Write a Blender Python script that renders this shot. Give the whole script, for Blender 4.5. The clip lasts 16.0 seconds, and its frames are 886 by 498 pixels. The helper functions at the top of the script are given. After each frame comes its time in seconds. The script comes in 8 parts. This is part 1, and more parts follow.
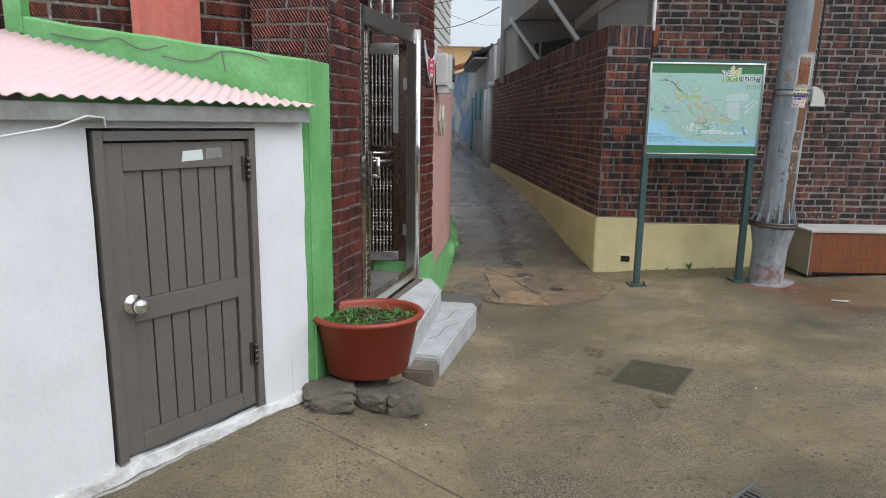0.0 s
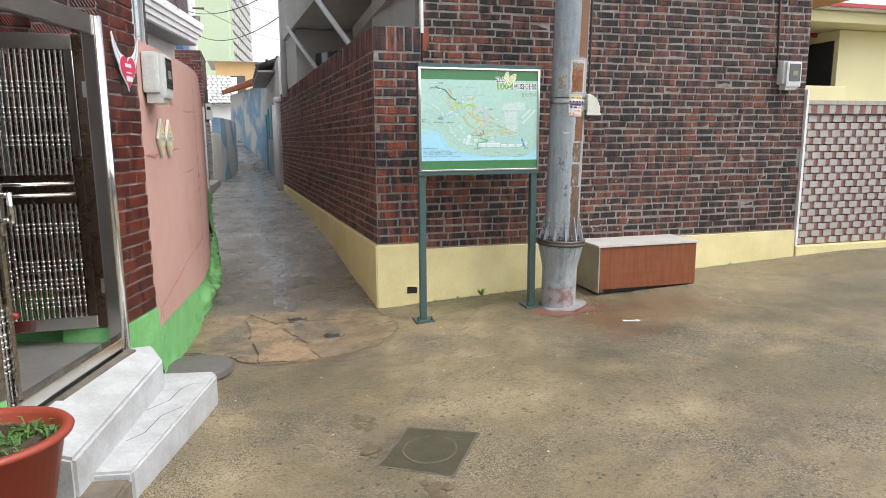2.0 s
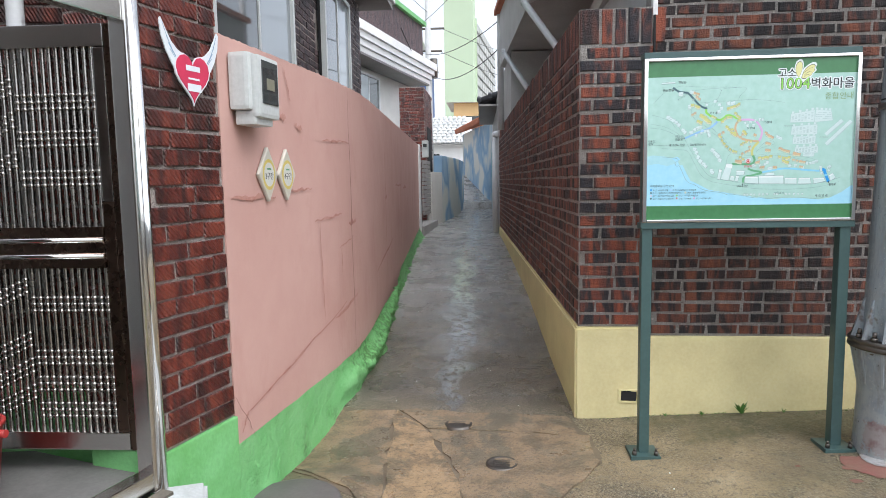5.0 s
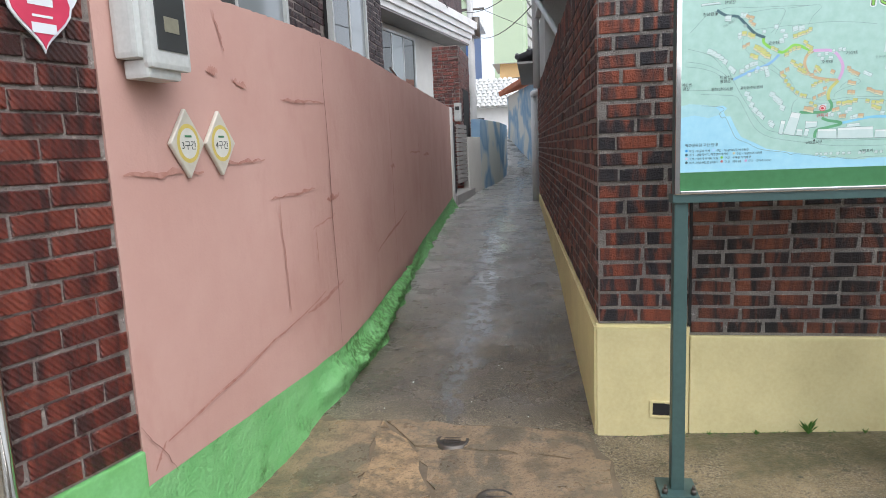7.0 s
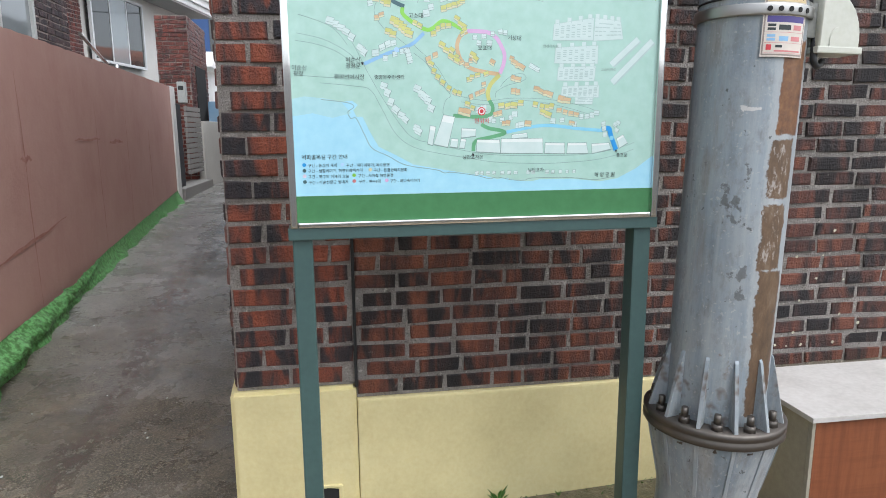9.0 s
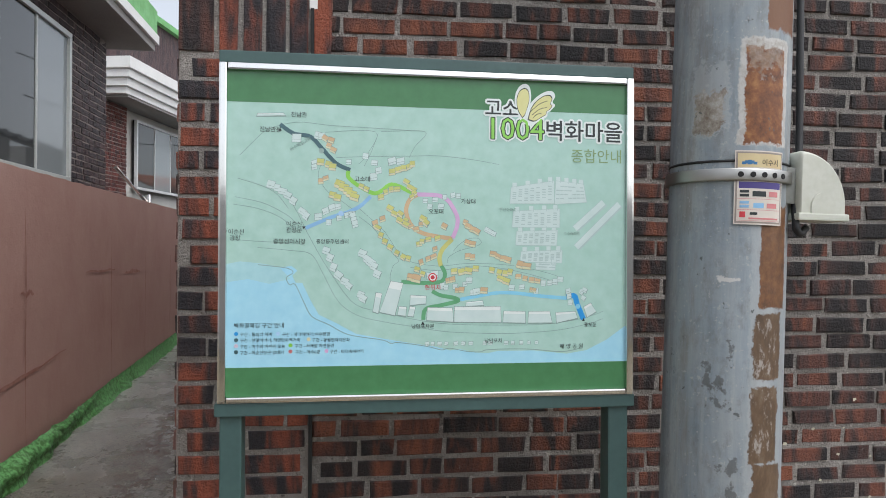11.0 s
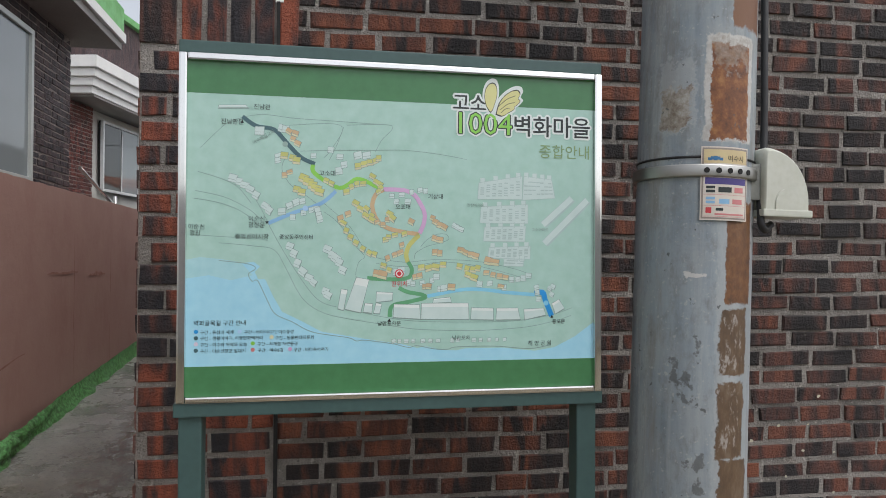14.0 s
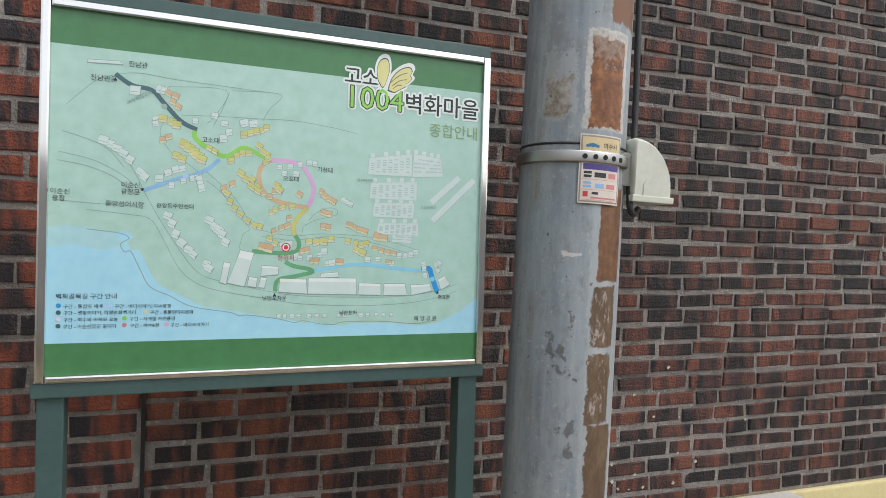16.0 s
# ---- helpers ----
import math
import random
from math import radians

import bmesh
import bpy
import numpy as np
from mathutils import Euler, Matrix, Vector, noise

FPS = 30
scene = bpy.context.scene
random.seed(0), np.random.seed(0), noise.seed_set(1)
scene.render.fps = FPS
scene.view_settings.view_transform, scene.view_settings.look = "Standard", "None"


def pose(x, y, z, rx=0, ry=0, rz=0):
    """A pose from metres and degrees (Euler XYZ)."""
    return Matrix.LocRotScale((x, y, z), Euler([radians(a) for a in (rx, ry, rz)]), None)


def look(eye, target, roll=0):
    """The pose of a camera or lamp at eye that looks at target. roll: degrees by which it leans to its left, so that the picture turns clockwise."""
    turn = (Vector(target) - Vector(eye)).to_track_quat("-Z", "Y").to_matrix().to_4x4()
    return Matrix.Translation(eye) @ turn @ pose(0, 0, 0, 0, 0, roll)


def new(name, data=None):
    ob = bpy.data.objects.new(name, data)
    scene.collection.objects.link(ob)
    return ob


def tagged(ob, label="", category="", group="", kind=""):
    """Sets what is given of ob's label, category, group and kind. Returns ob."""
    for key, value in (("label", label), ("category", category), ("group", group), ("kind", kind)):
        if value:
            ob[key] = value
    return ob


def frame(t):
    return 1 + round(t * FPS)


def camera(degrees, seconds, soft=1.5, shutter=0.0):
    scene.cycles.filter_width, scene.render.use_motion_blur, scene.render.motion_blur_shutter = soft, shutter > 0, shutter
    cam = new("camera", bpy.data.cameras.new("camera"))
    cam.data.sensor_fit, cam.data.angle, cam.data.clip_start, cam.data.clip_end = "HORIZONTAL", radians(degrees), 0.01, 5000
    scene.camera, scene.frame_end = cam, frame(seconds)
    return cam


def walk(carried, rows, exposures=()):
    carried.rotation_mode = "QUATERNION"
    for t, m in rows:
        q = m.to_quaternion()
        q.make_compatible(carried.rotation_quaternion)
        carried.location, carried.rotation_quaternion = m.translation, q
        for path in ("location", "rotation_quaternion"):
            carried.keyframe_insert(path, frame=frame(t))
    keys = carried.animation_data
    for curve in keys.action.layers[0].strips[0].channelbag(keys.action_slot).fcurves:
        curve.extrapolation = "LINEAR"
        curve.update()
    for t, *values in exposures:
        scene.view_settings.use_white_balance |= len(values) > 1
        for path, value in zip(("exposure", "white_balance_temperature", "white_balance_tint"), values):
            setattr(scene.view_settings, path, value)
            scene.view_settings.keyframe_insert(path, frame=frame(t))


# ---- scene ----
import itertools

cam = camera(68.5, 16.0, soft=0.9)
METRES, EYE, TILT, LEAN, TURN = 5.0, 1.455, 0.0, 0.0, -1.0
ROWS = [
    (0.0, 0.0, 0.0, 0.0, 0.16, -11.1, -0.84),
    (0.5, 0.0151, 0.0514, 0.0019, -11.22, -9.13, -1.67),
    (1.0, 0.0389, 0.0877, -0.0021, -13.97, -9.87, -0.42),
    (1.5, 0.0832, 0.1273, -0.0, -15.45, -8.6, -0.0),
    (2.0, 0.1112, 0.176, -0.0033, -15.78, -9.51, 0.41),
    (2.5, 0.1377, 0.2344, -0.0027, -15.46, -8.07, 1.15),
    (3.0, 0.1646, 0.2916, -0.0053, -10.82, -7.95, 2.53),
    (3.5, 0.1832, 0.3498, -0.0026, -5.22, -8.87, 0.5),
    (4.0, 0.1866, 0.4137, -0.0014, 0.46, -5.68, 1.58),
    (4.5, 0.1987, 0.4611, -0.0052, 3.08, -5.63, 1.3),
    (7.0, 0.2601, 0.6452, -0.0104, 9.53, -8.76, 2.43),
    (7.5, 0.2934, 0.696, -0.0088, 9.13, -9.26, 2.73),
    (8.0, 0.3238, 0.7404, -0.0113, 2.11, -11.17, 1.69),
    (8.5, 0.3427, 0.7873, -0.0055, -4.25, -10.97, 0.65),
    (9.0, 0.3682, 0.8128, -0.0028, -9.66, -10.4, 0.42),
    (9.5, 0.3994, 0.8283, 0.0069, -6.59, -5.62, 0.08),
    (10.0, 0.4098, 0.8337, 0.0156, -5.9, -2.62, -0.38),
    (12.5, 0.4152, 0.8396, 0.0188, -7.93, 2.38, -0.25),
    (13.0, 0.4154, 0.8397, 0.0184, -7.53, 2.66, -0.3),
    (13.5, 0.4168, 0.8407, 0.0173, -6.48, 2.02, -0.06),
    (14.0, 0.4178, 0.8418, 0.0142, -8.94, 0.69, -0.29),
    (14.5, 0.4175, 0.8452, 0.011, -15.91, -1.76, -0.7),
    (15.0, 0.412, 0.8474, 0.0114, -18.65, -1.83, -1.21),
    (15.5, 0.4074, 0.8457, 0.0117, -19.49, -0.95, -1.57),
    (16.0, 0.4096, 0.8419, 0.0115, -20.19, -0.77, -1.63),
]
walk(cam, [(t, pose(0, 0, EYE, TILT, LEAN, TURN) @ pose(METRES * x, METRES * y, METRES * z, 90 + pitch, roll, yaw)) for t, x, y, z, yaw, pitch, roll in ROWS],
     exposures=[(0.0, 0.03, 6150, 10), (0.7, 0.55, 6350, 10), (1.5, 0.68, 6500, 10), (3.2, 0.67, 6400, 10), (4.5, 0.66, 6100, 10), (7.0, 0.57, 6180, 10), (8.0, 0.52, 6180, 10), (9.0, 0.62, 6180, 10),
                (9.6, 0.60, 6180, 10), (10.0, 0.52, 6200, 10), (12.5, 0.0, 6450, 10), (14.0, 0.0, 6450, 10), (14.6, 0.18, 6450, 10), (16.0, 0.23, 6500, 10)])

# ---- world and light ----
world = bpy.data.worlds.new("overcast")
scene.world = world
world.use_nodes = True
wn = world.node_tree
sky = wn.nodes.new("ShaderNodeTexSky")
sky.sky_type, sky.sun_disc = "NISHITA", False
sky.sun_elevation, sky.sun_rotation = radians(58), radians(140)
sky.air_density, sky.dust_density, sky.ozone_density = 1.0, 3.0, 1.0
soft_sky = wn.nodes.new("ShaderNodeHueSaturation")
soft_sky.inputs["Saturation"].default_value = 0.3
wn.links.new(sky.outputs["Color"], soft_sky.inputs["Color"])
wn.links.new(soft_sky.outputs["Color"], wn.nodes["Background"].inputs["Color"])
wn.nodes["Background"].inputs["Strength"].default_value = 0.20
sun_data = bpy.data.lights.new("sun", "SUN")
sun_data.energy, sun_data.angle, sun_data.color = 0.7, radians(60), (1.0, 0.99, 0.98)
sun = new("sun", sun_data)
sun.matrix_world = look((7, -6, 11), (0, 0, 0))


# ---- materials ----
def col(r, g, b):
    return (r, g, b, 1.0)


class Nodes:
    """A short way to wire a node material."""

    def __init__(self, name, rough=0.6, metal=0.0):
        self.mat = bpy.data.materials.new(name)
        self.mat.use_nodes = True
        self.t = self.mat.node_tree
        self.bsdf = self.t.nodes["Principled BSDF"]
        self.bsdf.inputs["Roughness"].default_value = rough
        self.bsdf.inputs["Metallic"].default_value = metal
        self.coord = self.t.nodes.new("ShaderNodeTexCoord")
        self.space = self.coord.outputs["Object"]

    def world_space(self):
        g = self.t.nodes.new("ShaderNodeNewGeometry")
        self.space = g.outputs["Position"]
        return self

    def scaled(self, sx, sy, sz):
        m = self.t.nodes.new("ShaderNodeMapping")
        m.inputs["Scale"].default_value = (sx, sy, sz)
        self.t.links.new(self.space, m.inputs["Vector"])
        return m.outputs["Vector"]

    def noise(self, scale, detail=4, rough=0.55, vec=None, dist=0.0):
        n = self.t.nodes.new("ShaderNodeTexNoise")
        n.inputs["Scale"].default_value, n.inputs["Detail"].default_value = scale, detail
        n.inputs["Roughness"].default_value, n.inputs["Distortion"].default_value = rough, dist
        self.t.links.new(vec or self.space, n.inputs["Vector"])
        return n.outputs["Fac"]

    def wave(self, scale, dist=0.0, vec=None, direction="X"):
        n = self.t.nodes.new("ShaderNodeTexWave")
        n.bands_direction = direction
        n.inputs["Scale"].default_value, n.inputs["Distortion"].default_value = scale, dist
        n.inputs["Detail"].default_value = 2
        self.t.links.new(vec or self.space, n.inputs["Vector"])
        return n.outputs["Fac"]

    def voronoi(self, scale, vec=None, feature="F1"):
        n = self.t.nodes.new("ShaderNodeTexVoronoi")
        n.feature = feature
        n.inputs["Scale"].default_value = scale
        self.t.links.new(vec or self.space, n.inputs["Vector"])
        return n.outputs["Distance"]

    def ramp(self, fac, stops, constant=False):
        r = self.t.nodes.new("ShaderNodeValToRGB")
        if constant:
            r.color_ramp.interpolation = "CONSTANT"
        el = r.color_ramp.elements
        while len(el) < len(stops):
            el.new(0.5)
        for e, (p, c) in zip(el, stops):
            e.position = p
            e.color = c if not isinstance(c, (int, float)) else (c, c, c, 1)
        self.t.links.new(fac, r.inputs["Fac"])
        return r.outputs["Color"]

    def mix(self, fac, a, b, mode="MIX"):
        m = self.t.nodes.new("ShaderNodeMix")
        m.data_type, m.blend_type = "RGBA", mode
        for sock, v in ((m.inputs["Factor"], fac), (m.inputs["A"], a), (m.inputs["B"], b)):
            self.put(sock, v)
        return m.outputs["Result"]

    def put(self, sock, v):
        if isinstance(v, bpy.types.NodeSocket):
            self.t.links.new(v, sock)
        elif sock.type == "VALUE":
            sock.default_value = v
        else:
            sock.default_value = v if not isinstance(v, (int, float)) else (v, v, v, 1)

    def math(self, op, a, b=0.0):
        m = self.t.nodes.new("ShaderNodeMath")
        m.operation = op
        self.put(m.inputs[0], a), self.put(m.inputs[1], b)
        return m.outputs[0]

    def axis(self, which, vec=None):
        s = self.t.nodes.new("ShaderNodeSeparateXYZ")
        self.t.links.new(vec or self.space, s.inputs[0])
        return s.outputs[which]

    def random(self, island=False):
        if island:
            return self.t.nodes.new("ShaderNodeNewGeometry").outputs["Random Per Island"]
        return self.t.nodes.new("ShaderNodeObjectInfo").outputs["Random"]

    def colour(self, v):
        self.put(self.bsdf.inputs["Base Color"], v)
        return self

    def rough(self, v):
        self.put(self.bsdf.inputs["Roughness"], v)
        return self

    def bump(self, h, strength=0.3, distance=0.01):
        b = self.t.nodes.new("ShaderNodeBump")
        b.inputs["Strength"].default_value, b.inputs["Distance"].default_value = strength, distance
        self.put(b.inputs["Height"], h)
        self.t.links.new(b.outputs["Normal"], self.bsdf.inputs["Normal"])
        return self


def paint(name, c, rough=0.6, metal=0.0, wear=None, amount=0.35, scale=6.0, bump=0.15, grain=60.0):
    """Painted or plastered surface: a broad stain, a finer mottle and a slight relief."""
    n = Nodes(name, rough, metal).world_space()
    wear = wear or tuple(v * 0.62 for v in c)
    broad = n.ramp(n.noise(scale, 6, 0.62), [(0.38, 0.0), (0.72, 1.0)])
    fine = n.noise(grain, 3)
    a = n.mix(n.math("MULTIPLY", broad, amount), col(*c), col(*wear))
    a = n.mix(0.07, a, n.ramp(fine, [(0.3, 0.0), (0.7, 1.0)]), "OVERLAY")
    n.colour(a).bump(n.math("ADD", n.math("MULTIPLY", fine, 0.4), n.noise(scale * 2.5, 4)), bump, 0.01)
    return n.mat


MORTAR_SMEAR = (0.13, 0.115, 0.105)


def brick_mat(name, stops, island, rough=0.75, patch=17.0, stripes=False, contrast=1.0):
    """Fired brick: a tone for each brick, broken along its length by kiln marks."""
    n = Nodes(name, rough).world_space()
    rnd = n.random(island)
    seg = n.noise(1.0, 3, 0.5, n.scaled(patch, patch, 3.5), 0.6)
    fac = n.math("ADD", n.math("MULTIPLY", rnd, 0.62), n.math("MULTIPLY", n.math("SUBTRACT", seg, 0.5), 3.4 * contrast))
    fac = n.math("ADD", fac, 0.13)
    c = n.ramp(fac, stops)
    dust = n.ramp(n.noise(95.0, 4, 0.7), [(0.60, 0.0), (0.74, 1.0)])
    c = n.mix(n.math("MULTIPLY", dust, 0.12), c, col(0.34, 0.30, 0.27))
    soot = n.ramp(n.noise(210.0, 4, 0.75), [(0.34, 0.6), (0.46, 0.0)])
    c = n.mix(soot, c, col(0.022, 0.018, 0.018))
    at = n.t.nodes.new("ShaderNodeAttribute")
    at.attribute_name = "face_place"
    ex, ez = n.math("ABSOLUTE", n.axis(0, at.outputs["Vector"])), n.math("ABSOLUTE", n.axis(2, at.outputs["Vector"]))
    rim = n.math("MAXIMUM", ez, n.math("SUBTRACT", 1.0, n.math("MULTIPLY", n.math("SUBTRACT", 1.0, ex), 3.0)))
    rim = n.math("ADD", rim, n.math("MULTIPLY", n.math("SUBTRACT", n.noise(55.0, 5, 0.75), 0.5), 0.9))
    c = n.mix(n.ramp(rim, [(0.96, 0.0), (1.10, 0.40)]), c, col(*MORTAR_SMEAR))
    smear = n.ramp(n.noise(26.0, 5, 0.75), [(0.64, 0.0), (0.70, 0.5)])
    c = n.mix(smear, c, col(0.22, 0.19, 0.17))
    n.colour(c)
    h = n.math("ADD", n.noise(120.0, 5, 0.7), n.math("MULTIPLY", n.noise(30.0, 3), 0.8))
    if stripes:
        v = n.t.nodes.new("ShaderNodeMapping")
        v.inputs["Rotation"].default_value = (radians(35), radians(35), 0)
        n.t.links.new(n.space, v.inputs["Vector"])
        h = n.math("ADD", n.math("MULTIPLY", n.wave(26.0, 1.6, v.outputs["Vector"]), 0.55), n.math("MULTIPLY", h, 0.6))
    n.bump(h, 0.95, 0.011)
    return n.mat


OLD = [(0.0, col(0.014, 0.012, 0.013)), (0.28, col(0.036, 0.023, 0.022)), (0.50, col(0.076, 0.034, 0.028)),
       (0.80, col(0.122, 0.046, 0.033)), (1.0, col(0.190, 0.066, 0.040))]
WARM = [(0.0, col(0.012, 0.011, 0.012)), (0.32, col(0.034, 0.021, 0.020)), (0.50, col(0.098, 0.037, 0.026)),
        (0.76, col(0.158, 0.052, 0.031)), (1.0, col(0.235, 0.076, 0.038))]
LANE = [(0.0, col(0.034, 0.025, 0.025)), (0.25, col(0.088, 0.044, 0.038)), (0.50, col(0.170, 0.072, 0.056)),
        (0.76, col(0.235, 0.090, 0.066)), (1.0, col(0.31, 0.112, 0.072))]
PIER = [(0.0, col(0.024, 0.023, 0.028)), (0.25, col(0.050, 0.034, 0.036)), (0.42, col(0.120, 0.046, 0.036)),
        (0.64, col(0.215, 0.062, 0.038)), (1.0, col(0.33, 0.088, 0.045))]
GLAZED = [(0.0, col(0.045, 0.012, 0.010)), (0.35, col(0.105, 0.020, 0.014)), (0.7, col(0.165, 0.032, 0.019)), (1.0, col(0.22, 0.048, 0.028))]
GREYB = [(0.0, col(0.030, 0.022, 0.026)), (0.5, col(0.065, 0.042, 0.045)), (1.0, col(0.11, 0.065, 0.064))]
M_OLD, M_OLD_J = brick_mat("old_brick", OLD, False), brick_mat("old_brick_rows", OLD, True)
M_WARM = brick_mat("old_brick_low", WARM, False)
M_LANE, M_LANE_J = brick_mat("lane_brick", LANE, False), brick_mat("lane_brick_rows", LANE, True)
M_PIER, M_PIER_J = brick_mat("pier_brick", PIER, False), brick_mat("pier_brick_rows", PIER, True)
M_GLAZED = brick_mat("glazed_brick", GLAZED, False, 0.34, stripes=True)
M_GLAZED_J = brick_mat("glazed_brick_rows", GLAZED, True, 0.4, stripes=True)
M_GREYB_J = brick_mat("grey_brick_rows", GREYB, True, 0.6)


def mortar_mat(name, c):
    n = Nodes(name, 0.9).world_space()
    a = n.ramp(n.noise(9.0, 5, 0.65), [(0.3, col(*(v * 0.6 for v in c))), (0.6, col(*c))])
    a = n.mix(n.ramp(n.noise(60.0, 5, 0.75), [(0.33, 0.8), (0.42, 0.0)]), a, col(*(v * 0.2 for v in c)))
    a = n.mix(n.ramp(n.noise(48.0, 4, 0.7), [(0.58, 0.0), (0.68, 0.7)]), a, col(*(min(0.75, v * 1.7) for v in c)))
    n.colour(a).bump(n.math("ADD", n.noise(140.0, 4, 0.7), n.noise(35.0, 4, 0.7)), 0.9, 0.010)
    return n.mat


M_MORTAR = mortar_mat("mortar", (0.335, 0.308, 0.28))
M_MORTAR_DARK = mortar_mat("dark_mortar", (0.36, 0.31, 0.28))
M_YELLOW = paint("cream_yellow_paint", (0.77, 0.68, 0.36), 0.7, wear=(0.55, 0.47, 0.23), amount=0.5, scale=3.5, bump=0.15)
M_GREEN = paint("bright_green_paint", (0.20, 0.50, 0.19), 0.55, wear=(0.095, 0.31, 0.06), amount=0.7, scale=5.0, bump=0.5)


def foot_mat():
    """Thick green paint on a lumpy footing, dark with moss patches that also paint in its shadows."""
    n = Nodes("lumpy_green_paint", 0.5).world_space()
    c = n.ramp(n.noise(5.0, 5, 0.6), [(0.3, col(0.16, 0.46, 0.15)), (0.7, col(0.24, 0.55, 0.22))])
    # moss blotches, widened to put the shadow of the lumps into the colour too
    moss = n.math("MULTIPLY", n.ramp(n.noise(34.0, 6, 0.75), [(0.44, 0.0), (0.56, 0.85)]), n.ramp(n.math("ADD", n.noise(3.0, 4, 0.6), n.math("MULTIPLY", n.math("MINIMUM", n.math("SUBTRACT", n.axis(1), 6.5), 1.2), 0.15)), [(0.46, 0.0), (0.58, 1.0)]))
    c = n.mix(moss, c, col(0.045, 0.13, 0.018))
    h = n.math("ADD", n.noise(14.0, 6, 0.7), n.math("MULTIPLY", n.noise(45.0, 4, 0.7), 0.5))
    n.colour(c).bump(h, 0.9, 0.02)
    return n.mat


M_FOOT = foot_mat()
M_WHITE = paint("whitewash", (0.78, 0.80, 0.81), 0.75, wear=(0.62, 0.63, 0.64), amount=0.35, scale=4.0, bump=0.45)
M_CONC_WHITE = paint("white_step_paint", (0.50, 0.515, 0.52), 0.75, wear=(0.27, 0.265, 0.245), amount=0.6, scale=5.0, bump=0.5)
M_GREY_PAINT = paint("grey_brown_door_paint", (0.148, 0.135, 0.118), 0.42, wear=(0.115, 0.105, 0.092), amount=0.5, scale=3.0, bump=0.05)
M_TEAL = paint("dark_teal_paint", (0.055, 0.105, 0.10), 0.42, wear=(0.04, 0.075, 0.072), amount=0.5, scale=6.0, bump=0.04)
M_CREAM = paint("cream_wall_paint", (0.62, 0.60, 0.56), 0.7, wear=(0.42, 0.40, 0.37), amount=0.5, scale=1.2)
M_WHITE_TRIM = paint("white_trim_paint", (0.80, 0.79, 0.77), 0.55, amount=0.3, scale=2.0)
M_GREY_WALL = paint("grey_render", (0.56, 0.56, 0.55), 0.8, wear=(0.36, 0.36, 0.35), amount=0.6, scale=1.4, bump=0.3)
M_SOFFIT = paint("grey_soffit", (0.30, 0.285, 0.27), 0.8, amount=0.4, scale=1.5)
# near-black that puts the shade inside holes, gaps and openings into colour
M_DARK = paint("void_shade_black", (0.02, 0.02, 0.02), 0.9)
M_STONE = paint("rough_stone", (0.145, 0.125, 0.098), 0.85, wear=(0.065, 0.058, 0.046), amount=0.8, scale=9.0, bump=0.9)
M_DISC = paint("grey_lid_plastic", (0.135, 0.125, 0.12), 0.55, wear=(0.085, 0.078, 0.072), amount=0.6, scale=7.0, bump=0.12)
M_TERRA = paint("terracotta_plastic", (0.31, 0.052, 0.028), 0.42, wear=(0.22, 0.038, 0.022), amount=0.5, scale=5.0, bump=0.05)
M_SOIL = paint("soil", (0.075, 0.050, 0.034), 0.95, wear=(0.035, 0.024, 0.016), amount=0.9, scale=30.0, bump=1.0)
M_CASE = paint("pale_grey_plastic", (0.56, 0.58, 0.56), 0.38, amount=0.25, scale=3.0, bump=0.03)
M_LAMP = paint("ivory_plastic", (0.60, 0.61, 0.53), 0.4, amount=0.2, scale=5.0, bump=0.03)
M_BLACK = paint("black_rubber", (0.018, 0.018, 0.019), 0.5, bump=0.05)
M_PVC = paint("white_pvc", (0.66, 0.67, 0.67), 0.4, amount=0.3, scale=4.0, bump=0.03)
M_RED = paint("red_plastic", (0.42, 0.035, 0.03), 0.35, amount=0.2)
M_MOSS = paint("weed_leaf", (0.075, 0.16, 0.035), 0.6, wear=(0.045, 0.09, 0.02), amount=0.6, scale=40.0)
M_GRASS = paint("grass_leaf", (0.10, 0.25, 0.045), 0.55, wear=(0.06, 0.14, 0.03), amount=0.7, scale=25.0, bump=0.1)
M_ROOFBLACK = paint("dark_roof_tile", (0.055, 0.055, 0.06), 0.6, amount=0.5)
M_ORANGE = paint("orange_clay_tile", (0.50, 0.16, 0.075), 0.7, wear=(0.30, 0.09, 0.05), amount=0.6, scale=4.0)
M_PEACH = paint("peach_wall_paint", (0.72, 0.47, 0.22), 0.75, amount=0.3, scale=1.0)
M_PALEYEL = paint("pale_yellow_wall_paint", (0.78, 0.72, 0.42), 0.75, amount=0.25, scale=1.0)
M_BLUEWALL = paint("blue_cladding", (0.03, 0.08, 0.22), 0.5, amount=0.3, scale=1.0)
M_TURQ = paint("turquoise_paint", (0.10, 0.38, 0.45), 0.6, amount=0.4, scale=3.0)
M_APT = paint("pale_green_wall", (0.52, 0.62, 0.44), 0.8, amount=0.2, scale=0.2)
M_APTGREY = paint("pale_grey_wall", (0.50, 0.50, 0.47), 0.8, amount=0.2, scale=0.2)
M_PINKROOF = paint("pink_roof_paint", (0.86, 0.64, 0.63), 0.6, wear=(0.76, 0.52, 0.51), amount=0.4, scale=3.0, bump=0.1)
M_EAVE = paint("weathered_timber", (0.30, 0.31, 0.29), 0.8, wear=(0.14, 0.14, 0.12), amount=0.7, scale=7.0, bump=0.3)


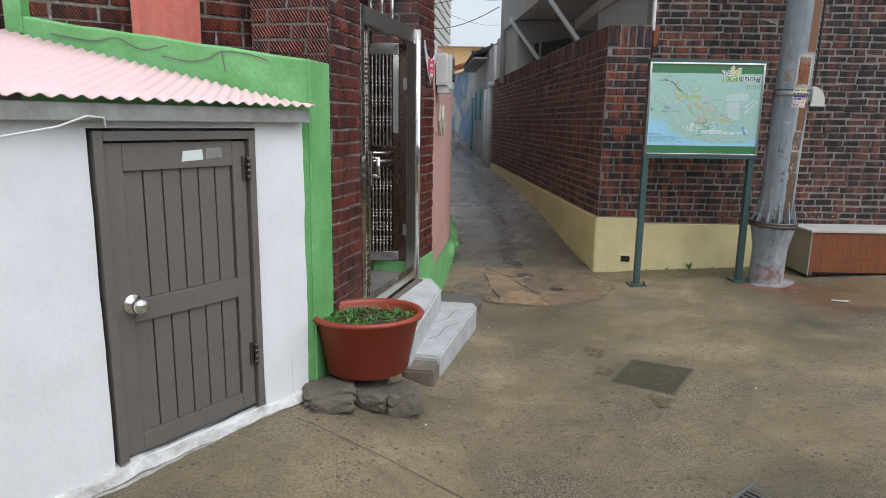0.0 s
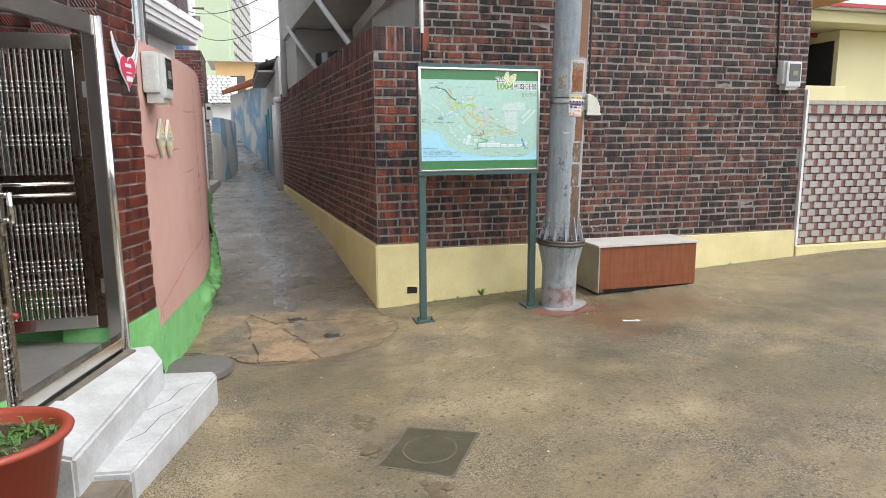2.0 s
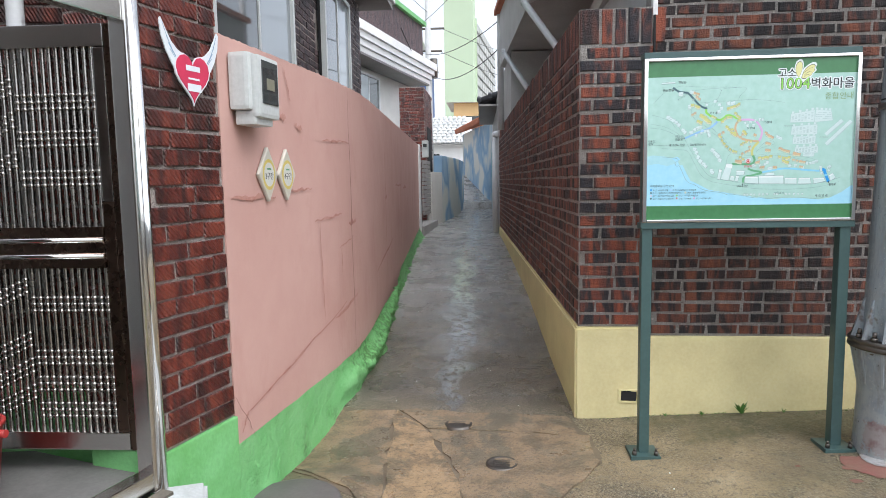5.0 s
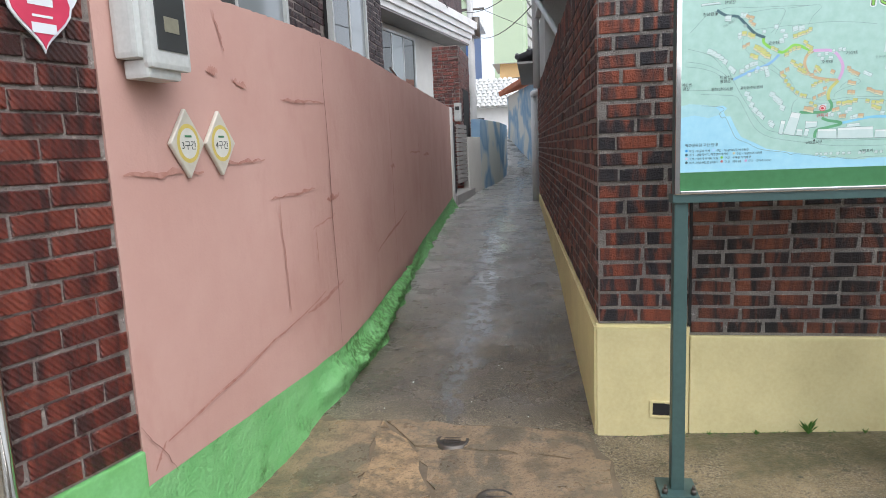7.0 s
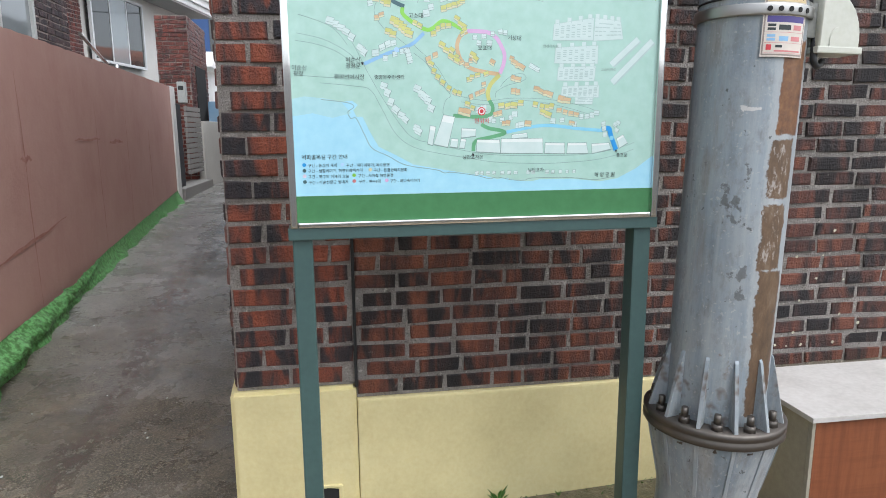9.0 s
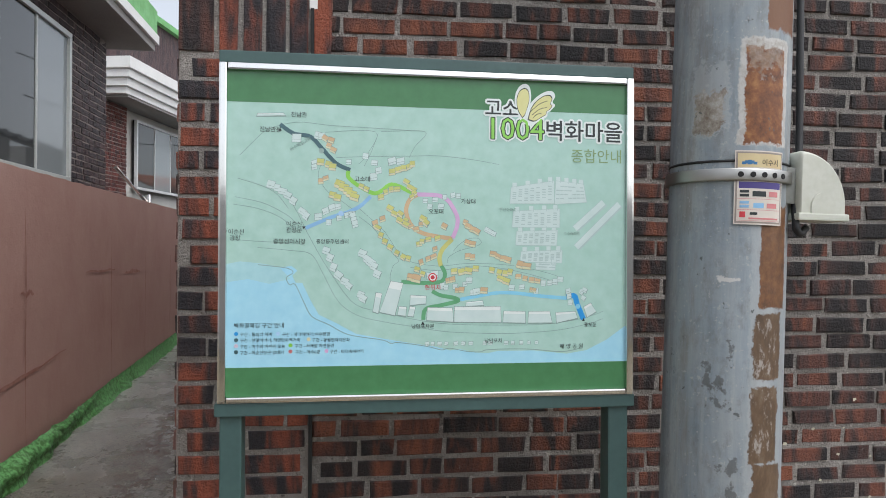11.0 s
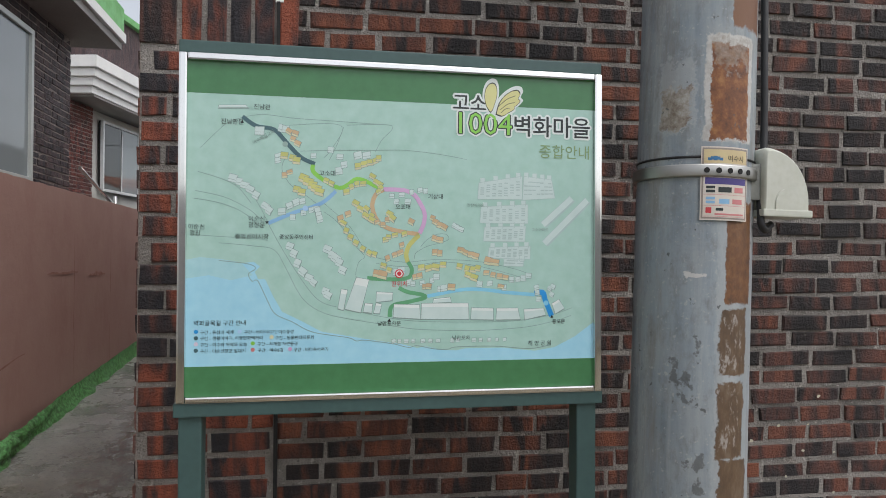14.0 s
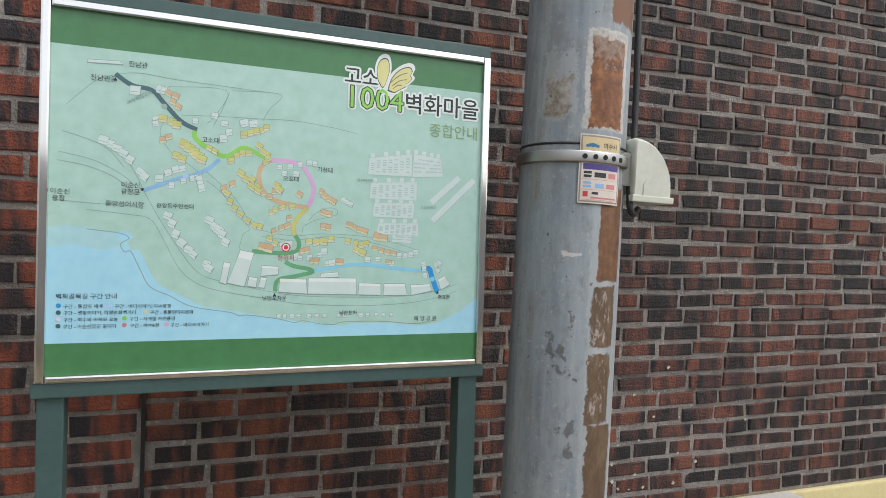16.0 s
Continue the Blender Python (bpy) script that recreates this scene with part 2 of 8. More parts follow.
def metal_mat(name, c, rough, wear=0.08):
    n = Nodes(name, rough, 1.0).world_space()
    a = n.mix(n.math("MULTIPLY", n.ramp(n.noise(8.0, 5), [(0.4, 0.0), (0.7, 1.0)]), wear), col(*c), col(*(v * 0.45 for v in c)))
    n.colour(a).rough(n.ramp(n.noise(25.0, 4), [(0.3, rough * 0.85), (0.8, min(1.0, rough * 1.25))]))
    return n.mat


M_STEEL = metal_mat("stainless_steel", (0.78, 0.76, 0.73), 0.22)
M_CHROME = metal_mat("bright_chrome", (0.80, 0.79, 0.77), 0.1, 0.1)
M_BRONZE = metal_mat("brown_steel_panel", (0.16, 0.11, 0.085), 0.28)
M_IRON = metal_mat("cast_iron", (0.16, 0.145, 0.13), 0.55)
M_ZINC = metal_mat("zinc_hardware", (0.45, 0.44, 0.42), 0.4)


def glass_mat(name, tint, rough=0.04):
    n = Nodes(name, rough)
    n.colour(col(*tint))
    n.bsdf.inputs["Specular IOR Level"].default_value = 0.6
    n.bsdf.inputs["Coat Weight"].default_value = 0.25
    n.bsdf.inputs["Coat Roughness"].default_value = 0.03
    return n.mat


# pale tint holds the curtain and a painted reflection of the sky
M_GLASS_PALE = glass_mat("curtain_and_reflection_glass", (0.26, 0.29, 0.30), 0.08)
M_GLASS = glass_mat("dark_window_glass", (0.055, 0.06, 0.06))


def ground_mat():
    """Worn concrete, tan where it is bare and grey where the skin is left, damp in places."""
    n = Nodes("damp_concrete", 0.6).world_space()
    x, y = n.axis(0), n.axis(1)
    broad = n.noise(0.75, 6, 0.62, dist=0.3)
    stain = n.noise(2.6, 6, 0.65, dist=0.4)
    grit = n.noise(70.0, 6, 0.75)
    speck = n.voronoi(110.0)
    plaza = n.ramp(n.math("ADD", n.math("MULTIPLY", broad, 0.55), n.math("MULTIPLY", stain, 0.45)),
                   [(0.37, col(0.105, 0.088, 0.052)), (0.44, col(0.190, 0.150, 0.088)), (0.51, col(0.265, 0.203, 0.113)), (0.57, col(0.345, 0.262, 0.145)), (0.64, col(0.42, 0.335, 0.205))])
    alley = n.ramp(stain, [(0.32, col(0.24, 0.238, 0.228)), (0.5, col(0.37, 0.366, 0.35)), (0.68, col(0.48, 0.472, 0.455))])
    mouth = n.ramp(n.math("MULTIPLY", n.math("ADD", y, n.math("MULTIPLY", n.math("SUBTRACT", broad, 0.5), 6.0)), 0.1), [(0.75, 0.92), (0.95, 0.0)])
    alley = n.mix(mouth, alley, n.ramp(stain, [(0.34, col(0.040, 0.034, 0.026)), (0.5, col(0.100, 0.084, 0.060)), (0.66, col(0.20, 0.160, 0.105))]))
    edge = n.math("ADD", y, n.math("MULTIPLY", n.math("SUBTRACT", stain, 0.5), 0.9))
    inside = n.ramp(n.math("MULTIPLY", n.math("SUBTRACT", edge, 5.9), 1.6), [(0.0, 0.0), (1.0, 1.0)])
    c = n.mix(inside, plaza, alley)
    c = n.mix(n.ramp(n.noise(24.0, 6, 0.75), [(0.36, 0.75), (0.43, 0.0)]), c, col(0.05, 0.043, 0.035))
    c = n.mix(n.ramp(grit, [(0.36, 0.6), (0.52, 0.0)]), c, col(0.06, 0.05, 0.04))
    c = n.mix(n.ramp(n.noise(45.0, 5, 0.7), [(0.55, 0.0), (0.70, 0.4)]), c, col(0.38, 0.32, 0.24))
    c = n.mix(n.ramp(speck, [(0.05, 0.35), (0.12, 0.0)]), c, col(0.40, 0.37, 0.32))
    where = n.ramp(n.noise(2.1, 5, 0.65, dist=0.5), [(0.44, 0.08), (0.60, 1.0)])
    peb = n.noise(105.0, 4, 0.65)
    c = n.mix(n.math("MULTIPLY", n.ramp(peb, [(0.38, 0.95), (0.48, 0.0)]), where), c, col(0.035, 0.031, 0.026))
    c = n.mix(n.math("MULTIPLY", n.ramp(peb, [(0.54, 0.0), (0.63, 0.8)]), where), c, col(0.46, 0.41, 0.31))
    pit = n.math("MULTIPLY", n.ramp(n.voronoi(16.0), [(0.13, 0.9), (0.20, 0.0)]), n.ramp(n.noise(3.5, 5, 0.7), [(0.45, 0.0), (0.54, 1.0)]))
    c = n.mix(pit, c, col(0.04, 0.035, 0.028))
    c = n.mix(n.ramp(n.noise(260.0, 2, 0.6), [(0.34, 0.6), (0.44, 0.0)]), c, col(0.06, 0.052, 0.04))
    c = n.mix(n.ramp(n.noise(230.0, 2, 0.6), [(0.58, 0.0), (0.68, 0.6)]), c, col(0.50, 0.45, 0.36))
    mossy = n.math("MULTIPLY", n.ramp(n.noise(0.9, 5, 0.6, n.scaled(1.0, 1.3, 1.0)), [(0.46, 0.0), (0.60, 0.32)]), n.math("SUBTRACT", 1.0, inside))
    c = n.mix(mossy, c, col(0.088, 0.086, 0.040))
    def blot(cx, cy, rx, ry, rag):
        dx, dy = n.math("DIVIDE", n.math("SUBTRACT", x, cx), rx), n.math("DIVIDE", n.math("SUBTRACT", y, cy), ry)
        d = n.math("SQRT", n.math("ADD", n.math("MULTIPLY", dx, dx), n.math("MULTIPLY", dy, dy)))
        return n.math("ADD", d, n.math("MULTIPLY", n.math("SUBTRACT", n.noise(4.5, 6, 0.7, dist=0.6), 0.5), rag))
    rusty = n.ramp(blot(3.55, 5.20, 0.75, 0.42, 2.6), [(0.55, 0.5), (1.05, 0.0)])
    c = n.mix(rusty, c, col(0.20, 0.115, 0.055))
    rusty = n.ramp(blot(3.15, 5.02, 0.28, 0.50, 2.6), [(0.55, 0.6), (1.05, 0.0)])
    c = n.mix(rusty, c, col(0.150, 0.082, 0.042))
    green = n.math("MULTIPLY", n.ramp(blot(2.7, 6.12, 1.15, 0.40, 2.2), [(0.5, 0.75), (1.1, 0.0)]), n.ramp(n.noise(22.0, 5, 0.7), [(0.36, 0.3), (0.56, 1.0)]))
    c = n.mix(green, c, col(0.070, 0.072, 0.034))
    # the damp runnel down the middle of the lane
    mid = n.math("ABSOLUTE", n.math("SUBTRACT", n.math("ADD", x, n.math("MULTIPLY", n.noise(2.2, 4), 0.7)), 1.16), 0.0)
    run = n.math("MULTIPLY", n.ramp(mid, [(0.05, 1.0), (0.17, 0.0)]), inside)
    run = n.math("MULTIPLY", run, n.ramp(n.noise(17.0, 6, 0.8, n.scaled(1.0, 0.7, 1.0)), [(0.44, 0.0), (0.52, 1.0)]))
    run = n.math("MULTIPLY", run, n.ramp(n.noise(3.0, 4, 0.6), [(0.30, 0.35), (0.46, 1.0)]))
    n.put(n.bsdf.inputs["Coat Weight"], run)
    n.bsdf.inputs["Coat Roughness"].default_value = 0.16
    n.bsdf.inputs["Coat IOR"].default_value = 1.6
    c = n.mix(n.math("MULTIPLY", run, 0.72), c, col(0.05, 0.046, 0.040))
    n.colour(c)
    damp = n.ramp(n.noise(1.3, 5, 0.6), [(0.38, 0.28), (0.66, 0.68)])
    r = n.mix(inside, damp, n.ramp(n.noise(3.0, 5, 0.65), [(0.36, 0.16), (0.62, 0.42)]))
    n.rough(n.mix(run, r, 0.07))
    relief = n.math("ADD", n.math("MULTIPLY", grit, n.math("SUBTRACT", 0.7, n.math("MULTIPLY", inside, 0.45))), n.math("MULTIPLY", n.noise(9.0, 5, 0.7), n.math("SUBTRACT", 1.4, n.math("MULTIPLY", inside, 0.7))))
    relief = n.math("ADD", relief, n.math("MULTIPLY", peb, n.math("MULTIPLY", where, 0.9)))
    n.bump(n.math("MULTIPLY", relief, n.math("SUBTRACT", 1.0, n.math("MULTIPLY", run, 0.1))), 0.9, 0.012)
    return n.mat


def pink_mat():
    """Salmon paint over block, with stain marks that follow the hidden joints."""
    n = Nodes("salmon_paint", 0.72).world_space()
    base = n.ramp(n.noise(1.6, 6, 0.6), [(0.3, col(0.52, 0.305, 0.258)), (0.7, col(0.585, 0.368, 0.315))])
    streak = n.ramp(n.noise(2.0, 5, 0.7, n.scaled(2.0, 1.6, 0.8)), [(0.52, 0.0), (0.75, 0.3)])
    c = n.mix(streak, base, col(0.42, 0.20, 0.155))
    n.colour(c).bump(n.math("ADD", n.noise(16.0, 5), n.math("MULTIPLY", n.noise(90.0, 3), 0.4)), 0.3, 0.01)
    return n.mat


def wood_mat():
    n = Nodes("reddish_veneer", 0.45).world_space()
    g = n.noise(3.0, 6, 0.7, n.scaled(1.2, 1.2, 14))
    g2 = n.noise(5.0, 6, 0.6, n.scaled(9, 9, 0.8))
    c = n.ramp(g2, [(0.3, col(0.175, 0.055, 0.024)), (0.55, col(0.235, 0.077, 0.032)), (0.75, col(0.265, 0.095, 0.041))])
    c = n.mix(n.ramp(g, [(0.45, 0.0), (0.7, 0.4)]), c, col(0.12, 0.035, 0.016))
    n.colour(c).bump(g2, 0.08, 0.004)
    return n.mat


def pole_mat():
    """Grey-blue paint on a steel pole, with rust scars, bare patches and chips at their places round the shaft."""
    n = Nodes("blue_grey_pole_paint", 0.5)
    x, y, z = n.axis(0), n.axis(1), n.axis(2)
    turn = n.math("ADD", n.math("MULTIPLY", n.math("ARCTAN2", y, x), 180 / math.pi), 122.0)
    run = n.noise(2.0, 6, 0.65, n.scaled(6, 6, 0.6))
    c = n.ramp(run, [(0.30, col(0.145, 0.18, 0.21)), (0.42, col(0.215, 0.26, 0.295)), (0.55, col(0.285, 0.33, 0.36)), (0.70, col(0.40, 0.43, 0.44))])
    mottle = n.ramp(n.noise(9.0, 6, 0.7), [(0.42, 0.0), (0.66, 0.55)])
    c = n.mix(mottle, c, col(0.33, 0.345, 0.34))
    brown = n.ramp(n.noise(2.4, 6, 0.7, n.scaled(5, 5, 0.8)), [(0.54, 0.0), (0.70, 0.6)])
    c = n.mix(brown, c, col(0.19, 0.155, 0.115))
    dirt = n.ramp(n.noise(26.0, 6, 0.75, n.scaled(1.0, 1.0, 0.55)), [(0.50, 0.0), (0.66, 0.55)])
    c = n.mix(dirt, c, col(0.16, 0.165, 0.16))
    wash = n.ramp(n.noise(3.2, 5, 0.7, n.scaled(7, 7, 0.5)), [(0.50, 0.0), (0.68, 0.5)])
    c = n.mix(wash, c, col(0.40, 0.415, 0.41))
    fleck = n.ramp(n.noise(85.0, 3, 0.6), [(0.62, 0.0), (0.68, 0.6)])
    c = n.mix(fleck, c, col(0.42, 0.43, 0.42))
    edge = n.math("ADD", n.math("SUBTRACT", n.noise(16.0, 5, 0.7), 0.5), n.math("MULTIPLY", n.math("SUBTRACT", n.noise(48.0, 4, 0.7), 0.5), 0.8))

    def spot(a0, a1, z0, z1, soft_a=3.0, soft_z=0.012, rag=1.6):
        da = n.math("DIVIDE", n.math("SUBTRACT", (a1 - a0) / 2, n.math("ABSOLUTE", n.math("SUBTRACT", turn, (a0 + a1) / 2))), soft_a)
        dz = n.math("DIVIDE", n.math("SUBTRACT", (z1 - z0) / 2, n.math("ABSOLUTE", n.math("SUBTRACT", z, (z0 + z1) / 2))), soft_z)
        return n.ramp(n.math("ADD", n.math("MINIMUM", da, dz), n.math("MULTIPLY", edge, rag * 2)), [(0.0, 0.0), (0.35, 1.0)])

    fine = n.noise(40.0, 5, 0.7)
    rust = n.ramp(fine, [(0.3, col(0.085, 0.028, 0.012)), (0.5, col(0.20, 0.070, 0.020)), (0.72, col(0.34, 0.150, 0.045))])
    dull = n.ramp(n.noise(18.0, 6, 0.7, n.scaled(1, 1, 0.5)), [(0.3, col(0.060, 0.040, 0.027)), (0.55, col(0.135, 0.085, 0.050)), (0.75, col(0.22, 0.17, 0.125))])
    bare = n.ramp(n.noise(30.0, 6, 0.75), [(0.34, col(0.12, 0.075, 0.04)), (0.5, col(0.30, 0.26, 0.21)), (0.66, col(0.46, 0.44, 0.41))])
    white = col(0.52, 0.51, 0.49)
    pale = col(0.40, 0.42, 0.43)
    c = n.mix(n.math("MULTIPLY", spot(24, 92, 0.80, 1.66, 5, 0.03, 1.2), 0.4), c, pale)
    c = n.mix(spot(31, 70, 0.66, 1.07, 4), c, dull)
    c = n.mix(spot(33, 70, 1.42, 1.66, 4, 0.012, 1.0), c, n.mix(0.5, dull, rust))
    c = n.mix(spot(28, 64, 1.26, 1.415, 5, 0.012, 1.2), c, dull)
    c = n.mix(spot(27, 62, 1.07, 1.245, 5, 0.012, 1.2), c, dull)
    scratch = n.ramp(n.noise(60.0, 5, 0.75, n.scaled(1.0, 1.0, 0.45)), [(0.52, 0.0), (0.60, 0.75)])
    c = n.mix(n.math("MULTIPLY", n.math("MAXIMUM", spot(30, 58, 1.265, 1.405, 4, 0.02, 2.0), spot(29, 54, 1.09, 1.24, 4, 0.02, 2.0)), scratch), c, col(0.42, 0.39, 0.36))
    c = n.mix(spot(8, 64, 1.793, 2.042, 4, 0.012, 1.0), c, n.mix(n.ramp(fine, [(0.45, 0.0), (0.62, 0.5)]), white, col(0.30, 0.27, 0.23)))
    c = n.mix(spot(14, 58, 1.797, 2.020, 4, 0.016, 1.3), c, rust)
    c = n.mix(n.math("MULTIPLY", spot(16, 56, 1.965, 2.03, 8, 0.04, 2.0), 0.5), c, bare)
    c = n.mix(n.math("MULTIPLY", spot(-36, 2, 1.815, 1.985, 6, 0.03, 1.6), 0.55), c, pale)
    c = n.mix(n.math("MULTIPLY", spot(-34, -3, 1.825, 1.925, 7, 0.03, 1.6), 0.9), c, bare)
    c = n.mix(spot(35, 78, 2.055, 3.4, 4, 0.02, 0.8), c, n.mix(n.noise(3.0, 4, 0.6), col(0.125, 0.048, 0.020), col(0.215, 0.098, 0.042)))
    for a0, a1, za, zb in ((-17, -9, 1.235, 1.285), (-12, 1, 1.195, 1.235), (2, 8, 1.19, 1.235), (6, 11, 1.30, 1.34), (-4, 1, 1.245, 1.27), (-52, -46, 1.24, 1.29), (8, 16, 1.00, 1.07), (-2, 3, 1.03, 1.06)):
        c = n.mix(n.math("MULTIPLY", spot(a0, a1, za, zb, 6, 0.022, 2.2), 0.8), c, col(0.105, 0.11, 0.11))
    c = n.mix(n.math("MULTIPLY", spot(-5, 16, 1.478, 1.492, 3, 0.005, 2.6), 0.9), c, col(0.58, 0.57, 0.55))
    c = n.mix(n.math("MULTIPLY", spot(-230, 200, 0.60, 0.81, 9, 0.05, 1.6), n.ramp(n.noise(11.0, 3), [(0.54, 0.0), (0.62, 0.8)])), c, dull)
    c = n.mix(n.math("MULTIPLY", spot(-40, 60, 0.10, 0.25, 9, 0.03, 2.2), 0.75), c, col(0.21, 0.085, 0.075))
    c = n.mix(n.math("MULTIPLY", n.ramp(z, [(0.30, 0.6), (0.50, 0.0)]), n.ramp(n.noise(14.0, 5), [(0.4, 0.0), (0.6, 1.0)])), c, col(0.40, 0.41, 0.40))
    chip = n.ramp(n.noise(34.0, 4, 0.6), [(0.67, 0.0), (0.70, 1.0)])
    c = n.mix(n.math("MULTIPLY", chip, 0.8), c, col(0.07, 0.075, 0.075))
    n.colour(c).bump(n.math("ADD", n.noise(18.0, 4), n.math("MULTIPLY", fine, 0.5)), 0.25, 0.006)
    return n.mat


M_GROUND, M_PINK, M_WOOD, M_POLE = ground_mat(), pink_mat(), wood_mat(), pole_mat()
M_LAMINATE = paint("white_laminate", (0.56, 0.54, 0.51), 0.5, wear=(0.36, 0.34, 0.31), amount=0.5, scale=6.0, bump=0.05)
M_BEIGE = paint("beige_board", (0.36, 0.33, 0.26), 0.6, wear=(0.22, 0.20, 0.16), amount=0.5, scale=4.0, bump=0.05)


# ---- mesh helpers ----
def add_box(bm, x0, y0, z0, x1, y1, z1, m=None, bevel=0.0):
    made = bmesh.ops.create_cube(bm, size=1.0)["verts"]
    for v in made:
        v.co = Vector((x0 + (v.co.x + 0.5) * (x1 - x0), y0 + (v.co.y + 0.5) * (y1 - y0), z0 + (v.co.z + 0.5) * (z1 - z0)))
    if bevel:
        edges = {e for v in made for e in v.link_edges}
        res = bmesh.ops.bevel(bm, geom=list(edges), offset=bevel, segments=2, affect="EDGES", profile=0.7)
        made = list({v for f in res["faces"] for v in f.verts} | {v for v in made if v.is_valid})
    if m:
        bmesh.ops.transform(bm, matrix=m, verts=made)
    return made


def add_tube(bm, p0, p1, r0, r1=None, n=12, cap=True):
    p0, p1 = Vector(p0), Vector(p1)
    r1 = r0 if r1 is None else r1
    q = (p1 - p0).to_track_quat("Z", "Y")
    rings = []
    for p, r in ((p0, r0), (p1, r1)):
        rings.append([bm.verts.new(p + q @ Vector((r * math.cos(a), r * math.sin(a), 0))) for a in (2 * math.pi * i / n for i in range(n))])
    for i in range(n):
        bm.faces.new((rings[0][i], rings[0][(i + 1) % n], rings[1][(i + 1) % n], rings[1][i])).smooth = True
    if cap:
        bm.faces.new(rings[0][::-1]), bm.faces.new(rings[1])


def add_lathe(bm, profile, n=32, squash=(1, 1), centre=(0, 0, 0), close=False):
    """Turn a profile of (radius, height) round z."""
    rings = []
    for r, z in profile:
        rings.append([bm.verts.new((centre[0] + squash[0] * r * math.cos(2 * math.pi * i / n), centre[1] + squash[1] * r * math.sin(2 * math.pi * i / n), centre[2] + z)) for i in range(n)])
    for a, b in zip(rings, rings[1:]):
        for i in range(n):
            bm.faces.new((a[i], a[(i + 1) % n], b[(i + 1) % n], b[i])).smooth = True
    if close:
        bm.faces.new(rings[0][::-1]), bm.faces.new(rings[-1])


def add_prism(bm, pts, z0, z1):
    """Upright prism on a plan polygon; z0 and z1 are numbers or one height a corner."""
    n = len(pts)
    lo = [z0] * n if isinstance(z0, (int, float)) else z0
    hi = [z1] * n if isinstance(z1, (int, float)) else z1
    a = [bm.verts.new((p[0], p[1], z)) for p, z in zip(pts, lo)]
    b = [bm.verts.new((p[0], p[1], z)) for p, z in zip(pts, hi)]
    for i in range(n):
        bm.faces.new((a[i], a[(i + 1) % n], b[(i + 1) % n], b[i]))
    bm.faces.new(a[::-1]), bm.faces.new(b)


def add_plate(bm, outline, y0, y1):
    """A flat plate: an outline in x and z, from y0 to y1."""
    a = [bm.verts.new((x, y0, z)) for x, z in outline]
    b = [bm.verts.new((x, y1, z)) for x, z in outline]
    n = len(outline)
    bm.faces.new(a), bm.faces.new(b[::-1])
    for i in range(n):
        bm.faces.new((a[i], b[i], b[(i + 1) % n], a[(i + 1) % n]))


def mesh_of(bm, mat, name):
    bmesh.ops.recalc_face_normals(bm, faces=bm.faces)
    me = bpy.data.meshes.new(name)
    bm.to_mesh(me)
    bm.free()
    me.materials.append(mat)
    return me


def part(name, bm, mat, parent=None, label="", m=None):
    ob = new(name, mesh_of(bm, mat, name))
    if m is not None:
        ob.matrix_basis = m
    if parent is not None:
        ob.parent = parent
    return tagged(ob, label)


def thing(name, label, category, m=None, group="", kind=""):
    ob = new(name)
    ob.empty_display_size = 0.1
    if m is not None:
        ob.matrix_basis = m
    return tagged(ob, label, category, group, kind)


def wall_frame(p, q):
    """x along the wall from p to q, y into it (the face that is seen looks along -y), z up."""
    d = Vector((q[0] - p[0], q[1] - p[1], 0))
    return Matrix.Translation((p[0], p[1], 0)) @ Matrix.Rotation(math.atan2(d.y, d.x), 4, "Z"), d.length


def box_part(name, dims, mat, parent=None, m=None, bevel=0.0, label=""):
    bm = bmesh.new()
    add_box(bm, *dims, bevel=bevel)
    return part(name, bm, mat, parent, label, m)


# ---- bricks ----
def brick_geo(length, height, seed, proud=0.006, chamfer=0.004, deep=0.02):
    """One brick face with worn arrises: corner points and faces, seen from -y."""
    rnd = random.Random(seed)
    j = lambda a: (rnd.random() - 0.5) * a
    l, h = length / 2, height / 2
    back = [(-l, deep, -h), (l, deep, -h), (l, deep, h), (-l, deep, h)]
    side = [(x + j(0.007), -proud + chamfer + j(0.003), z + j(0.006)) for x, _, z in back]
    front = [(x * (1 - chamfer / l) + j(0.007), -proud + j(0.004), z * (1 - chamfer / h) + j(0.005)) for x, _, z in back]
    faces = [(8, 9, 10, 11)]
    for i in range(4):
        k = (i + 1) % 4
        faces += [(i, k, 4 + k, 4 + i), (4 + i, 4 + k, 8 + k, 8 + i)]
    return back + side + front, faces


BRICKS = {}


def mark_faces(me, places):
    """Keeps, for each corner, where it lies on its own brick, from -1 to 1."""
    at = me.attributes.new("face_place", "FLOAT_VECTOR", "POINT")
    at.data.foreach_set("vector", [c for p in places for c in p])


def brick_mesh(length, height, variant, mat, **kw):
    key = (round(length, 3), round(height, 3), variant, mat.name)
    if key not in BRICKS:
        v, f = brick_geo(length, height, variant * 31 + 7, **kw)
        me = bpy.data.meshes.new("brick")
        me.from_pydata(v, [], f)
        mark_faces(me, [(x / (length / 2), 0, z / (height / 2)) for x, _, z in v])
        me.materials.append(mat)
        BRICKS[key] = me
    return BRICKS[key]


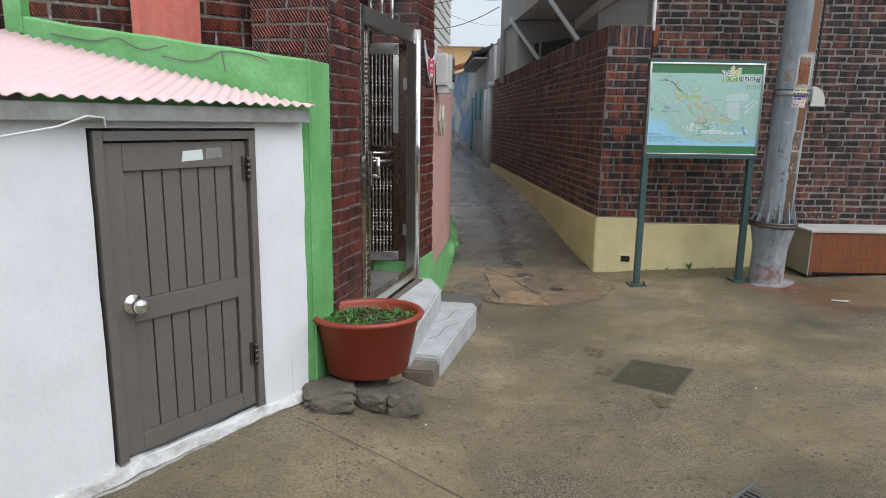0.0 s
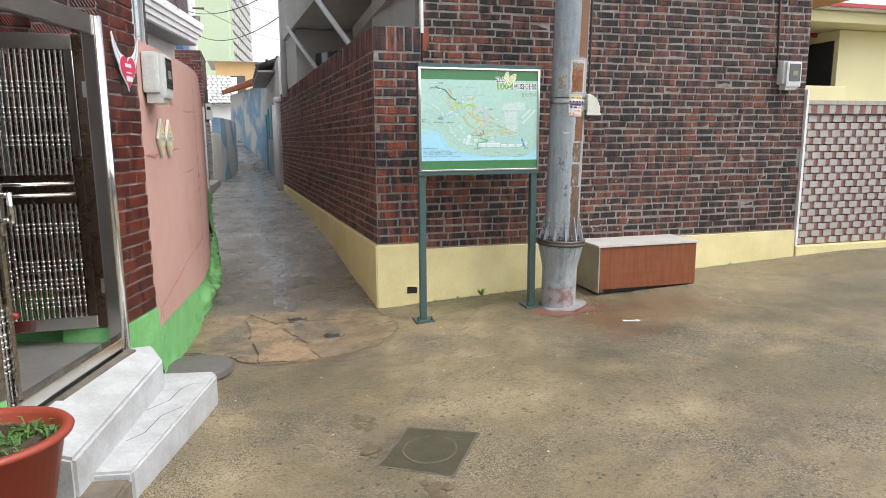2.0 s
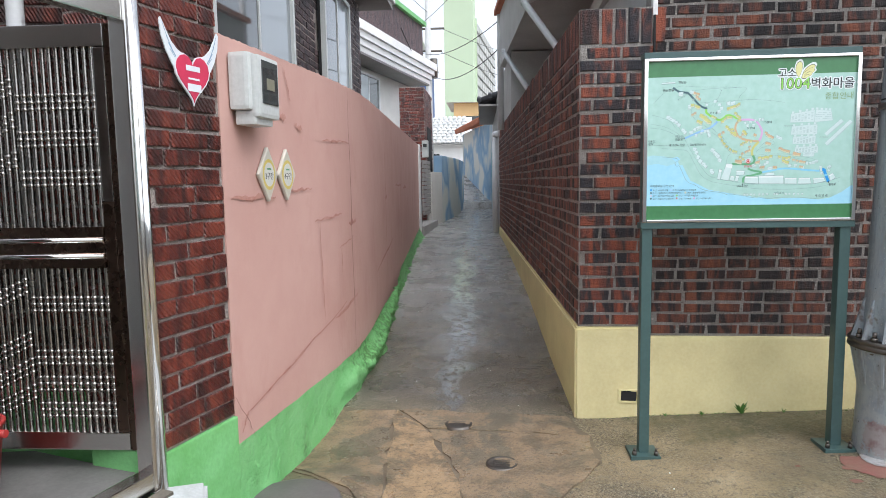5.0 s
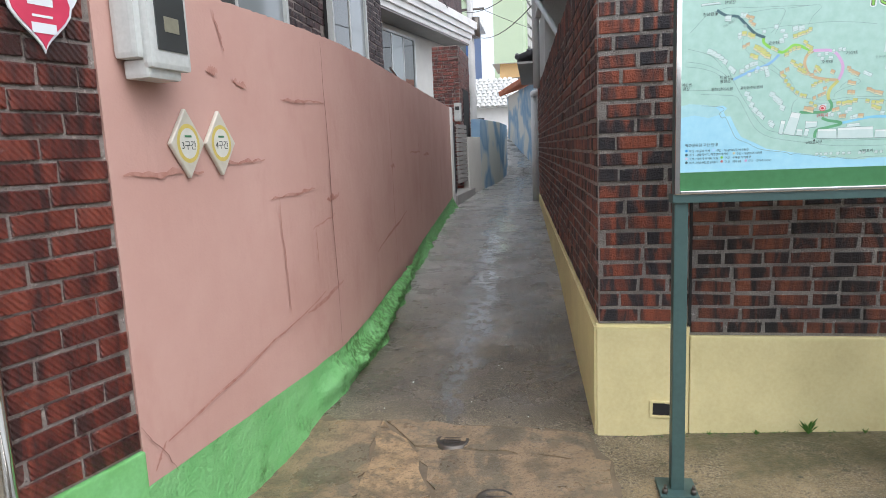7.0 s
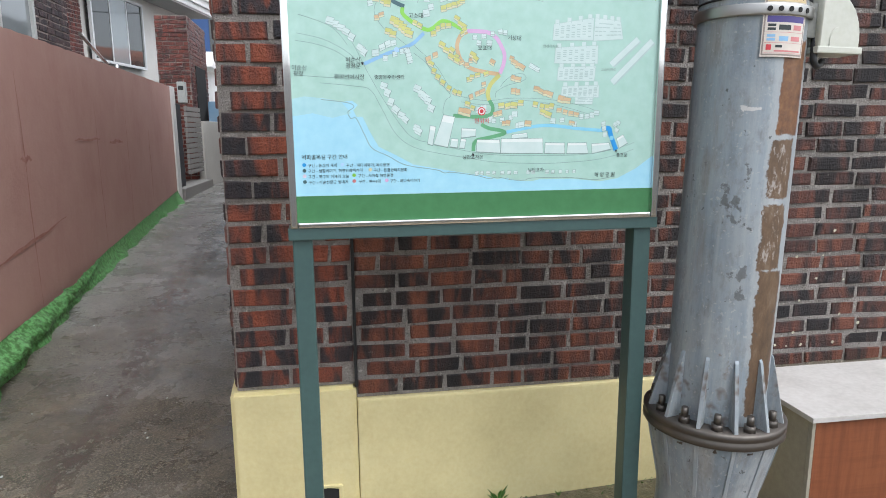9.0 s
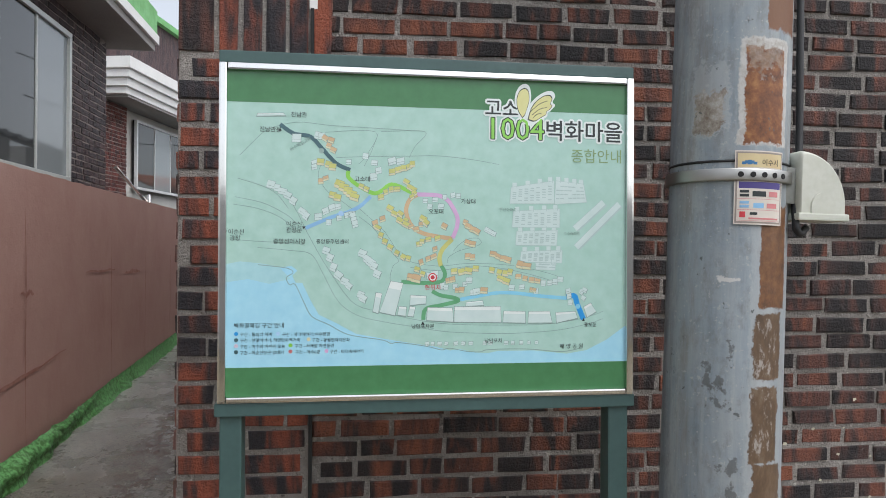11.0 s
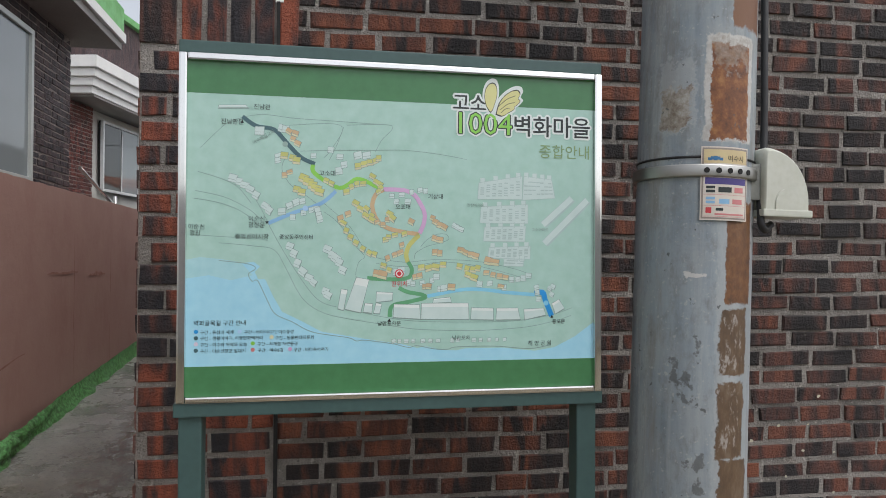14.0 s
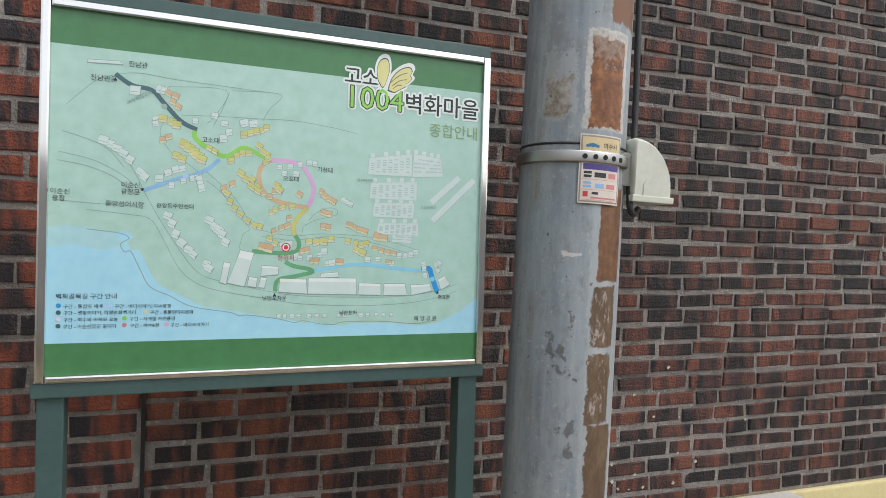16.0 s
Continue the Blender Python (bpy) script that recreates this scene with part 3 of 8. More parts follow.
def lay(width, z0, z1, length, height, joint, seed, u0=0.0, bond=0.5):
    """Stretcher courses: (centre along, centre up, length) of each brick, whole or cut at the ends."""
    rnd = random.Random(seed)
    rows, out = max(1, int((z1 - z0 + joint * 0.5) / (height + joint))), []
    pitch_z = (z1 - z0) / rows
    for r in range(rows):
        z = z0 + (r + 0.5) * pitch_z
        u = u0 - (bond * (length + joint) if r % 2 else 0.0) + rnd.uniform(-0.012, 0.012)
        while u < u0 + width - 0.03:
            ln = length * rnd.choice((1.0, 1.0, 1.03, 0.96, 1.06, 1.12, 0.64))
            a, b = max(u, u0 + 0.004), min(u + ln, u0 + width - 0.004)
            if b - a > 0.03:
                out.append(((a + b) / 2, z + rnd.uniform(-0.002, 0.002), b - a))
            u += ln + joint * rnd.uniform(0.8, 1.2)
    return out, pitch_z - joint


def lay_bricks(parent, m, bricks, height, mats, near, seed=3, **kw):
    """Bricks for which near(u, z) holds become parts; the rest are one joined mesh."""
    rnd = random.Random(seed)
    verts, faces, places = [], [], []
    for u, z, length in bricks:
        variant = rnd.randrange(6)
        lq = round(length / 0.01) * 0.01
        if near(u, z):
            ob = new("brick", brick_mesh(lq, height, variant, mats[0], **kw))
            ob.parent = parent
            ob.matrix_basis = m @ pose(u, rnd.uniform(-0.0025, 0.0025), z + rnd.uniform(-0.002, 0.002), 0, rnd.uniform(-1.1, 1.1), 0)
        else:
            v, f = brick_geo(length, height, rnd.randrange(10000), **kw)
            k = len(verts)
            places += [(x / (length / 2), 0, zz / (height / 2)) for x, _, zz in v]
            dy, tilt, grow, sink = rnd.uniform(-0.005, 0.005), rnd.uniform(-0.022, 0.022), rnd.uniform(0.88, 1.07), rnd.uniform(-0.003, 0.003)
            verts += [tuple(m @ Vector((x + u, y + dy, zz * grow + z + sink + tilt * x))) for x, y, zz in v]
            faces += [tuple(i + k for i in q) for q in f]
    if verts:
        me = bpy.data.meshes.new("brickwork")
        me.from_pydata(verts, [], faces)
        mark_faces(me, places)
        me.materials.append(mats[1])
        ob = new("brickwork", me)
        ob.parent = parent
        tagged(ob, kind="stuff")


# ---- ground ----
def smooth(a, b, x):
    t = min(1.0, max(0.0, (x - a) / (b - a)))
    return t * t * (3 - 2 * t)


def along(y, stops):
    for (y0, z0), (y1, z1) in zip(stops, stops[1:]):
        if y <= y1:
            return z0 + (z1 - z0) * max(0.0, (y - y0) / (y1 - y0))
    return stops[-1][1]


def gz(x, y):
    """Height of the ground."""
    open_yard = -0.02 + 0.052 * (min(max(x, -0.5), 6.5) - 0.9) + 0.03 * (max(min(y, 6.2), -2.0) - 5.9)
    open_yard += 0.30 * smooth(0.5, -0.7, x) * smooth(5.2, 4.2, y)
    lane = along(y, [(5.9, -0.02), (6.3, 0.04), (7.2, 0.085), (8.95, 0.25), (12.5, 0.40), (14.6, 0.44), (18.0, 0.50), (21.9, 0.60), (22.0, 0.76), (23.0, 0.90), (27.0, 1.65), (34.0, 2.7), (60.0, 5.0)])
    open_yard += 0.075 * math.exp(-((x - 0.08) / 0.34) ** 2 - ((y - 5.28) / 0.36) ** 2)
    k = smooth(5.7, 6.5, y)
    z = open_yard * (1 - k) + (lane if x < 1.9 else max(lane * smooth(4.5, 1.9, x), open_yard)) * k
    if y < 24 and -1.0 < x < 1.9:
        z += 0.004 * noise.noise((x * 3.0, y * 3.0, 0.0)) + 0.004 * noise.noise((x * 9.0, y * 9.0, 4.0))
    return z


def build_ground():
    xs = [-400, -120, -40, -15, -6, -3.5] + [-2.5 + 0.11 * i for i in range(102)] + [10, 13, 18, 40, 120, 400]
    ys = [-400, -120, -40, -15, -6, -3] + [-1.5 + 0.11 * i for i in range(100)] + [9.6 + 0.3 * i for i in range(42)] + [22.0] + [22.2 + 0.3 * i for i in range(5)] + [23.7, 24.0] + [24.5 + i for i in range(12)] + [45, 60, 120, 400]
    verts = [(x, y, gz(x, y)) for y in ys for x in xs]
    w = len(xs)
    faces = [(j * w + i, j * w + i + 1, (j + 1) * w + i + 1, (j + 1) * w + i) for j in range(len(ys) - 1) for i in range(w - 1)]
    me = bpy.data.meshes.new("ground")
    me.from_pydata(verts, [], faces)
    for p in me.polygons:
        p.use_smooth = True
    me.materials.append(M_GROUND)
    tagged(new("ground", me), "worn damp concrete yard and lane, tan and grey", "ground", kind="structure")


build_ground()

# ---- brick house with the cream plinth ----
HOUSE_M, HOUSE_W = wall_frame((2.0075, 6.216), (5.865, 6.113))
PIER_M, PIER_W = wall_frame((1.604, 6.222), (2.005, 6.212))
LANE_M, LANE_W = wall_frame((1.31, 14.6), (1.604, 6.222))

house = thing("wall_front", "dark red-brown brick house wall over a cream painted plinth", "wall", kind="structure")
box_part("wall_body", (0.0, 0.0, 0.515, HOUSE_W, 0.22, 2.80), M_MORTAR, house, HOUSE_M)
bm = bmesh.new()
add_box(bm, 0.0, -0.022, -0.2, HOUSE_W, 0.22, 0.513, bevel=0.008)
part("plinth", bm, M_YELLOW, house, "cream yellow painted plinth", HOUSE_M)
box_part("corner_strip", (-0.010, -0.012, 2.30, 0.014, 0.04, 2.80), M_WHITE_TRIM, house, HOUSE_M)
box_part("open_joint", (-0.006, -0.018, 0.56, 0.004, 0.0, 2.30), M_DARK, house, HOUSE_M)
roof_slab = thing("roof_slab", "grey concrete roof slab edge above the brick wall", "roof", kind="structure")
box_part("slab", (-0.05, -0.06, 2.803, HOUSE_W + 0.06, 3.8, 2.95), M_CREAM, roof_slab, HOUSE_M, 0.01)
box_part("wall_side", (HOUSE_W - 0.22, 0.222, -0.2, HOUSE_W, 3.6, 2.80), M_CREAM, house, HOUSE_M)

lane_wall = thing("wall_lane", "old red and black brick garden wall with a soldier course on top", "wall", kind="structure")
box_part("wall_body", (0.0, 0.0, 0.568, LANE_W - 0.004, 0.20, 2.345), M_MORTAR_DARK, lane_wall, LANE_M)
box_part("wall_end", (0.004, 0.0, 0.568, PIER_W, 0.20, 2.345), M_MORTAR, lane_wall, PIER_M)
bm = bmesh.new()
pts = [LANE_M @ Vector((0, -0.022, 0)), PIER_M @ Vector((-0.022, -0.024, 0)), PIER_M @ Vector((PIER_W, -0.024, 0)), PIER_M @ Vector((PIER_W, 0.2, 0)), LANE_M @ Vector((0, 0.2, 0))]
add_prism(bm, pts, -0.2, 0.566)
bmesh.ops.bevel(bm, geom=[e for e in bm.edges], offset=0.012, segments=2, affect="EDGES")
part("plinth", bm, M_YELLOW, lane_wall, "cream yellow painted plinth")

# ---- flat things on the plinth ----
vent = thing("vent_hole", "small broken hole in the plinth with a dark opening", "vent", PIER_M @ pose(0.285, -0.026, 0.165))
bm = bmesh.new()
add_plate(bm, [(-0.045, -0.028), (0.04, -0.03), (0.05, 0.02), (0.012, 0.026), (0.0, 0.03), (-0.042, 0.028)], -0.001, 0.004)
# black plate painted as the shade inside the hole
part("opening", bm, M_DARK, vent)
bm = bmesh.new()
for a, b in (((-0.055, -0.042), (0.05, -0.033)), ((-0.058, 0.03), (0.055, 0.040)), ((-0.06, -0.04), (-0.046, 0.04)), ((0.044, -0.034), (0.058, 0.036))):
    add_box(bm, a[0], -0.006, a[1], b[0], 0.004, b[1], bevel=0.003)
part("rim", bm, M_YELLOW, vent)


# ---- map board ----
SIGN_M = pose(1.8325, 5.6875, 0, 0, 0, -0.2)
SW = 0.9886


def flat(name, outline, mat, parent, y, label="", thick=0.0012):
    bm = bmesh.new()
    add_plate(bm, outline, y, y + thick)
    return part(name, bm, mat, parent, label)


def plain(name, c, rough=0.5):
    n = Nodes(name, rough)
    g = n.noise(30.0, 3)
    n.colour(n.mix(0.08, col(*c), n.ramp(g, [(0.3, 0.0), (0.7, 1.0)]), "OVERLAY"))
    return n.mat


P_GREEN, P_MAP, P_SEA = plain("print_green", (0.065, 0.205, 0.085), 0.25), plain("print_pale_mint", (0.40, 0.61, 0.54), 0.25), plain("print_sky_blue", (0.36, 0.66, 0.80), 0.25)
P_WHITE, P_BLACK, P_GREY = plain("print_white", (0.72, 0.78, 0.76), 0.3), plain("print_black", (0.022, 0.03, 0.03), 0.3), plain("print_grey_line", (0.23, 0.33, 0.30), 0.3)
P_LIME, P_YELLOW, P_ORANGE, P_PINK = plain("print_lime", (0.27, 0.62, 0.10), 0.3), plain("print_yellow", (0.55, 0.56, 0.19), 0.3), plain("print_orange", (0.58, 0.42, 0.25), 0.3), plain("print_lilac", (0.62, 0.40, 0.62), 0.3)
P_BLUE, P_BRIGHTBLUE, P_SLATE, P_RED = plain("print_blue", (0.25, 0.47, 0.70), 0.3), plain("print_cyan", (0.03, 0.30, 0.68), 0.3), plain("print_slate", (0.065, 0.14, 0.16), 0.3), plain("print_red", (0.60, 0.05, 0.06), 0.3)
P_LINE = plain("print_soft_line", (0.30, 0.42, 0.38), 0.3)
P_FAINT = plain("print_faint_line", (0.40, 0.53, 0.51), 0.3)
P_OLIVE, P_BUFF, P_SHALLOW = plain("print_olive", (0.24, 0.36, 0.16), 0.3), plain("print_buff", (0.62, 0.60, 0.40), 0.3), plain("print_shallow_sea", (0.38, 0.635, 0.68), 0.25)
P_WING = plain("print_wing_yellow", (0.68, 0.66, 0.30), 0.3)
P_BLUE_PALE, P_SAND_PALE, P_PINK_PALE, P_CORAL, P_CYAN = plain("print_pale_blue", (0.38, 0.58, 0.80), 0.3), plain("print_pale_sand", (0.62, 0.62, 0.42), 0.3), plain("print_pale_pink", (0.64, 0.56, 0.66), 0.3), plain("print_coral", (0.60, 0.22, 0.22), 0.3), plain("print_light_cyan", (0.24, 0.58, 0.76), 0.3)
P_MOSS, P_PALE, P_NAVY = plain("print_moss", (0.13, 0.38, 0.19), 0.3), plain("print_pale_roof", (0.56, 0.68, 0.66), 0.3), plain("print_navy", (0.07, 0.05, 0.22), 0.3)


def words(text, size, at, mat, parent, y, name="lettering", align="LEFT", bold=0.0, m=None, turn=0):
    """Flat lettering in the built-in font, standing in the plane x-z."""
    cu = bpy.data.curves.new("lettering", "FONT")
    cu.body, cu.size, cu.align_x, cu.offset, cu.extrude, cu.resolution_u = text, size, align, bold, 0.0003, 2
    tmp = bpy.data.objects.new("lettering", cu)
    scene.collection.objects.link(tmp)
    bpy.context.view_layer.update()
    me = bpy.data.meshes.new_from_object(tmp.evaluated_get(bpy.context.evaluated_depsgraph_get()))
    bpy.data.objects.remove(tmp)
    me.materials.clear()
    me.materials.append(mat)
    ob = new(name, me)
    ob.parent = parent
    ob.matrix_basis = (m or Matrix()) @ pose(at[0], y, at[1], 90, turn, 0)
    return ob


def spline(P, n=5):
    """A smooth line through the points."""
    if len(P) < 3:
        return P
    out = []
    for i in range(len(P) - 1):
        a, b, c, d = P[max(i - 1, 0)], P[i], P[i + 1], P[min(i + 2, len(P) - 1)]
        for k in range(n):
            t = k / n
            out.append(0.5 * (2 * b + (c - a) * t + (2 * a - 5 * b + 4 * c - d) * t * t + (3 * b - a - 3 * c + d) * t * t * t))
    return out + [P[-1]]


def ribbon(name, pts, width, mat, parent, y, thick=0.0004):
    """A line of some width in the plane x-z."""
    bm = bmesh.new()
    P = spline([Vector((p[0], 0, p[1])) for p in pts])
    sides = []
    for i, p in enumerate(P):
        d = (P[min(i + 1, len(P) - 1)] - P[max(i - 1, 0)]).normalized()
        nrm = Vector((-d.z, 0, d.x)) * width / 2
        sides.append((bm.verts.new((p + nrm) + Vector((0, y, 0))), bm.verts.new((p - nrm) + Vector((0, y, 0)))))
    for a, b in zip(sides, sides[1:]):
        bm.faces.new((a[0], b[0], b[1], a[1]))
    return part(name, bm, mat, parent)


def build_sign():
    sign = thing("map_sign", "village map board in a chrome frame on two teal posts", "sign", SIGN_M)
    z0, z1 = 1.195, 1.983
    for x in (0.003, SW - 0.058):
        ground = gz(1.8325 + x + 0.025, 5.72)
        bm = bmesh.new()
        add_box(bm, x, 0.008, ground + 0.012, x + 0.050, 0.062, z0 - 0.02, bevel=0.005)
        post = part("post", bm, M_TEAL, sign)
        bm = bmesh.new()
        add_box(bm, x - 0.048, -0.045, ground - 0.01, x + 0.098, 0.105, ground + 0.014, bevel=0.003)
        part("foot_plate", bm, M_TEAL, post)
        for bx in (x - 0.028, x + 0.078):
            bm = bmesh.new()
            add_tube(bm, (bx, -0.022, ground + 0.014), (bx, -0.022, ground + 0.034), 0.011, n=6)
            add_tube(bm, (bx, -0.022, ground + 0.034), (bx, -0.022, ground + 0.048), 0.006, n=8)
            part("bolt", bm, M_IRON, post)
    bm = bmesh.new()
    add_box(bm, -0.006, -0.004, z0 - 0.026, SW + 0.004, 0.075, z0 + 0.004, bevel=0.003)
    part("bottom_rail", bm, M_TEAL, sign)
    bm = bmesh.new()
    add_box(bm, 0.0, -0.004, z1 - 0.006, SW, 0.075, z1 + 0.022, bevel=0.003)
    part("top_rail", bm, M_TEAL, sign)
    bm = bmesh.new()
    add_box(bm, 0.004, 0.004, z0 + 0.004, SW - 0.004, 0.070, z1 - 0.006)
    part("box_body", bm, M_TEAL, sign)
    t = 0.019
    for name, d in (("frame_side", (0.001, -0.010, z0 + 0.005, t, 0.003, z1 - 0.007)), ("frame_side", (SW - t, -0.010, z0 + 0.005, SW - 0.001, 0.003, z1 - 0.007)),
                    ("frame_edge", (t + 0.001, -0.010, z0 + 0.005, SW - t - 0.001, 0.003, z0 + t)), ("frame_edge", (t + 0.001, -0.010, z1 - t - 0.004, SW - t - 0.001, 0.003, z1 - 0.007))):
        bm = bmesh.new()
        add_box(bm, *d, bevel=0.004)
        part(name, bm, M_CHROME, sign, "polished chrome frame strip")
    # the printed face: u to the right, v down, both from 0 to 1
    x0, x1, zt, zb = t, SW - t, z1 - t - 0.004, z0 + t
    U = lambda u, v: (x0 + u * (x1 - x0), zt - v * (zt - zb))
    rect = lambda u0, v0, u1, v1: [U(u0, v1), U(u1, v1), U(u1, v0), U(u0, v0)]
    flat("printed_panel", rect(0, 0, 1, 1), P_MAP, sign, 0.000, "pale mint map print with green bands", 0.003)
    Y = -0.0008
    flat("green_band", rect(0, 0, 1, 0.096), P_GREEN, sign, Y, "green printed band", 0.0006)
    flat("green_band", rect(0, 0.912, 1, 1), P_GREEN, sign, Y, "green printed band", 0.0006)
    # the sea, paler where it runs out into the land colour
    shore = [(0.080, 0.594), (0.122, 0.604), (0.152, 0.600), (0.166, 0.614), (0.154, 0.630), (0.162, 0.652), (0.178, 0.652), (0.197, 0.704), (0.218, 0.751), (0.262, 0.779), (0.309, 0.812), (0.393, 0.832), (0.437, 0.842)]
    shore += [(0.506, 0.856), (0.542, 0.868), (0.564, 0.864), (0.606, 0.876), (0.640, 0.878), (0.663, 0.872), (0.757, 0.872), (0.843, 0.884), (0.895, 0.874), (0.950, 0.840), (1.0, 0.795)]
    flat("printed_sea", [U(*p) for p in [(0.0, 0.602)] + shore + [(1.0, 0.9115), (0.0, 0.9115)]][::-1], P_SEA, sign, Y, "pale blue printed sea", 0.0006)
    flat("printed_sea", [U(*p) for p in ((0.0, 0.594), (0.03, 0.586), (0.080, 0.592), (0.122, 0.602), (0.150, 0.640), (0.10, 0.655), (0.05, 0.640), (0.0, 0.650))][::-1], P_SHALLOW, sign, Y - 0.0001, thick=0.0006)
    Y = -0.0014
    rnd = random.Random(5)
    count = itertools.count()

    def line(pts, width=0.0011):
        ribbon("map_line", [U(*p) for p in pts], width, P_GREY, sign, Y)

    def walk_line(pts, width, mat):
        ribbon("map_route", [U(*p) for p in pts], width, mat, sign, Y - 0.0003)

    def block(q):
        q = [U(*p) for p in q]
        c = (sum(p[0] for p in q) / len(q), sum(p[1] for p in q) / len(q))
        rim = [(x + math.copysign(0.0012, x - c[0]), z + math.copysign(0.0012, z - c[1]) - (0.0012 if z < c[1] else 0)) for x, z in q]
        base = flat("map_block", rim[::-1], P_GREY, sign, Y - 0.0004, thick=0.0002)
        flat("map_block_face", q[::-1], P_PALE, base, Y - 0.0008, thick=0.0002)
        roof = [q[0], q[1], tuple(0.78 * a + 0.22 * b for a, b in zip(q[1], q[2])), tuple(0.78 * a + 0.22 * b for a, b in zip(q[0], q[3]))]
        flat("map_block_roof", roof[::-1], P_WHITE, base, Y - 0.0010, thick=0.0002)

    def houses(mat, pts, n, size):
        """Drawn houses along a street: a lit roof, a darker wall and a thin outline each."""
        P = spline([Vector((*U(*p), 0)) for p in pts], 8)
        roofs, walls, rims = bmesh.new(), bmesh.new(), bmesh.new()
        for i in range(n):
            k = (i + 0.5) / n * (len(P) - 1) if n > 1 else 0
            p, q = P[int(k)], P[min(int(k) + 1, len(P) - 1)]
            c = p.lerp(q, k - int(k))
            d = P[-1] - P[0]
            a = (math.atan2(d.y, d.x) if abs(d.x) > 0.3 * abs(d.y) else 0.3) + rnd.uniform(-0.12, 0.12)
            a = math.atan(math.tan(a)) * 0.55 + rnd.uniform(-0.18, 0.18)
            w, h, drop = size * rnd.uniform(0.0055, 0.0082), size * rnd.uniform(0.0034, 0.0050), size * 0.0052
            y = Y - 0.0004 - 0.000008 * next(count)
            at = lambda sx, sz: (c.x + sx * math.cos(a) - sz * math.sin(a), c.y + drop / 2 + sx * math.sin(a) + sz * math.cos(a))
            top = [at(sx * w, sz * h) for sx, sz in ((-1, -1), (1, -1), (1.12, 1), (-0.88, 1))]
            o = 0.0008
            rim = [at(sx * (w + o), sz * (h + o)) for sx, sz in ((-1, -1), (1, -1), (1.12, 1), (-0.88, 1))]
            rim = [(rim[0][0], rim[0][1] - drop), (rim[1][0], rim[1][1] - drop), rim[2], rim[3]]
            wall = [(top[0][0], top[0][1] - drop), (top[1][0], top[1][1] - drop), (top[1][0], top[1][1] - 0.0008), (top[0][0], top[0][1] - 0.0008)]
            for bm, shape, dy in ((roofs, top, -0.000004), (walls, wall, -0.000004), (rims, rim, 0.0)):
                bm.faces.new([bm.verts.new((x, y + dy, z)) for x, z in shape])
        tagged(part("map_house_print", roofs, mat, sign), kind="stuff")
        tagged(part("map_house_wall", walls, P_PALE if mat is P_PALE else P_BUFF, sign), kind="stuff")
        tagged(part("map_house_outline", rims, P_GREY, sign), kind="stuff")

    def flats(q, rows):
        q = [U(*p) for p in q]
        on = lambda s, t: tuple((q[0][i] * (1 - s) + q[1][i] * s) * (1 - t) + (q[3][i] * (1 - s) + q[2][i] * s) * t for i in (0, 1))
        base = flat("map_block", [(x, z) for x, z in q][::-1], P_PALE, sign, Y - 0.0004, thick=0.0002)
        for a, b in zip(q, q[1:] + q[:1]):
            ribbon("map_block_line", [a, b], 0.0010, P_FAINT, base, Y - 0.0012)
        for s in (0.08, 0.38, 0.66, 0.90):
            x, z = on(s, 0)
            flat("stair_head", [(x - 0.005, z - 0.004), (x + 0.006, z - 0.004), (x + 0.006, z + 0.010), (x - 0.005, z + 0.010)], P_PALE, base, Y - 0.0008, thick=0.0002)
            ribbon("map_block_line", [(x + 0.006, z - 0.004), (x + 0.006, z + 0.010)], 0.0012, P_FAINT, base, Y - 0.0013)
        bm = bmesh.new()
        for i in range(7):
            for k in range(rows * 2):
                x, z = on(0.09 + 0.135 * i, 0.22 + 0.72 * k / (rows * 2))
                if (i + k) % 5:
                    bm.faces.new([bm.verts.new((x + a, Y - 0.0014, z + b)) for a, b in ((-0.0045, -0.0013), (0.0045, -0.0013), (0.0045, 0.0013), (-0.0045, 0.0013))])
        tagged(part("map_window_print", bm, P_FAINT, base), kind="stuff")

    # shore, roads and hill paths as thin lines
    line([(0.072, 0.543), (0.152, 0.552), (0.199, 0.564), (0.227, 0.622), (0.264, 0.709), (0.310, 0.753), (0.372, 0.774), (0.455, 0.792), (0.539, 0.809), (0.667, 0.816), (0.740, 0.814), (0.827, 0.806), (0.901, 0.787), (0.940, 0.771)])
    line([(0.137, 0.370), (0.171, 0.448), (0.192, 0.503), (0.233, 0.595), (0.282, 0.688), (0.316, 0.726), (0.371, 0.744), (0.455, 0.769), (0.539, 0.784), (0.682, 0.789), (0.798, 0.786), (0.886, 0.769), (0.941, 0.747)])
    line([(0.024, 0.331), (0.083, 0.354), (0.117, 0.379), (0.144, 0.422)])
    line([(0.018, 0.388), (0.084, 0.406), (0.138, 0.440), (0.165, 0.469)])
    line([(0.015, 0.411), (0.071, 0.423), (0.124, 0.449), (0.165, 0.493)])
    line([(0.029, 0.260), (0.062, 0.215), (0.095, 0.179), (0.162, 0.154), (0.243, 0.161), (0.339, 0.165), (0.451, 0.170)])
    line([(0.230, 0.183), (0.353, 0.177), (0.332, 0.250), (0.313, 0.279)])
    line([(0.367, 0.176), (0.476, 0.172), (0.451, 0.220), (0.437, 0.256)])
    line([(0.360, 0.182), (0.343, 0.241), (0.326, 0.286)])
    line([(0.258, 0.261), (0.340, 0.255), (0.437, 0.251), (0.508, 0.248), (0.593, 0.257), (0.665, 0.271)])
    line([(0.230, 0.271), (0.217, 0.298), (0.217, 0.328), (0.238, 0.368), (0.272, 0.397), (0.300, 0.424)])
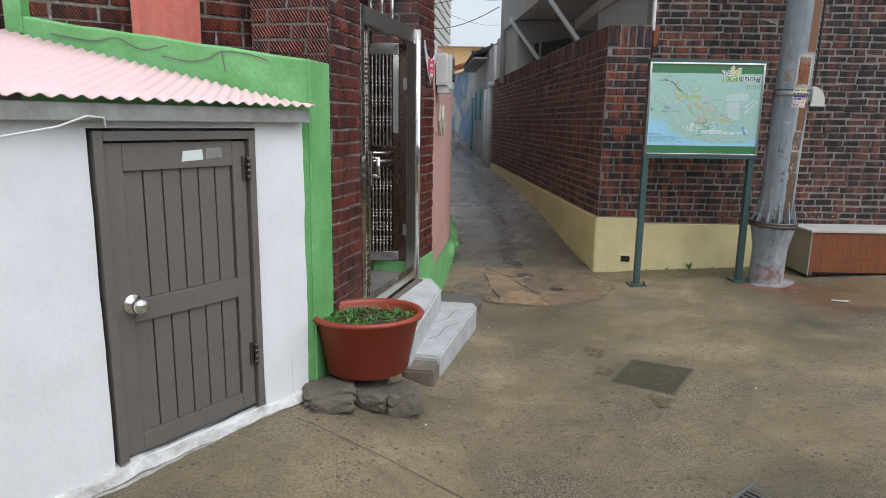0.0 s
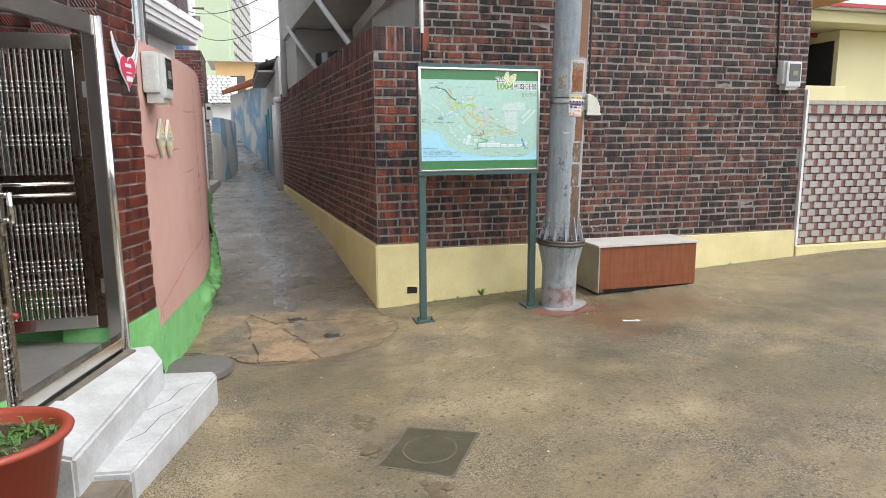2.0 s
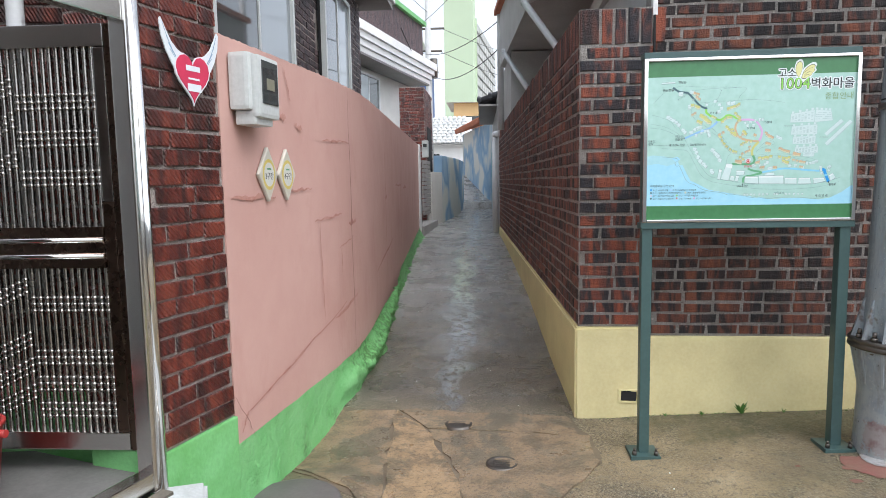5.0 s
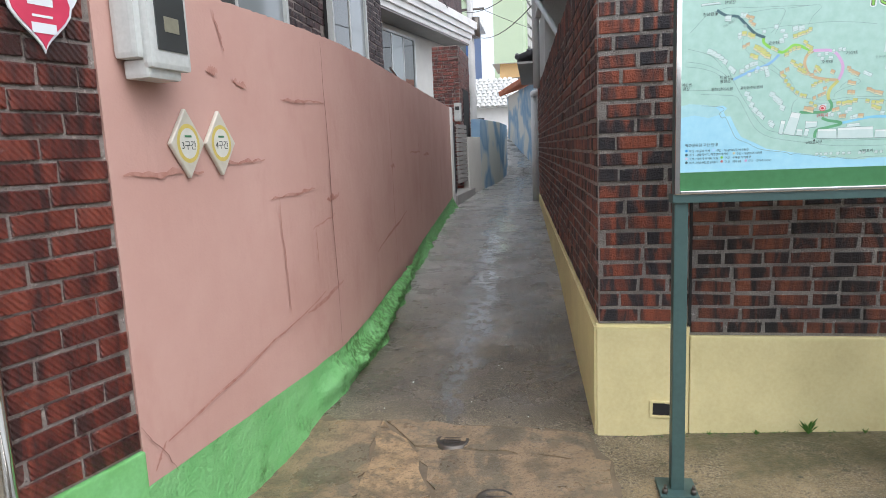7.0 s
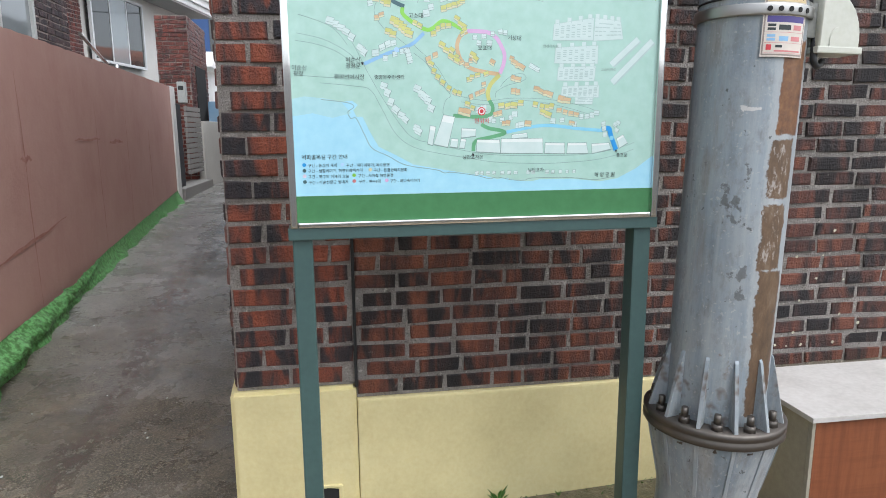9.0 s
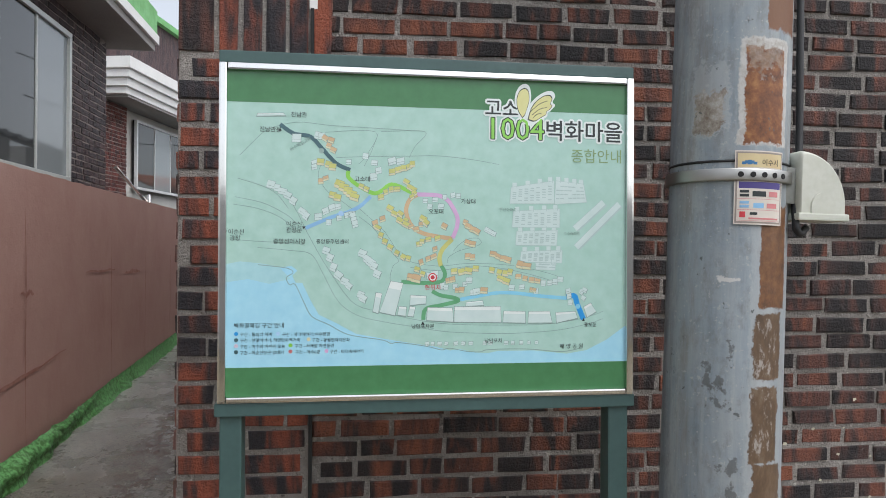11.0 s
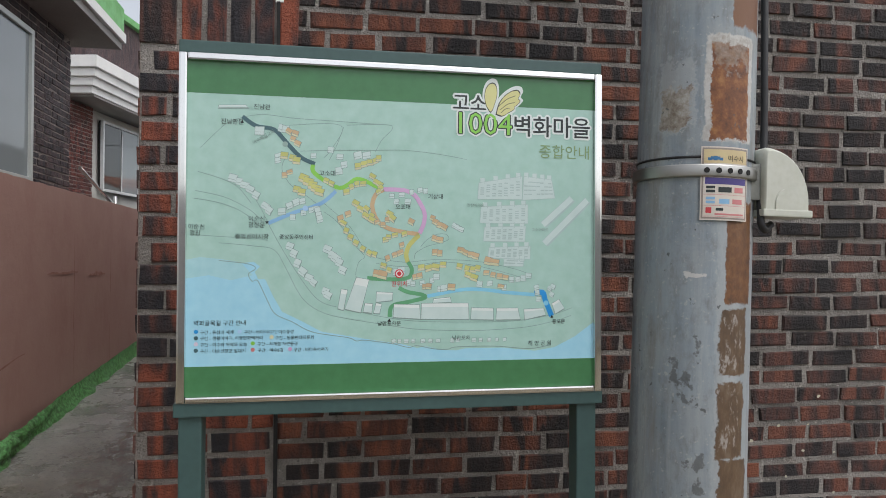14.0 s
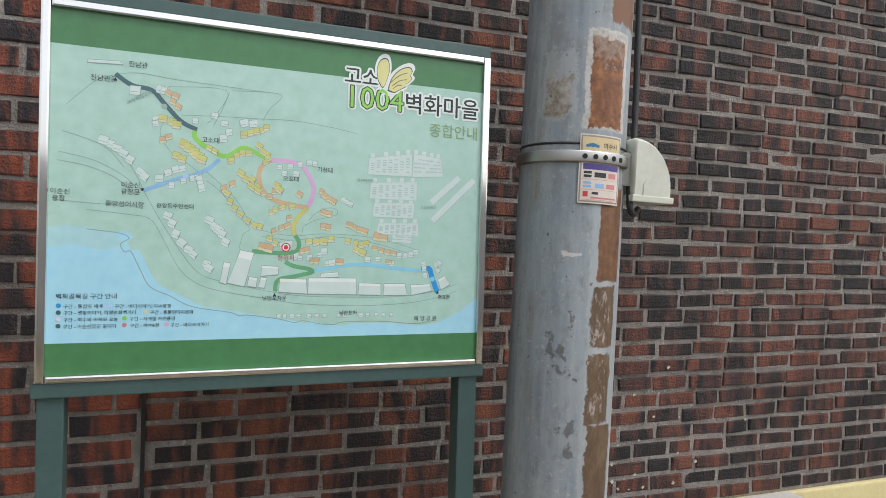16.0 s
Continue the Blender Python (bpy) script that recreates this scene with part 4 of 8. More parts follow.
    line([(0.314, 0.419), (0.369, 0.480), (0.390, 0.515), (0.414, 0.562), (0.440, 0.585), (0.510, 0.599), (0.581, 0.591), (0.667, 0.593), (0.739, 0.605), (0.812, 0.628), (0.830, 0.646)])
    line([(0.314, 0.445), (0.349, 0.480), (0.391, 0.550), (0.412, 0.582), (0.398, 0.600), (0.391, 0.639), (0.400, 0.653)])
    line([(0.440, 0.603), (0.510, 0.613), (0.595, 0.599), (0.667, 0.605), (0.739, 0.623), (0.805, 0.646)])
    line([(0.535, 0.588), (0.538, 0.570), (0.566, 0.549), (0.602, 0.537), (0.620, 0.525), (0.612, 0.510), (0.587, 0.512), (0.563, 0.531), (0.549, 0.552)])
    line([(0.013, 0.519), (0.085, 0.525), (0.152, 0.528), (0.183, 0.535)])
    line([(0.073, 0.596), (0.139, 0.606), (0.156, 0.620), (0.140, 0.636), (0.148, 0.658), (0.161, 0.657), (0.181, 0.709), (0.201, 0.756), (0.242, 0.782), (0.290, 0.814), (0.372, 0.832), (0.394, 0.843), (0.414, 0.841), (0.483, 0.854), (0.520, 0.866), (0.542, 0.861), (0.585, 0.872), (0.619, 0.874), (0.642, 0.867), (0.740, 0.867), (0.830, 0.877), (0.886, 0.865)], 0.0016)
    # the coloured walks
    walk_line([(0.123, 0.162), (0.155, 0.189), (0.196, 0.198), (0.223, 0.233), (0.258, 0.279), (0.292, 0.299)], 0.0095, P_SLATE)
    walk_line([(0.288, 0.301), (0.288, 0.322), (0.313, 0.348), (0.348, 0.370), (0.368, 0.363), (0.389, 0.343), (0.410, 0.346), (0.438, 0.363), (0.456, 0.370)], 0.0095, P_LIME)
    walk_line([(0.185, 0.482), (0.246, 0.448), (0.280, 0.434), (0.314, 0.414), (0.342, 0.381)], 0.0085, P_BLUE)
    walk_line([(0.458, 0.373), (0.438, 0.390), (0.430, 0.426), (0.442, 0.468), (0.468, 0.493), (0.509, 0.505), (0.546, 0.511)], 0.0100, P_ORANGE)
    walk_line([(0.456, 0.372), (0.508, 0.374), (0.533, 0.388), (0.548, 0.414), (0.559, 0.445), (0.557, 0.477), (0.547, 0.509)], 0.0100, P_PINK)
    walk_line([(0.546, 0.513), (0.522, 0.545), (0.514, 0.574), (0.518, 0.599)], 0.0105, P_YELLOW)
    walk_line([(0.518, 0.597), (0.528, 0.622), (0.520, 0.647), (0.482, 0.653), (0.419, 0.649)], 0.0095, P_MOSS)
    walk_line([(0.496, 0.679), (0.517, 0.692), (0.553, 0.701), (0.560, 0.711), (0.518, 0.724), (0.480, 0.736), (0.474, 0.770)], 0.0095, P_MOSS)
    walk_line([(0.567, 0.706), (0.653, 0.686), (0.710, 0.686), (0.768, 0.695), (0.843, 0.703)], 0.0085, P_CYAN)
    walk_line([(0.842, 0.699), (0.864, 0.696), (0.871, 0.721), (0.888, 0.772)], 0.0130, P_BRIGHTBLUE)
    # little houses along the streets: the line they follow, how many, their size
    houses(P_PALE, [(0.097, 0.345), (0.119, 0.360), (0.140, 0.379), (0.160, 0.404)], 5, 1.15)
    houses(P_PALE, [(0.174, 0.425), (0.190, 0.451)], 2, 1.2)
    houses(P_PALE, [(0.209, 0.452), (0.240, 0.422), (0.267, 0.413)], 4, 1.0)
    houses(P_PALE, [(0.232, 0.468), (0.276, 0.444), (0.300, 0.435)], 4, 0.9)
    houses(P_PALE, [(0.297, 0.437), (0.305, 0.474)], 3, 1.1)
    houses(P_PALE, [(0.232, 0.545), (0.244, 0.574), (0.258, 0.618), (0.280, 0.648), (0.294, 0.667)], 6, 1.25)
    houses(P_PALE, [(0.317, 0.684), (0.327, 0.707)], 2, 1.3)
    houses(P_PALE, [(0.319, 0.554), (0.336, 0.581), (0.350, 0.598), (0.362, 0.633)], 5, 1.3)
    houses(P_PALE, [(0.206, 0.272), (0.204, 0.298)], 2, 0.9)
    houses(P_PALE, [(0.209, 0.192), (0.227, 0.197)], 2, 1.1)
    houses(P_ORANGE, [(0.223, 0.201), (0.245, 0.205), (0.240, 0.227), (0.257, 0.242)], 4, 0.9)
    houses(P_YELLOW, [(0.212, 0.273), (0.239, 0.283), (0.251, 0.293)], 3, 1.1)
    houses(P_YELLOW, [(0.262, 0.341), (0.278, 0.356), (0.294, 0.373), (0.305, 0.387)], 5, 1.35)
    houses(P_YELLOW, [(0.244, 0.374), (0.267, 0.390)], 2, 1.1)
    houses(P_ORANGE, [(0.215, 0.340), (0.238, 0.322)], 2, 0.9)
    houses(P_YELLOW, [(0.313, 0.345), (0.338, 0.362)], 2, 1.0)
    houses(P_YELLOW, [(0.363, 0.388), (0.385, 0.361), (0.412, 0.356)], 4, 0.95)
    houses(P_YELLOW, [(0.389, 0.305), (0.412, 0.294), (0.435, 0.285), (0.447, 0.273)], 5, 1.0)
    houses(P_PALE, [(0.347, 0.324), (0.357, 0.303), (0.398, 0.266), (0.421, 0.271)], 4, 1.1)
    houses(P_YELLOW, [(0.428, 0.326), (0.438, 0.349), (0.452, 0.359)], 3, 0.9)
    houses(P_YELLOW, [(0.452, 0.363), (0.441, 0.386)], 2, 0.9)
    houses(P_YELLOW, [(0.386, 0.412), (0.402, 0.435), (0.419, 0.463)], 3, 1.1)
    houses(P_YELLOW, [(0.411, 0.426), (0.429, 0.456), (0.429, 0.472)], 3, 1.0)
    houses(P_ORANGE, [(0.380, 0.444), (0.344, 0.473)], 2, 1.0)
    houses(P_YELLOW, [(0.358, 0.471), (0.370, 0.508), (0.391, 0.540), (0.420, 0.569), (0.440, 0.576)], 7, 0.95)
    houses(P_ORANGE, [(0.436, 0.470), (0.456, 0.482), (0.470, 0.460)], 3, 0.8)
    houses(P_YELLOW, [(0.469, 0.443), (0.484, 0.469)], 2, 1.2)
    houses(P_ORANGE, [(0.526, 0.472), (0.533, 0.477)], 1, 1.0)
    houses(P_PALE, [(0.469, 0.393), (0.506, 0.387), (0.544, 0.373), (0.565, 0.376)], 5, 0.8)
    houses(P_PALE, [(0.475, 0.410), (0.531, 0.409)], 2, 0.9)
    houses(P_ORANGE, [(0.577, 0.455), (0.591, 0.477), (0.612, 0.489)], 4, 1.0)
    houses(P_PALE, [(0.632, 0.481), (0.655, 0.497)], 3, 0.85)
    houses(P_ORANGE, [(0.580, 0.522), (0.603, 0.530)], 2, 1.0)
    houses(P_YELLOW, [(0.460, 0.532), (0.476, 0.517), (0.516, 0.510)], 4, 0.9)
    houses(P_ORANGE, [(0.502, 0.535), (0.500, 0.567), (0.482, 0.578), (0.461, 0.592)], 4, 0.95)
    houses(P_ORANGE, [(0.580, 0.566), (0.603, 0.572)], 2, 1.0)
    houses(P_ORANGE, [(0.646, 0.557), (0.669, 0.571), (0.693, 0.580)], 4, 1.05)
    houses(P_ORANGE, [(0.713, 0.592), (0.746, 0.601)], 2, 1.25)
    houses(P_YELLOW, [(0.545, 0.615), (0.578, 0.617), (0.612, 0.604)], 4, 1.15)
    houses(P_YELLOW, [(0.641, 0.609), (0.675, 0.622), (0.698, 0.616)], 4, 1.05)
    houses(P_ORANGE, [(0.710, 0.630), (0.742, 0.641), (0.771, 0.648)], 4, 0.9)
    houses(P_PALE, [(0.776, 0.654), (0.805, 0.652), (0.830, 0.639)], 4, 0.95)
    houses(P_YELLOW, [(0.661, 0.634), (0.693, 0.652)], 2, 1.15)
    houses(P_ORANGE, [(0.531, 0.647), (0.552, 0.640)], 2, 0.9)
    houses(P_PALE, [(0.519, 0.660), (0.533, 0.667), (0.575, 0.658), (0.592, 0.640)], 5, 0.9)
    houses(P_ORANGE, [(0.555, 0.677), (0.575, 0.674)], 2, 0.9)
    houses(P_PALE, [(0.595, 0.685), (0.612, 0.679)], 2, 1.0)
    houses(P_ORANGE, [(0.627, 0.677), (0.650, 0.674)], 1, 1.1)
    houses(P_PALE, [(0.690, 0.670), (0.725, 0.666), (0.776, 0.685)], 3, 0.9)
    houses(P_ORANGE, [(0.747, 0.674), (0.761, 0.677)], 2, 0.7)
    houses(P_ORANGE, [(0.437, 0.633), (0.462, 0.640)], 2, 1.3)
    houses(P_YELLOW, [(0.451, 0.603), (0.479, 0.631)], 2, 1.0)
    houses(P_PALE, [(0.485, 0.631), (0.507, 0.624)], 2, 1.1)
    houses(P_PALE, [(0.846, 0.674), (0.849, 0.696), (0.854, 0.725)], 3, 0.9)
    houses(P_PALE, [(0.879, 0.688), (0.891, 0.677), (0.886, 0.714)], 3, 0.8)
    houses(P_PALE, [(0.272, 0.284), (0.329, 0.254), (0.357, 0.285)], 3, 0.9)
    houses(P_PALE, [(0.162, 0.203), (0.182, 0.197)], 1, 1.3)
    for u in (0.484, 0.498, 0.515, 0.532, 0.556, 0.575, 0.594, 0.630, 0.644, 0.685, 0.702, 0.724, 0.744, 0.764):
        houses(P_PALE, [(u, 0.846), (u + 0.001, 0.846)], 1, 0.62)
    # halls on the quay
    block([(0.393, 0.647), (0.423, 0.654), (0.403, 0.755), (0.366, 0.744)])
    block([(0.357, 0.683), (0.371, 0.686), (0.362, 0.748), (0.349, 0.742)])
    block([(0.414, 0.727), (0.432, 0.729), (0.430, 0.757), (0.410, 0.753)])
    block([(0.441, 0.727), (0.454, 0.730), (0.449, 0.759), (0.435, 0.757)])
    block([(0.442, 0.692), (0.481, 0.695), (0.480, 0.718), (0.441, 0.723)])
    block([(0.485, 0.731), (0.547, 0.733), (0.550, 0.777), (0.483, 0.771)])
    block([(0.553, 0.729), (0.670, 0.729), (0.672, 0.780), (0.552, 0.777)])
    block([(0.679, 0.744), (0.734, 0.746), (0.735, 0.782), (0.677, 0.780)])
    block([(0.744, 0.746), (0.798, 0.746), (0.805, 0.782), (0.742, 0.782)])
    block([(0.815, 0.750), (0.866, 0.747), (0.872, 0.768), (0.817, 0.783)])
    block([(0.889, 0.732), (0.907, 0.719), (0.922, 0.747), (0.898, 0.765)])
    block([(0.583, 0.715), (0.624, 0.710), (0.627, 0.724), (0.581, 0.727)])
    block([(0.070, 0.131), (0.130, 0.127), (0.137, 0.134), (0.068, 0.138)])
    # the blocks of flats: a front with window rows and stair heads on the roof
    flats([(0.696, 0.344), (0.809, 0.320), (0.809, 0.395), (0.693, 0.397)], 3)
    flats([(0.813, 0.320), (0.887, 0.329), (0.896, 0.389), (0.810, 0.397)], 2)
    flats([(0.702, 0.421), (0.824, 0.411), (0.824, 0.473), (0.699, 0.473)], 3)
    flats([(0.711, 0.486), (0.819, 0.481), (0.816, 0.532), (0.708, 0.531)], 3)
    flats([(0.723, 0.551), (0.831, 0.546), (0.830, 0.588), (0.720, 0.585)], 3)
    flats([(0.762, 0.587), (0.814, 0.590), (0.812, 0.612), (0.761, 0.610)], 1)
    for a, b in (((0.864, 0.476), (0.941, 0.388)), ((0.868, 0.537), (0.983, 0.393))):
        ribbon("map_block", [U(*a), U(*b)], 0.0165, P_FAINT, sign, Y - 0.0003)
        ribbon("map_block", [U(*a), U(*b)], 0.014, P_PALE, sign, Y - 0.0006)
        ribbon("map_block", [U(a[0] + 0.008, a[1] + 0.008), U(b[0] + 0.008, b[1] + 0.008)], 0.004, P_FAINT, sign, Y - 0.0008)
    # lettering
    L = Y - 0.0032
    W = lambda text, size, u, v, mat=P_BLACK, **k: words(text, size, U(u, v), mat, sign, L, **k)
    def haloed(text, size, u, v, face, rings):
        for k, (r, mat) in enumerate(rings):
            ob = words(text, size, U(u, v), mat, sign, L + 0.0003 * (len(rings) - k), name="title_halo")
            for i in range(1, 10):
                twin = new("title_halo", ob.data)
                twin.parent = sign
                a = 2 * math.pi * i / 10
                twin.matrix_basis = Matrix.Translation((r * math.cos(a), 0.00001 * i, r * math.sin(a))) @ ob.matrix_basis
            ob.matrix_basis = Matrix.Translation((r, 0, 0)) @ ob.matrix_basis
        words(text, size, U(u, v), face, sign, L - 0.0003, name="title")
    haloed("고소", 0.046, 0.627, 0.112, P_BLACK, ((0.0055, P_WHITE), (0.0006, P_BLACK)))
    haloed("1004", 0.0735, 0.629, 0.188, P_LIME, ((0.0065, P_WHITE), (0.0026, P_BLACK)))
    haloed("벽화마을", 0.054, 0.783, 0.184, P_BLACK, ((0.0055, P_WHITE), (0.0007, P_BLACK)))
    W("종합안내", 0.036, 0.852, 0.255, P_OLIVE)
    wing = [[(0.722 + 0.0, 0.150), (0.708, 0.125), (0.704, 0.09), (0.712, 0.062), (0.728, 0.05), (0.740, 0.058), (0.744, 0.085), (0.738, 0.115), (0.730, 0.140)],
            [(0.728, 0.155), (0.738, 0.118), (0.755, 0.092), (0.778, 0.074), (0.798, 0.070), (0.806, 0.082), (0.800, 0.098), (0.806, 0.106), (0.796, 0.120), (0.788, 0.126), (0.786, 0.136), (0.768, 0.148), (0.748, 0.160)]]
    for k, (a, b) in enumerate((((0.745, 0.098), (0.790, 0.060)), ((0.750, 0.108), (0.788, 0.082)), ((0.752, 0.118), (0.775, 0.103)))):
        mid = ((a[0] + b[0]) / 2, (a[1] + b[1]) / 2 - 0.006)
        ribbon("wing_line", [U(*a), U(*mid), U(*b)], 0.0014, P_BLACK, sign, L - 0.0012)
    for w_i, q in enumerate(wing):
        loop = [Vector((u, 0, v)) for u, v in q]
        loop = [(p.x, p.z) for p in spline(loop + [loop[0]], 4)][:-1]
        c = (sum(p[0] for p in loop) / len(loop), sum(p[1] for p in loop) / len(loop))
        for k, (g, mat) in enumerate(((1.20, P_WHITE), (0.93, P_BLACK), (0.86, P_WING))):
            flat("title_wing", [U(c[0] + 0.002 + (u - c[0]) * g * 0.90, c[1] - 0.030 + (v - c[1]) * g * 1.06) for u, v in loop][::-1], mat, sign, L - 0.0002 * k - 0.0003 * w_i, thick=0.0001)
    W("진남관", 0.0136, 0.148, 0.137)
    W("진남관문", 0.0136, 0.074, 0.185)
    W("고소대", 0.0136, 0.302, 0.333)
    W("오포대", 0.0132, 0.486, 0.432)
    W("기상대", 0.0134, 0.567, 0.398)
    W("이순신", 0.0134, 0.138, 0.476)
    W("광장문", 0.0134, 0.138, 0.495)
    W("이순신", 0.0134, 0.002, 0.502)
    W("광장", 0.0134, 0.006, 0.521)
    W("중앙선어시장", 0.0134, 0.108, 0.530)
    W("중앙동주민센터", 0.0118, 0.210, 0.529)
    W("낭만포차문", 0.0120, 0.444, 0.796)
    W("낭만포차", 0.0120, 0.629, 0.844)
    W("해 양 공 원", 0.0132, 0.825, 0.866)
    W("종포문", 0.0120, 0.889, 0.796)
    W("벽화골목길 구간 안내", 0.0128, 0.017, 0.789)
    W("구간 - 동심의 세계", 0.0095, 0.032, 0.815)
    W("구간 - 바다이야기, 여수풍경", 0.0095, 0.131, 0.816)
    W("구간 - 생활이야기, 허영만화백거리", 0.0095, 0.032, 0.833)
    W("구간 - 동물판타지문화", 0.0095, 0.202, 0.834)
    W("구간 - 여수의 어제와 오늘", 0.0095, 0.032, 0.852)
    W("구간 - 사계절 자연풍경", 0.0095, 0.161, 0.852)
    W("구간 - 이순신장군 일대기", 0.0095, 0.032, 0.871)
    W("구간 - 여수8경", 0.0095, 0.162, 0.871)
    W("구간 - 바다속이야기", 0.0095, 0.245, 0.871)
    W("현위치", 0.0142, 0.477, 0.674, P_RED)
    W("한산아파트", 0.0092, 0.666, 0.421, P_GREY), W("고소아파트", 0.0092, 0.834, 0.497, P_GREY), W("여수제일교회", 0.0100, 0.149, 0.245, P_GREY, turn=-32)

    def dot(name, u, v, r, mat, y):
        bm = bmesh.new()
        cx, cz = U(u, v)
        bm.faces.new([bm.verts.new((cx + r * math.cos(a), y, cz + r * math.sin(a))) for a in (2 * math.pi * i / 14 for i in range(14))])
        part(name, bm, mat, sign)

    dot("list_dot", 0.023, 0.808, 0.0046, P_BRIGHTBLUE, L)
    dot("list_dot", 0.121, 0.809, 0.0046, P_BLUE_PALE, L)
    dot("list_dot", 0.023, 0.827, 0.0046, P_SLATE, L)
    dot("list_dot", 0.194, 0.827, 0.0046, P_SAND_PALE, L)
    dot("list_dot", 0.023, 0.845, 0.0046, P_PINK_PALE, L)
    dot("list_dot", 0.151, 0.845, 0.0046, P_LIME, L)
    dot("list_dot", 0.023, 0.864, 0.0046, P_SLATE, L)
    dot("list_dot", 0.151, 0.864, 0.0046, P_CORAL, L)
    dot("list_dot", 0.237, 0.864, 0.0046, P_PINK, L)
    dot("route_dot", 0.222, 0.241, 0.0062, P_LINE, Y - 0.0006)
    dot("route_dot", 0.873, 0.730, 0.0062, P_CYAN, Y - 0.0006)
    dot("route_dot", 0.270, 0.435, 0.0062, P_BLUE_PALE, Y - 0.0006)
    dot("place_mark", 0.497, 0.635, 0.0105, P_RED, L - 0.0000)
    dot("place_mark", 0.497, 0.635, 0.0078, P_WHITE, L - 0.0002)
    dot("place_mark", 0.497, 0.635, 0.0052, P_RED, L - 0.0004)
    flat("place_arrow", [(c[0] - 0.004, c[1] - 1 * 0.003), (c[0] + 0.004, c[1] - 1 * 0.003), (c[0], c[1] + 1 * 0.004)], P_BLACK, sign, L, thick=0.0001) if (c := U(0.123, 0.178)) else None
    flat("place_arrow", [(c[0] - 0.004, c[1] - -1 * 0.003), (c[0] + 0.004, c[1] - -1 * 0.003), (c[0], c[1] + -1 * 0.004)], P_BLACK, sign, L, thick=0.0001) if (c := U(0.181, 0.481)) else None
    flat("place_arrow", [(c[0] - 0.004, c[1] - 1 * 0.003), (c[0] + 0.004, c[1] - 1 * 0.003), (c[0], c[1] + 1 * 0.004)], P_BLACK, sign, L, thick=0.0001) if (c := U(0.473, 0.780)) else None
    flat("place_arrow", [(c[0] - 0.004, c[1] - 1 * 0.003), (c[0] + 0.004, c[1] - 1 * 0.003), (c[0], c[1] + 1 * 0.004)], P_BLACK, sign, L, thick=0.0001) if (c := U(0.888, 0.774)) else None
    # ink lies close on the panel
    solid = ("post", "bottom_rail", "top_rail", "box_body", "frame_side", "frame_edge", "printed_panel")
    for ob in sign.children:
        if ob.name.split(".")[0] not in solid:
            ob.matrix_basis = Matrix.Diagonal((1, 0.22, 1, 1)) @ ob.matrix_basis


build_sign()


# ---- steel pole with its bolted joint ----
def build_pole():
    lean = math.degrees(math.atan(0.030))
    base = gz(2.965, 5.64)
    m = pose(3.002, 5.655, 0, 0, lean, 0) @ Matrix.Diagonal((0.98, 0.98, 1.0, 1.0))
    pole = thing("utility_pole", "blue-grey painted steel pole, rust stained, with a bolted flange", "pole", m)
    bm = bmesh.new()
    add_lathe(bm, [(0.147, base - 0.1), (0.147, base + 0.03), (0.145, 0.20), (0.144, 0.385), (0.149, 0.42), (0.186, 0.585)], 40)
    part("base_tube", bm, M_POLE, pole, "scuffed grey lower tube")
    bm = bmesh.new()
    add_lathe(bm, [(0.10, 0.588), (0.197, 0.588), (0.200, 0.592), (0.200, 0.606), (0.197, 0.610), (0.197, 0.614), (0.200, 0.618), (0.200, 0.630), (0.195, 0.634), (0.10, 0.634)], 40)
    part("flange", bm, M_IRON, pole, "dark iron flange")
    bm = bmesh.new()
    add_lathe(bm, [(0.141, 0.62), (0.140, 1.0), (0.138, 2.0), (0.136, 3.2), (0.118, 8.0)], 48)
    part("upper_tube", bm, M_POLE, pole)
    for i in range(12):
        a = 2 * math.pi * (i + 0.5) / 12
        r = pose(0, 0, 0, 0, 0, math.degrees(a))
        bm = bmesh.new()
        add_plate(bm, [(0.136, 0.634), (0.190, 0.634), (0.146, 0.815), (0.136, 0.83)], -0.005, 0.005)
        part("fin", bm, M_POLE, pole, m=r)
        bm = bmesh.new()
        add_plate(bm, [(0.14, 0.40), (0.152, 0.42), (0.190, 0.587), (0.14, 0.587)], -0.005, 0.005)
        part("lower_fin", bm, M_POLE, pole, m=r)
        c = 2 * math.pi * i / 12
        x, y = 0.170 * math.cos(c), 0.170 * math.sin(c)
        bm = bmesh.new()
        add_tube(bm, (x, y, 0.634), (x, y, 0.652), 0.017, n=6)
        add_tube(bm, (x, y, 0.652), (x, y, 0.678), 0.0105, 0.009, n=10)
        part("bolt", bm, M_IRON, pole)
        bm = bmesh.new()
        add_tube(bm, (x, y, 0.572), (x, y, 0.588), 0.016, n=6)
        part("nut", bm, M_IRON, pole)
    front = -122
    # strap with its adjusting holes
    bm = bmesh.new()
    add_lathe(bm, [(0.1395, 1.711), (0.1480, 1.711), (0.1490, 1.714), (0.1490, 1.736), (0.1480, 1.739), (0.1395, 1.739)], 40)
    strap = part("strap", bm, M_ZINC, pole, "punched zinc strap")
    bm = bmesh.new()
    for k in range(5):
        a = radians(front + 12 + 10.5 * k)
        add_tube(bm, (0.1475 * math.cos(a), 0.1475 * math.sin(a), 1.725), (0.1503 * math.cos(a), 0.1503 * math.sin(a), 1.725), 0.0065, n=12)
    # black discs drawn for the shaded holes, the strap is not pierced
    part("strap_hole", bm, M_DARK, strap)
    bm = bmesh.new()
    add_lathe(bm, [(0.1395 + 0.002 * math.cos(t), 1.757 + 0.003 * math.sin(t)) for t in (2 * math.pi * i / 8 for i in range(9))], 40)
    part("wire_tie", bm, M_BLACK, pole)
    # notice plate, bent round the pole
    def plate(name, a0, a1, za, zb, mat, r=0.1445, label="", parent=pole):
        bm = bmesh.new()
